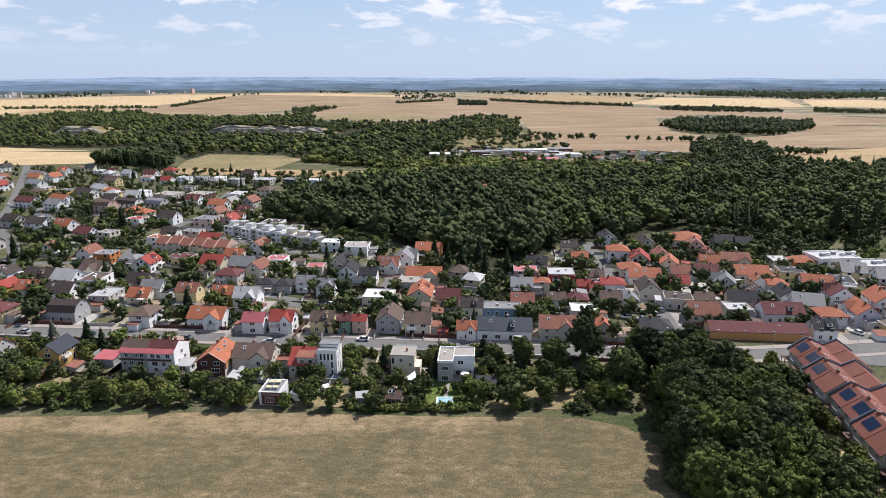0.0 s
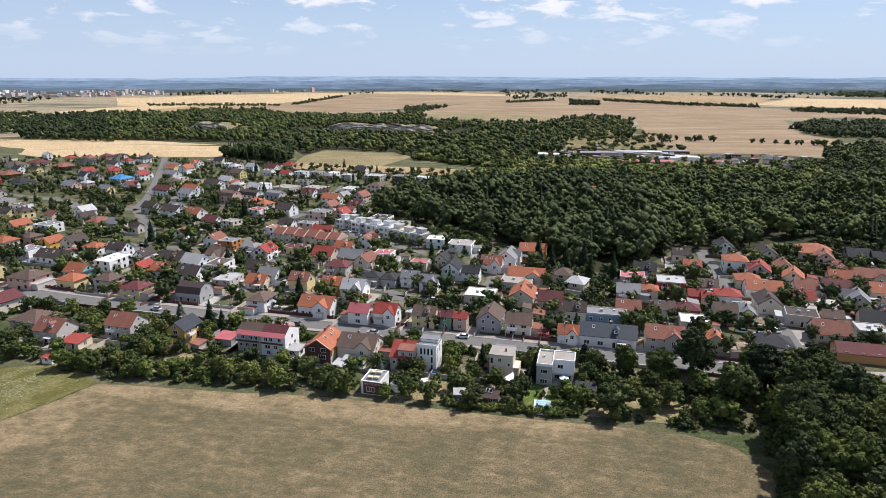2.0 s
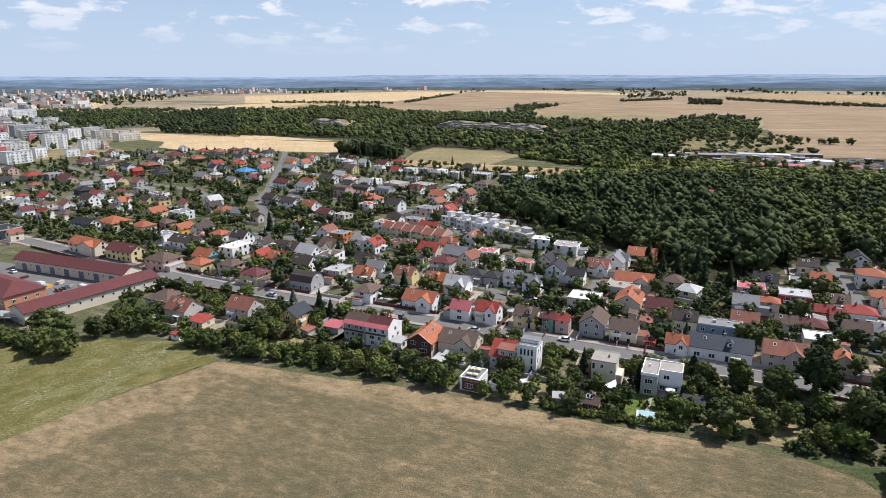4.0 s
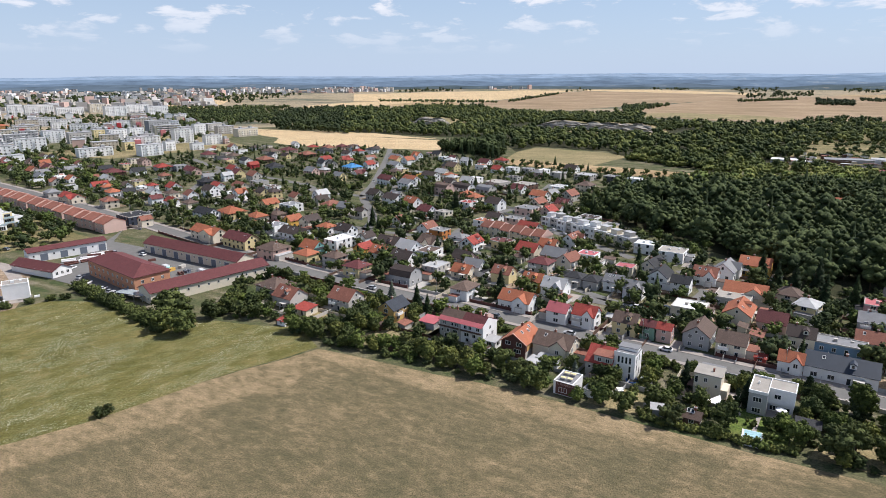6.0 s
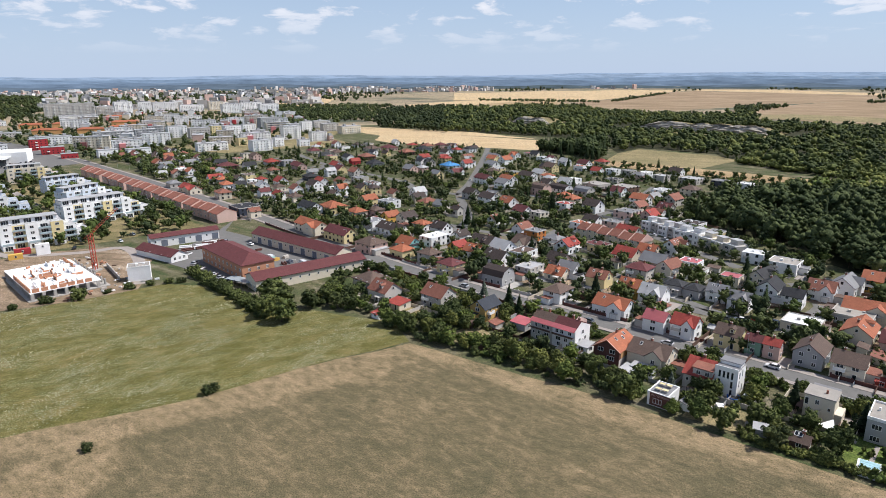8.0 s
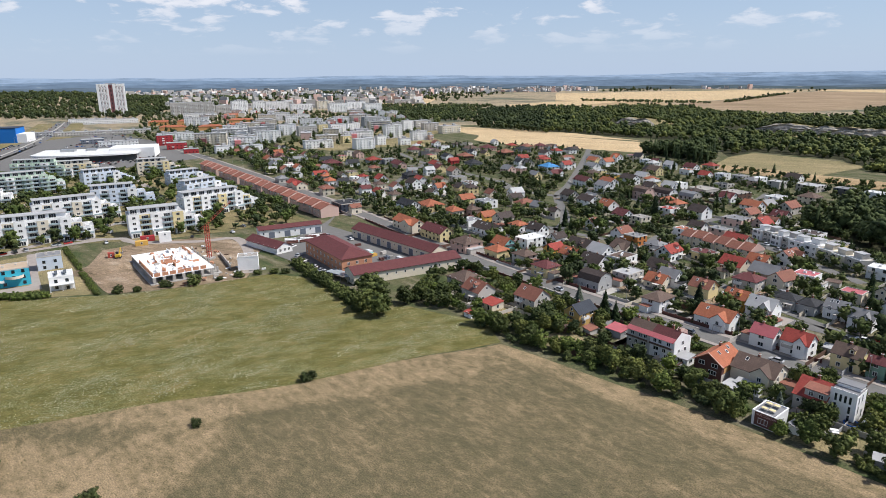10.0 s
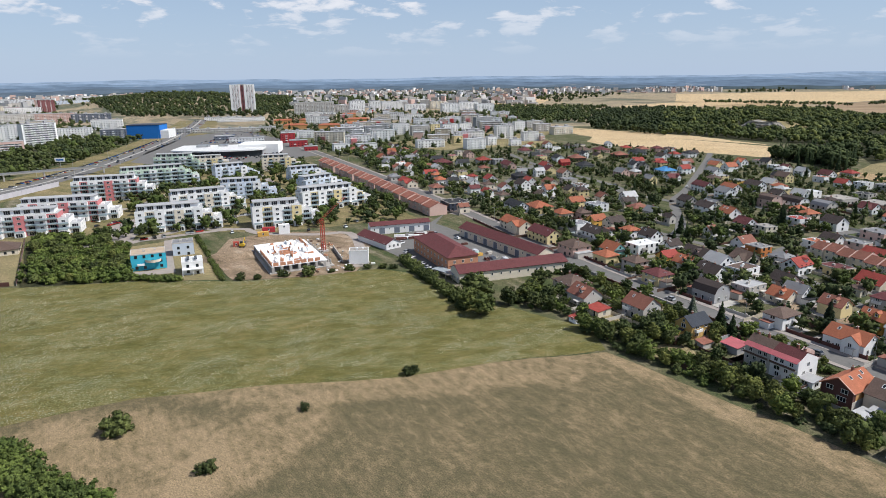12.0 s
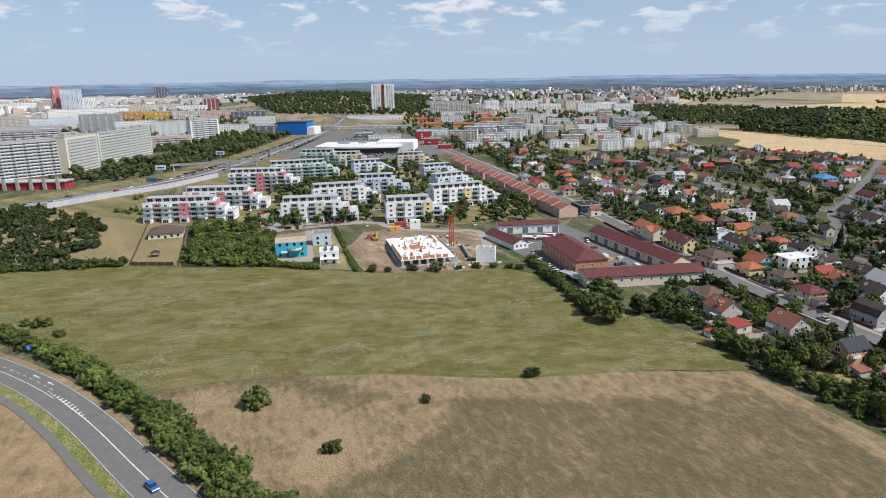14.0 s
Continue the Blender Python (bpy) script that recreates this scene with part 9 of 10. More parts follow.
CABINS = tapered(CABIN, 0.82, 0.16, GLASS, "glazing")
VANS = tapered(VAN_CABIN, 0.93, 0.08, GLASS, "glazing")
TOPS = {k: Solid().box(-0.62, -1.16, 1.4, 0.62, 0.3, 1.45).mesh("roof_panel", m) for k, m in CAR.items()}
BODIES = {k: tapered(BODY, 0.88, 0.06, m, "body") for k, m in CAR.items()}
VANBODIES = {k: tapered(VAN_BODY, 0.95, 0.08, m, "body") for k, m in CAR.items()}
WHEEL = Solid().tube((-0.11, 0, 0), (0.11, 0, 0), 0.32, 10).mesh("wheel", DARK)


def car(x, y, turn, colour, van=False, wheels=True, z=0.0):
    what = "van" if van else "car"
    c = root(what, pose(x, y, z, 0, 0, turn), f"{colour} parked {what} with dark windows" if (x, y) != (-135, -14) else "blue small car driving on the curving road", what)
    put("body", (VANBODIES if van else BODIES)[colour], c)
    put("glazing", VANS if van else CABINS, c)
    if not van:
        put("roof_panel", TOPS[colour], c)
    if wheels:
        for u in (-0.78, 0.78):
            for v in ((-1.3, 1.32) if not van else (-1.6, 1.6)):
                put("wheel", WHEEL, c, pose(u, v, 0.32))
    return c


car(-135, -14, -64, "blue", z=0.12)
for x, y, turn, colour in ((-27, 197.5, 85, "white"), (-121, 202, 86, "black"), (-145, 204.5, 84, "silver"), (-87, 199, 85, "grey"), (65, 183.5, 88, "blue"), (70, 183.5, 88, "black"), (-58, 196, 85, "silver")):
    car(x, y, turn, colour, z=0.08)
for x, y, turn, colour in ((34, 227, 70, "black"), (67, 218, 85, "white"), (72, 216, 85, "silver"), (82, 225, 5, "grey"), (79, 221, 10, "white"), (-11, 258, 40, "silver"), (-39, 235, 85, "red"), (-44, 232, 85, "white"), (-49, 230, 85, "grey"), (-34, 236, 85, "black"), (-29, 237, 80, "blue"),
                           (-20, 262, 30, "white"), (-104, 330, 60, "silver"), (-112, 336, 60, "white"), (-120, 341, 60, "black"), (-150, 372, 5, "grey"), (-300, 432, 30, "white"), (-340, 395, 70, "silver"), (-268, 378, 40, "black"), (142, 203, 40, "white"), (150, 207, 40, "black"), (158, 203, 60, "silver")):
    car(x, y, turn, colour, wheels=False, z=0.06)
for k, (x, y) in enumerate(((-266, 157), (-256, 154), (-243, 152), (-237, 151), (-233.6, 150.6), (-230.4, 150.2), (-279, 159), (-283, 164), (-274, 194), (-290, 190), (-250, 183))):
    car(x, y, 20 if k < 8 else 80, "white" if k % 3 else "silver", wheels=False, z=0.1)
for k in range(9):
    car(-249 + k * 3.1, 148 - k * 0.5, 12, ("white", "white", "silver", "white", "grey")[k % 5], wheels=False, z=0.1)
car(-245, 184, 80, "white", True, False, 0.1), car(-225, 187, 75, "white", True, False, 0.1), car(-221, 185, 75, "white", True, False, 0.1)
for k, (x, y, colour) in enumerate(((-427, 43, "red"), (-430, 46, "red"), (-433, 49.5, "blue"), (-435, 53, "silver"), (-406, 37, "blue"), (-409, 43, "black"), (-428, 36, "black"), (-362, 98, "white"), (-386, 107, "silver"), (-341, 136, "black"), (-336, 157, "white"), (-345, 168, "grey"))):
    car(x, y, 60 + 20 * (k % 3), colour, k == 8, False, 0.1)
# traffic and the dealer's rows, too far to tell apart
cars = Solid()
vr = random.Random(21)
tone = [CAR[k] for k in ("white", "silver", "black", "grey", "red", "blue")]


def small_car(x, y, turn, m):
    t = pose(x, y, 0.14, 0, 0, turn)
    cars.box(-0.88, -2.1, 0.3, 0.88, 2.1, 0.95, m, t)
    cars.box(-0.75, -1.5, 0.95, 0.75, 0.9, 1.45, 6, t)


line = smooth_line(HIGHWAY, 9.0)
for k in range(3, len(line) - 2):
    d = (line[k + 1] - line[k]).normalized()
    nrm = Vector((-d.y, d.x))
    turn = math.degrees(math.atan2(d.y, d.x)) - 90
    for off in (-10.5, -7, -3.5, 3.5, 7, 10.5):
        if vr.random() < 0.13:
            p = line[k] + nrm * off
            small_car(p.x, p.y, turn, vr.randrange(6))
    if -1000 < line[k].x < -640:
        p = line[k] + nrm * 16
        small_car(p.x, p.y, turn + 90, vr.randrange(6))
        p = line[k] + nrm * 16 + d * 4
        small_car(p.x, p.y, turn + 90, vr.randrange(6))
for j in range(7):
    for k in range(15):
        if vr.random() < 0.85:
            small_car(-700 - j * 13 - k * 1.0, 190 + k * 5.2 + j * 2, 62, vr.choice((2, 2, 3, 0, 1, 4)))
for k in range(46):
    x, y, q = ((-405, 110, 66), (-500, 172, -10), (-440, 235, 80), (-480, 68, 10), (-372, 70, 92), (-426, 47, 40))[k % 6]
    s_ = vr.uniform(-22, 22)
    small_car(x + math.cos(radians(q)) * s_ - math.sin(radians(q)) * 3.2, y + math.sin(radians(q)) * s_ + math.cos(radians(q)) * 3.2, q - 90 + vr.choice((0, 90)), vr.randrange(6))
for k in range(190):
    x, y = vr.uniform(-1150, -700), 0
    y = 215 + (-x - 860) * 0.5 + vr.uniform(-30, 60)
    small_car(x, y, vr.choice((60, 150)), vr.randrange(6))
tagged(new("cars", cars.mesh("cars", tone + [GLASS])), "rows of parked cars and traffic far off", "cars", "", "stuff")

# ---- lamps, walls, fences and gates along the streets ----
LAMP = Solid().tube((0, 0, -0.2), (0, 0, 7.6), 0.09, 6, 0, 0.05).mesh("pole", METAL)
ARM = Solid().tube((0, 0, 7.5), (0, 1.3, 7.8), 0.045, 5).box(-0.14, 1.0, 7.74, 0.14, 1.75, 7.9).mesh("lamp_head", METAL)


def street_lamp(x, y, turn, k=1.0):
    p = root("street_lamp", pose(x, y, 0, 0, 0, turn) @ Matrix.Scale(k, 4), "grey steel street lamp on a tall pole", "lamp", "street lamps")
    put("pole", LAMP, p)
    put("lamp_head", ARM, p)


line = smooth_line(MAIN, 30.0)
for k in range(4, len(line) - 2):
    d = (line[k + 1] - line[k]).normalized()
    p = line[k] + Vector((-d.y, d.x)) * 5.8
    street_lamp(p.x, p.y, math.degrees(math.atan2(d.y, d.x)) + 180)
line = smooth_line(HIGHWAY, 38.0)
for k in range(2, len(line) - 3):
    d = (line[k + 1] - line[k]).normalized()
    p = line[k] + Vector((-d.y, d.x)) * (14.5 if k % 2 else -14.5)
    street_lamp(p.x, p.y, math.degrees(math.atan2(d.y, d.x)) + (180 if k % 2 else 0), 1.35)


def garden_wall(x0, y0, x1, y1, h, wall, label):
    n = max(2, int(math.dist((x0, y0), (x1, y1)) / 4.6))
    L = math.dist((x0, y0), (x1, y1))
    f = root("garden_wall", pose(x0, y0, 0, 0, 0, math.degrees(math.atan2(y1 - y0, x1 - x0))), label, "wall")
    pier = Solid().box(-0.2, -0.2, -0.2, 0.2, 0.2, h + 0.35).mesh("post", WALL[wall])
    bay = Solid().box(0.2, -0.1, -0.2, L / n - 0.2, 0.1, h).mesh("panel", WALL[wall])
    for k in range(n):
        put("post", pier, f, pose(k * L / n, 0, 0))
        put("panel", bay, f, pose(k * L / n, 0, 0))
    put("post", pier, f, pose(L, 0, 0))


line = smooth_line(MAIN, 24.0)
wk = 0
for k in range(len(line) - 1):
    if not -330 < line[k].x < 70:
        continue
    d = (line[k + 1] - line[k]).normalized()
    nrm = Vector((-d.y, d.x))
    for off in (6.7, -6.0):
        if vr.random() < (0.85 if off > 0 else 0.6):
            a, b = line[k] + nrm * off + d * 1.5, line[k + 1] + nrm * off - d * 2.5
            wk += 1
            garden_wall(a.x, a.y, b.x, b.y, vr.uniform(0.9, 1.3), vr.choice(("greige", "umber", "grey", "cream", "brick")), "low garden wall with posts along the footway")

# ---- single things in the gardens along the field ----
pool = root("pool_canopy", pose(0.5, 154.5, 0), "glazed white pool canopy on a lawn", "pool")
put("frame", Solid().box(-2.4, -3.6, -0.1, 2.4, 3.6, 0.35).mesh("frame", FRAME), pool)
pane = Solid().box(-1.9, -0.42, 0.36, 1.9, 0.42, 0.42).mesh("pane", surface("pool_pane", (0.35, 0.55, 0.6), 0.1, 0.6, 0.05, 0.0))
for k in range(7):
    put("pane", pane, pool, pose(0, -2.9 + k * 0.97, 0.02))
sheet("ground", [(-7, 153), (8, 153), (9, 169), (-6, 170)], 0.05, soil("lawn", ((0.4, (0.07, 0.11, 0.025)), (0.55, (0.1, 0.14, 0.035)), (0.7, (0.14, 0.16, 0.05))), 0.1, 0.3), "watered green lawn behind a white house")
tramp = root("trampoline", pose(-31.5, 170.5, 0), "round blue garden trampoline", "trampoline")
put("mat", Solid().tube((0, 0, 0.72), (0, 0, 0.78), 1.55, 20).mesh("mat", DARK), tramp)
rim = Solid()
for k in range(20):
    a, b = k * math.tau / 20, (k + 1) * math.tau / 20
    rim.tube((1.7 * math.cos(a), 1.7 * math.sin(a), 0.78), (1.7 * math.cos(b), 1.7 * math.sin(b), 0.78), 0.16, 5)
put("rim", rim.mesh("rim", CAR["blue"]), tramp)
for k in range(4):
    put("leg", Solid().tube((0, 0, 0), (0, 0, 0.75), 0.04, 5).mesh("leg", METAL), tramp, pose(1.6 * math.cos(k * 1.57), 1.6 * math.sin(k * 1.57), 0))
for x, y, turn in ((-28, 172, 20), (-9, 166, -15)):
    sail = root("shade_sail", pose(x, y, 0, 0, 0, turn), "white triangular shade sail on poles", "sail")
    put("cloth", Solid().face([(-2, -1.8, 2.3), (2.2, -1.5, 2.1), (0.2, 2.2, 3.2)]).face([(-2, -1.8, 2.27), (0.2, 2.2, 3.17), (2.2, -1.5, 2.07)]).mesh("cloth", WALL["white"]), sail)
    for u, v, h in ((-2, -1.8, 2.3), (2.2, -1.5, 2.1), (0.2, 2.2, 3.2)):
        put("pole", Solid().tube((u, v, -0.1), (u, v, h), 0.05, 6).mesh("pole", METAL), sail)
sign = root("workshop_sign", pose(-46.1, 154.1, 0, 0, 0, -5), "pale lettering on a dark red workshop wall", "sign")
put("board", Solid().box(-2.75, 0.0, 0.1, 2.75, 0.06, 3.7).mesh("board", WALL["brick"]), sign)
txt = bpy.data.curves.new("lettering", "FONT")
txt.body, txt.size, txt.align_x, txt.extrude = "AUTODILNA", 0.85, "CENTER", 0.01
txt.materials.append(WALL["rose"])
letters = new("lettering", txt)
letters.parent = sign
letters.matrix_basis = pose(0, -0.03, 2.84, 90)
sheds = random.Random(4)
for x, y, turn, w, d, roof, wall in ((-40, 158, 80, 3.2, 2.6, "grey", "white"), (-22, 156, 10, 3.0, 2.4, "lgrey", "grey"), (-60, 168, 85, 4.5, 3.2, "lgrey", "white"), (-104, 158, 0, 4, 2.6, "grey", "umber"), (-131, 162, 20, 2.6, 2.2, "red", "red"), (-118, 170, 0, 3, 2.4, "umber", "umber"), 
                                     (-12, 186, -5, 6, 5, "grey", "white"), (30, 214, -5, 6, 4, "umber", "cream"), (-2, 222, 85, 7, 4, "rust", "cream"), (-96, 222, -5, 6, 3.6, "grey", "cream"), (-70, 226, 80, 6, 4, "rust", "white"), (50, 226, -5, 8, 4, "umber", "grey"), (110, 240, 80, 8, 4, "rust", "cream"), (96, 232, -5, 7, 4, "red", "white"), (146, 240, -5, 8, 5, "umber", "grey")):
    tagged(house(x, y, turn, w, d, 2.3, "lean", roof, wall, 0, "garden_shed"), f"small {PLAIN.get(wall, wall)} garden shed with a {COLOURS[roof]} roof", "shed")
for k, (x, y) in enumerate(((-36, 160), (-34, 163), (-37, 165), (-21, 163), (-19, 160), (-24, 158))):
    heap = Solid()
    for j in range(6):
        u, v, q = sheds.uniform(-1, 1), sheds.uniform(-1, 1), sheds.uniform(0.4, 1.0)
        heap.box(u - q, v - q * 0.6, 0, u + q, v + q * 0.6, sheds.uniform(0.4, 1.3), j % 3)
    tagged(put("junk_pile", heap.mesh("junk_pile", [WALL["white"], METAL, WALL["greige"]]), None, pose(x, y, 0, 0, 0, 30 * k)), "pile of white and grey scrap beside the workshop", "scrap")["kind"] = "stuff"

# ---- depot yard and building site clutter ----
yard_r = random.Random(31)
for k in range(16):
    x, y = yard_r.uniform(-268, -222), yard_r.uniform(176, 190)
    q = yard_r.choice(("brick", "greige", "amber", "navygrey", "umber", "teal"))
    s = Solid()
    for j in range(4):
        s.box(-1.5, -1.0 + j * 0.5, 0.1, 1.5, -0.6 + j * 0.5, yard_r.uniform(0.4, 1.5))
    tagged(put("stacked_goods", s.mesh("stacked_goods", WALL[q]), None, pose(x, y, 0, 0, 0, yard_r.uniform(0, 180))), "stack of materials in the depot yard", "materials")["kind"] = "stuff"
for k in range(10):
    tagged(put("pipe_stack", Solid().tube((-3, 0, 0.5), (3, 0, 0.5), 0.4, 8).tube((-3, 0.85, 0.5), (3, 0.85, 0.5), 0.4, 8).tube((-3, 0.42, 1.2), (3, 0.42, 1.2), 0.4, 8).mesh("pipe_stack", WALL["white" if k % 3 else "brick"]), None, pose(-293 + yard_r.uniform(-4, 6), 168 + k * 2.2, 0, 0, 0, yard_r.uniform(50, 90))), "stack of pipes in the depot yard", "pipes")["kind"] = "stuff"
carport = root("carport", pose(-222, 151, 0, 0, 0, 8), "glass-roofed carport beside the office", "carport")
put("roof", Solid().box(-7, -2.5, 2.5, 7, 2.5, 2.62).mesh("roof", surface("carport_sheet", (0.32, 0.36, 0.38), 0.2, 0.5)), carport)
for u in (-6.6, -2.2, 2.2, 6.6):
    for v in (-2.3, 2.3):
        put("post", Solid().box(u - 0.07, v - 0.07, -0.1, u + 0.07, v + 0.07, 2.5).mesh("post", METAL), carport)
cabin = [(-343, 122, "white", 5.5, 6), (-344, 110, "amber", 2.6, 6), (-352, 116, "redwall", 2.8, 7), (-331, 91, "red", 2.4, 3)]
for x, y, wall, h, w in cabin:
    c = root("site_container", pose(x, y, 0, 0, 0, 75), f"{PLAIN.get(wall, wall)} site container", "container")
    tagged(c, f"{PLAIN.get(wall, wall)} steel container on the building site")
    put("body", Solid().box(-w / 2, -1.3, 0, w / 2, 1.3, h).mesh("body", WALL[wall]), c)
    put("window", WIN[2], c, pose(0, -1.305, h - 1.7))
digger = root("excavator", pose(-327, 93, 0, 0, 0, 60), "yellow excavator on the building site", "excavator")
put("track", Solid().box(-1.3, -1.7, 0, -0.8, 1.7, 0.8).mesh("track", DARK), digger)
put("track", Solid().box(0.8, -1.7, 0, 1.3, 1.7, 0.8).mesh("track", DARK), digger)
put("body", Solid().box(-1.2, -1.6, 0.8, 1.2, 1.4, 1.9).mesh("body", CAR["yellow"]), digger)
put("cab", Solid().box(-1.1, 0.1, 1.9, 0.0, 1.4, 3.0).mesh("cab", GLASS), digger)
put("boom", Solid().tube((0.4, 1.2, 1.7), (0.4, 4.0, 4.2), 0.22, 6).tube((0.4, 4.0, 4.2), (0.4, 5.6, 1.6), 0.18, 6).mesh("boom", CAR["yellow"]), digger)
put("bucket", Solid().box(-0.1, 5.2, 0.9, 0.9, 6.1, 1.7).mesh("bucket", METAL), digger)
clutter = Solid()
for k in range(170):
    u, v = yard_r.uniform(-320, -258), yard_r.uniform(92, 134)
    if math.hypot(u + 291, v - 106) > 25 or yard_r.random() < 0.35:
        q = yard_r.uniform(0.3, 1.2)
        z = 3.3 if abs(v - 106) < 11 and abs(u + 291) < 19 else 0.05
        clutter.box(-q, -q * 0.4, z, q, q * 0.4, z + yard_r.uniform(0.2, 0.9), k % 4, pose(u, v, 0, 0, 0, yard_r.uniform(0, 180)))
tagged(new("site_clutter", clutter.mesh("site_clutter", [WALL["white"], WALL["brickorange"], CONCRETE, WALL["umber"]])), "timber, bricks and blocks scattered over the building site", "materials", "", "stuff")
wall_site = root("retaining_wall", pose(-272, 124, 0, 0, 0, 165), "long grey concrete retaining wall beside the site road", "wall")
put("wall", Solid().box(-2, -0.2, -0.2, 24, 0.2, 2.0).mesh("wall", CONCRETE), wall_site)

# ---- beside the dual carriageway ----
noise_wall = [(-516, -92), (-545, -55), (-572, -13), (-621, 29)]
for (x0, y0), (x1, y1) in zip(noise_wall, noise_wall[1:]):
    garden_wall(x0, y0, x1, y1, 4.0, "lilac", "pale concrete noise barrier along the carriageway")
for x, y, turn in ((-655, -20, 65), (-572, -25, 60), (-760, 40, 60)):
    b = root("billboard", pose(x, y, 0, 0, 0, turn), "roadside billboard on a post with blue and white bars", "billboard")
    put("post", Solid().tube((0, 0, -0.2), (0, 0, 6), 0.25, 8).mesh("post", METAL), b)
    put("board", Solid().box(-5, -0.2, 6, 5, 0.2, 10).mesh("board", WALL["white" if x != -572 else "navygrey"]), b)
    put("bar", Solid().box(-3.6, -0.26, 7.2, 3.6, -0.21, 8.6).mesh("bar", WALL["bluebright"]), b)
fire = root("workshop_hall", pose(-625, -118, 0, 0, 0, 70), "low red hall with tall pale pillars", "hall")
put("wall", Solid().box(-28, -6, -0.2, 28, 8, 6).mesh("wall", WALL["redwall"]), fire)
put("roof", Solid().box(-29, -7, 6, 29, 9, 6.8).mesh("roof", ROOF["lgrey"]), fire)
for k in range(5):
    put("pillar", Solid().box(-22 + k * 11, -8, 0, -19.5 + k * 11, -6.2, 9.5).mesh("pillar", CONCRETE), fire)

# ---- road markings on the curve ----
line = smooth_line(CURVE, 1.0)
cut = [k for k, p in enumerate(line) if -196 > p.x > -236]
for k in cut[::4]:
    d = (line[k + 1] - line[k]).normalized()
    tagged(new("marking", Solid().box(-0.8, -0.07, 0.124, 0.8, 0.07, 0.132).mesh("marking", PAINT)), "white dashed lane line", "road marking", "lane dashes", "structure").matrix_basis = pose(line[k].x + d.y * 1.4, line[k].y - d.x * 1.4, 0, 0, 0, math.degrees(math.atan2(d.y, d.x)))
hatch = [k for k, p in enumerate(line) if -172 > p.x > -196]
for k in hatch[::2]:
    d = (line[k + 1] - line[k]).normalized()
    q = 0.25 + 1.0 * min(1, (k - hatch[0]) / 10) * min(1, max(0.15, (hatch[-1] - k) / 10))
    tagged(new("marking", Solid().box(-0.24, -q, 0.124, 0.24, q * 0.2, 0.132).mesh("marking", PAINT)), "white hatched island stripe", "road marking", "hatch stripes", "structure").matrix_basis = pose(line[k].x, line[k].y, 0, 0, 0, math.degrees(math.atan2(d.y, d.x)) + 20)
strip("marking", [(p.x, p.y) for p in line if -190 > p.x > -250][::8], 0.75, 0.6, 0.128, PAINT, "white lane line", category="road marking")
for k in (cut[4], cut[12]):
    d = (line[k + 1] - line[k]).normalized()
    arrow = Solid().box(-1.6, -0.12, 0.124, 0.6, 0.12, 0.132).face([(0.6, -0.5, 0.132), (1.9, 0, 0.132), (0.6, 0.5, 0.132)])
    tagged(new("marking", arrow.mesh("marking", PAINT)), "white lane arrow painted on the asphalt", "road marking", "lane arrows", "structure").matrix_basis = pose(line[k].x + d.y * 3.0, line[k].y - d.x * 3.0, 0, 0, 0, math.degrees(math.atan2(d.y, d.x)))
post = root("road_sign", pose(-228, -53, 0, 0, 0, 70), "square blue road sign with white bars", "sign")
put("pole", Solid().tube((0, 0, -0.2), (0, 0, 3.2), 0.05, 6).mesh("pole", METAL), post)
put("plate", Solid().box(-0.8, -0.04, 1.9, 0.8, 0.04, 3.5).mesh("plate", WALL["bluebright"]), post)
put("bar", Solid().box(-0.25, -0.06, 2.2, -0.1, -0.045, 3.2).box(0.15, -0.06, 2.2, 0.3, -0.045, 3.0).mesh("bar", PAINT), post)

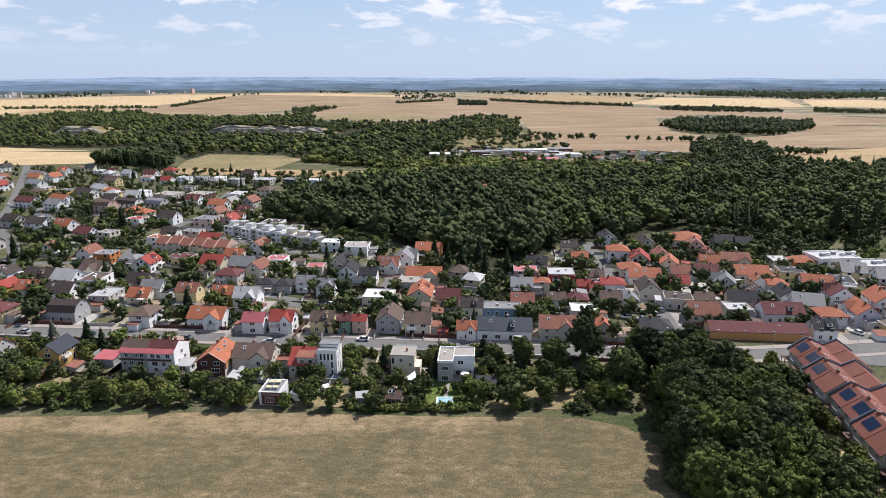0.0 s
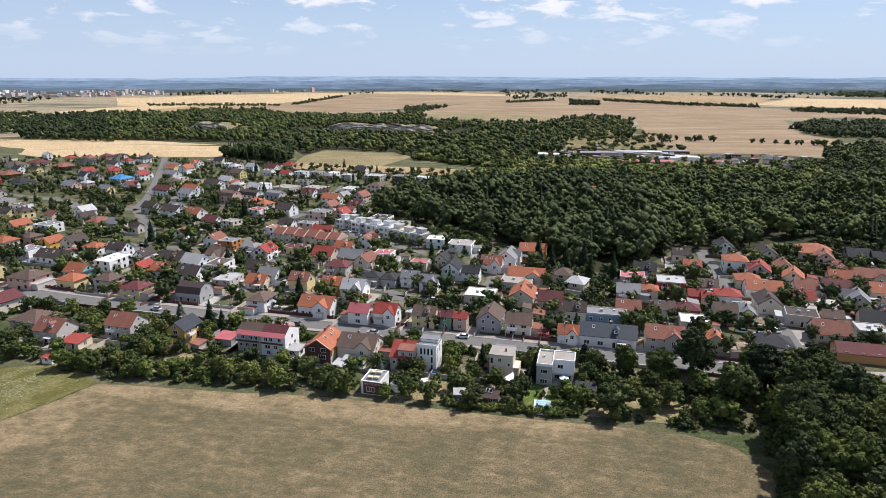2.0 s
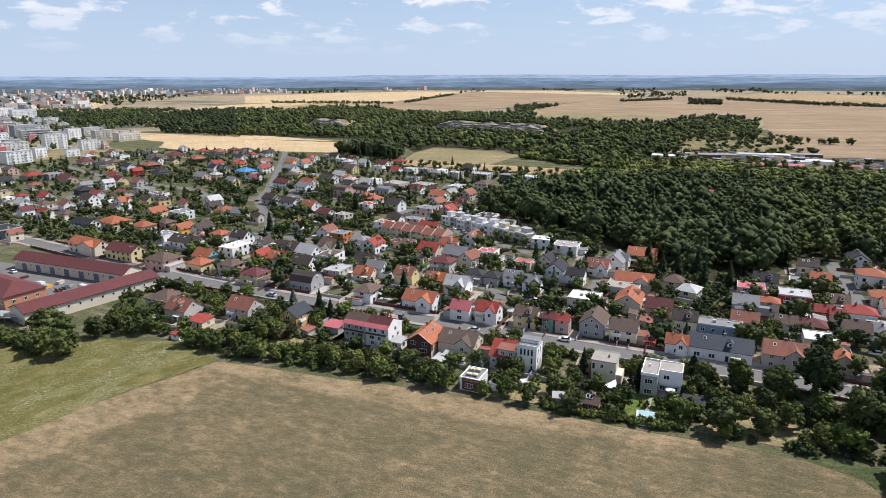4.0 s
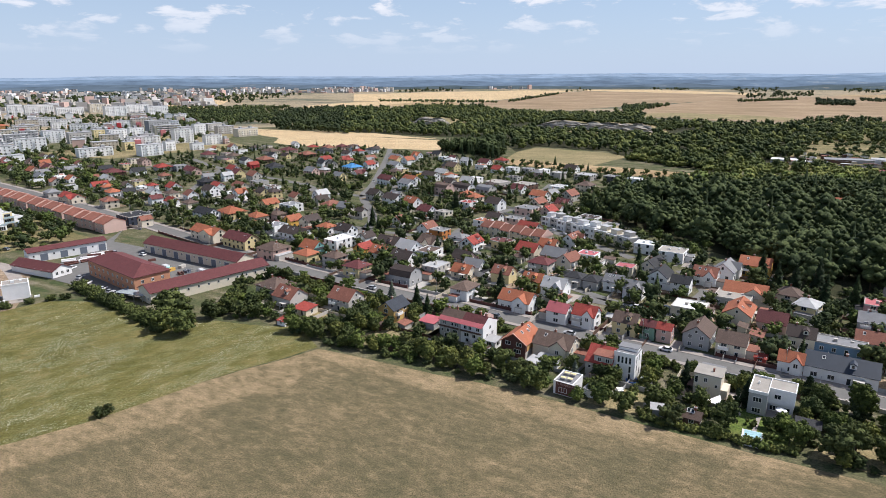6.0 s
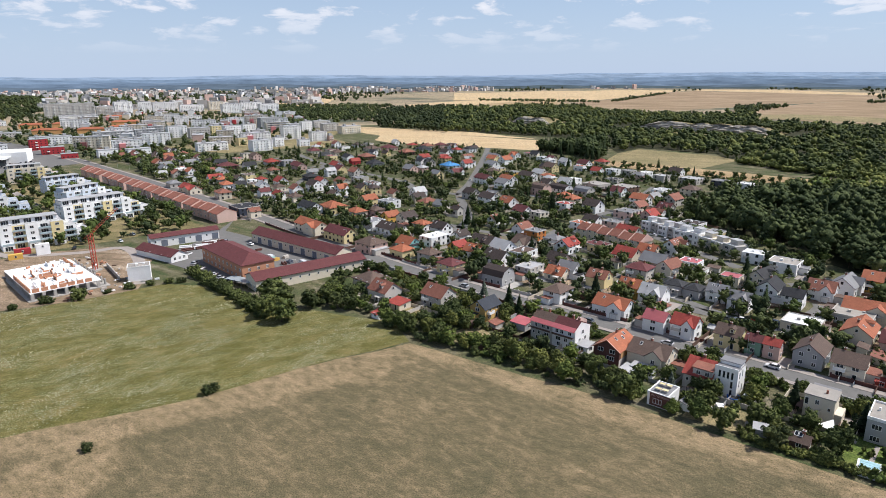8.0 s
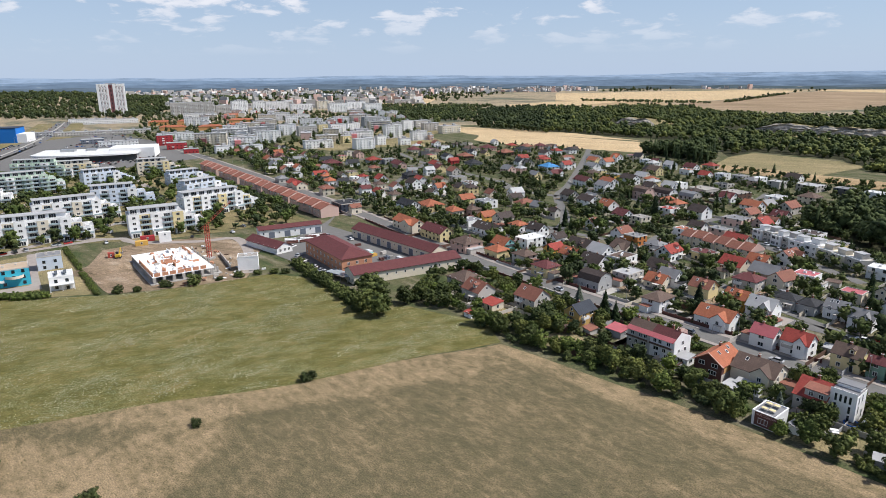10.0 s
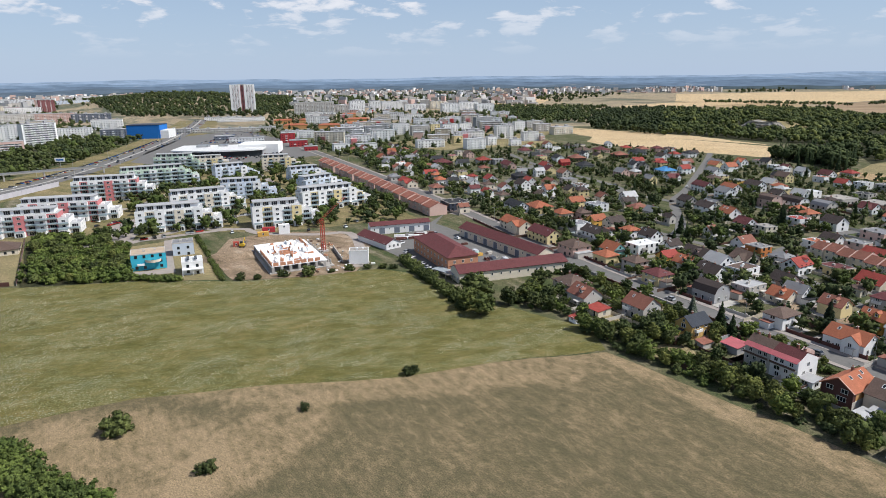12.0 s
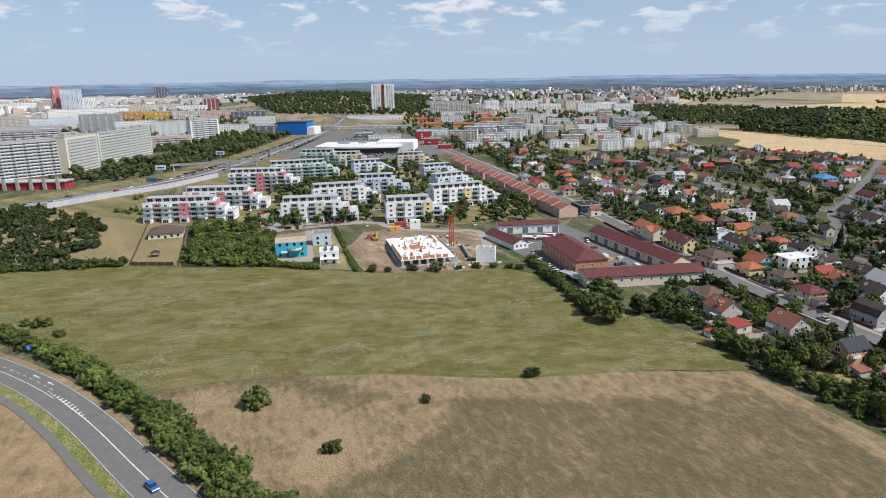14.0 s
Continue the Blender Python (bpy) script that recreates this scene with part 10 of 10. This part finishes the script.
# ---- the old quarry and the yards in the valley ----
for x0, x1, y, h in ((-395, -165, 1000, 15), (-610, -525, 992, 15)):
    n, rows_ = 150, 9

    def rim_of(x):
        q = (x - x0) / (x1 - x0)
        return h * min(1.0, 4 * q, 6 * (1 - q)) * (0.86 + 0.25 * noise.noise((x * 0.016, 0, 4)) + 0.16 * noise.noise((x * 0.07, 0, 9)))

    qv = []
    for j in range(rows_ + 3):
        for i in range(n):
            x = x0 + (x1 - x0) * i / (n - 1)
            q = 4 * noise.noise((x * 0.05, j * 0.6, 2)) + 3 * noise.noise((x * 0.16, j * 0.9, 5))
            if j < rows_:
                qv.append((x, y + 8 * j / (rows_ - 1) + q, rim_of(x) * j / (rows_ - 1) + 0.8 * noise.noise((x * 0.2, j, 7)) - 0.3))
            else:
                qv.append((x, y + (0, 25, 60, 110)[j - rows_ + 1] + q, rim_of(x) * (0, 0.95, 0.7, 0)[j - rows_ + 1] - 0.3))
    faces_ = [(j * n + i, j * n + i + 1, (j + 1) * n + i + 1, (j + 1) * n + i) for j in range(rows_ + 2) for i in range(n - 1)]
    tagged(new("ground", mesh_of("ground", qv, faces_, [ROCK, PASTURE], [0] * ((rows_ - 1) * (n - 1)) + [1] * (3 * (n - 1)))), "grey rock face of an old quarry", "rock", "", "structure")
    qr = random.Random(int(-x0))
    spots = [(qr.uniform(x0, x1), y + qr.choice((-34, -26, -20)) + qr.uniform(-4, 4), qr.uniform(0.5, 1.2)) for _ in range(int((x1 - x0) / 4))]
    for _ in range(int((x1 - x0) * 0.9)):
        x, v = qr.uniform(x0, x1), qr.uniform(14, 110)
        spots.append((x, y + v, qr.uniform(0.7, 1.5), rim_of(x) * max(0.0, min(0.95, 0.95 - (v - 25) * 0.0112)) - 0.3))
    crowns("quarry_scrub", spots, SCRUBSET, [LEAF, LEAF_DARK], "bushes on the quarry floor and rim", near_rng)
    sheet("ground", [(x0 - 5, y - 42), (x1 + 5, y - 42), (x1 + 5, y + 2), (x0 - 5, y + 2)], 0.3, PASTURE, "bare quarry floor", 5)
sheet("ground", [(-18, 690), (60, 672), (130, 650), (185, 660), (165, 720), (150, 775), (80, 752), (0, 725)], 0.2, DIRT, "bare earth yards between sheds", 5)
for x, y, turn, w, d, h, roof, wall in ((0, 712, -4, 30, 10, 4, "white", "white"), (42, 726, 4, 22, 12, 5, "grey", "umber"), (60, 738, 0, 26, 9, 4, "grey", "grey"), (88, 742, -3, 34, 10, 5, "lgrey", "white"), (110, 752, 0, 24, 10, 4, "white", "grey"), (139, 764, 2, 30, 9, 4, "grey", "umber"), (140, 700, -6, 24, 10, 5, "white", "white"),
                                        (95, 667, -2, 52, 12, 4, "pink", "rose"), (159, 676, 3, 24, 10, 4, "rust", "cream"), (25, 700, 0, 18, 8, 4, "grey", "white"), (178, 690, 10, 20, 10, 4, "umber", "cream"), (120, 690, 4, 20, 9, 5, "lgrey", "white")):
    tagged(house(x, y, turn, w, d, h, "lean", roof, wall, 0, "shed"), f"{PLAIN.get(wall, wall)} industrial shed with a {COLOURS[roof]} roof", "shed")

huts = Solid()
hr_ = random.Random(14)
for k in range(170):
    x, y = hr_.uniform(-10, 270), hr_.uniform(655, 790)
    if abs(y - (745 - 0.2 * x)) < 50:
        w, d, hh = hr_.uniform(2, 6), hr_.uniform(1.5, 3), hr_.uniform(1.8, 4)
        t = pose(x, y, 0.2, 0, 0, hr_.uniform(-20, 20))
        huts.box(-w, -d, 0, w, d, hh, k % 4, t)
        huts.box(-w - 0.2, -d - 0.2, hh, w + 0.2, d + 0.2, hh + 0.25, 4 + k % 3, t)
tagged(new("huts", huts.mesh("huts", [WALL["white"], WALL["umber"], WALL["grey"], WALL["cream"], ROOF["lgrey"], ROOF["rust"], ROOF["dgrey"]])), "small huts and stored vans in the valley yards", "huts", "", "stuff")
crowns("trees", [(hr_.uniform(-15, 190), hr_.uniform(640, 700), hr_.uniform(0.7, 1.4)) for _ in range(60)], YARDSET, [LEAF, LEAF_DARK], "small trees between the valley yards", near_rng)


# ---- grass tufts and wild flowers ----
def tufts(name, poly, n, size, height, mat, label, seed, thick=None, flat=False):
    """Many small blades or blooms over a plan outline, as one object; thick(x, y) thins them out."""
    rng = np.random.default_rng(seed)
    xs, ys = [p[0] for p in poly], [p[1] for p in poly]
    V, k = [], 0
    while k < n * 6 and len(V) < n * 3:
        k += 1
        x, y = rng.uniform(min(xs), max(xs)), rng.uniform(min(ys), max(ys))
        if not inside(x, y, poly) or (thick and rng.random() > thick(x, y)):
            continue
        s, a, h = size * rng.uniform(0.5, 1.5), rng.uniform(0, 6.28), height * rng.uniform(0.6, 1.4)
        c, d = math.cos(a) * s, math.sin(a) * s
        if flat:
            V += [(x - c, y - d, h), (x + c, y + d, h + 0.05), (x - d, y + c, h + 0.1)]
        else:
            V += [(x - c, y - d, 0.02), (x + c, y + d, 0.02), (x + rng.normal() * 0.1, y + rng.normal() * 0.1, h)]
    V = np.array(V, np.float32)
    n = len(V)
    me = bpy.data.meshes.new(name)
    me.vertices.add(n)
    me.vertices.foreach_set("co", V.ravel())
    me.loops.add(n)
    me.loops.foreach_set("vertex_index", np.arange(n, dtype=np.int32))
    me.polygons.add(n // 3)
    me.polygons.foreach_set("loop_start", np.arange(0, n, 3, dtype=np.int32))
    me.materials.append(mat)
    me.update(calc_edges=True)
    tagged(new(name, me), label, "grass", "", "stuff")


MEADOW_PLAN = [(-127, 147), (-143, 157), (-160, 151), (-178, 147), (-188, 136), (-205, 139), (-226, 138), (-236, 140), (-250, 132), (-256, 106), (-267, 76), (-295, 38), (-317, -8), (-332, -32), (-347, -88), (-372, -130), (-318, -126), (-262, -80), (-224, -47), (-200, -29), (-184, -13), (-180, 18), (-167, 50), (-149, 84), (-141, 112)]
FIELD_PLAN = [(-125, 146), (-57, 149), (0, 147), (36, 146), (45, 142), (52, 131), (49, 118), (45, 105), (0, 50), (-100, 0), (-147, -7), (-172, -15), (-180, 18), (-167, 50), (-149, 84), (-141, 112)]
tufts("meadow_grass", MEADOW_PLAN, 42000, 0.26, 0.14, leafy("grass_blades", (0.12, 0.12, 0.04), (0.2, 0.185, 0.075), 0.06), "rough grass tufts of the meadow", 51)
tufts("wild_flowers", MEADOW_PLAN, 42000, 0.18, 0.2, leafy("white_blooms", (0.4, 0.42, 0.3), (0.6, 0.61, 0.48), 0.2), "pale wild flowers in drifts over the meadow", 52,
      lambda x, y: max(0.03, min(1.0, 3.0 * (noise.noise((x * 0.07 + y * 0.03, y * 0.022 - x * 0.01, 7)) + 0.8 * noise.noise((x * 0.16, y * 0.06, 3))) + 0.6 - 0.006 * math.hypot(x + 255, y + 5))), True)
tufts("field_tufts", FIELD_PLAN, 26000, 0.14, 0.09, leafy("dry_tufts", (0.085, 0.085, 0.04), (0.14, 0.125, 0.065), 0.06), "short dry tufts over the mown field", 53,
      lambda x, y: max(0.1, min(1.0, 0.5 + 1.3 * noise.noise((x * 0.04, y * 0.04, 1)))))
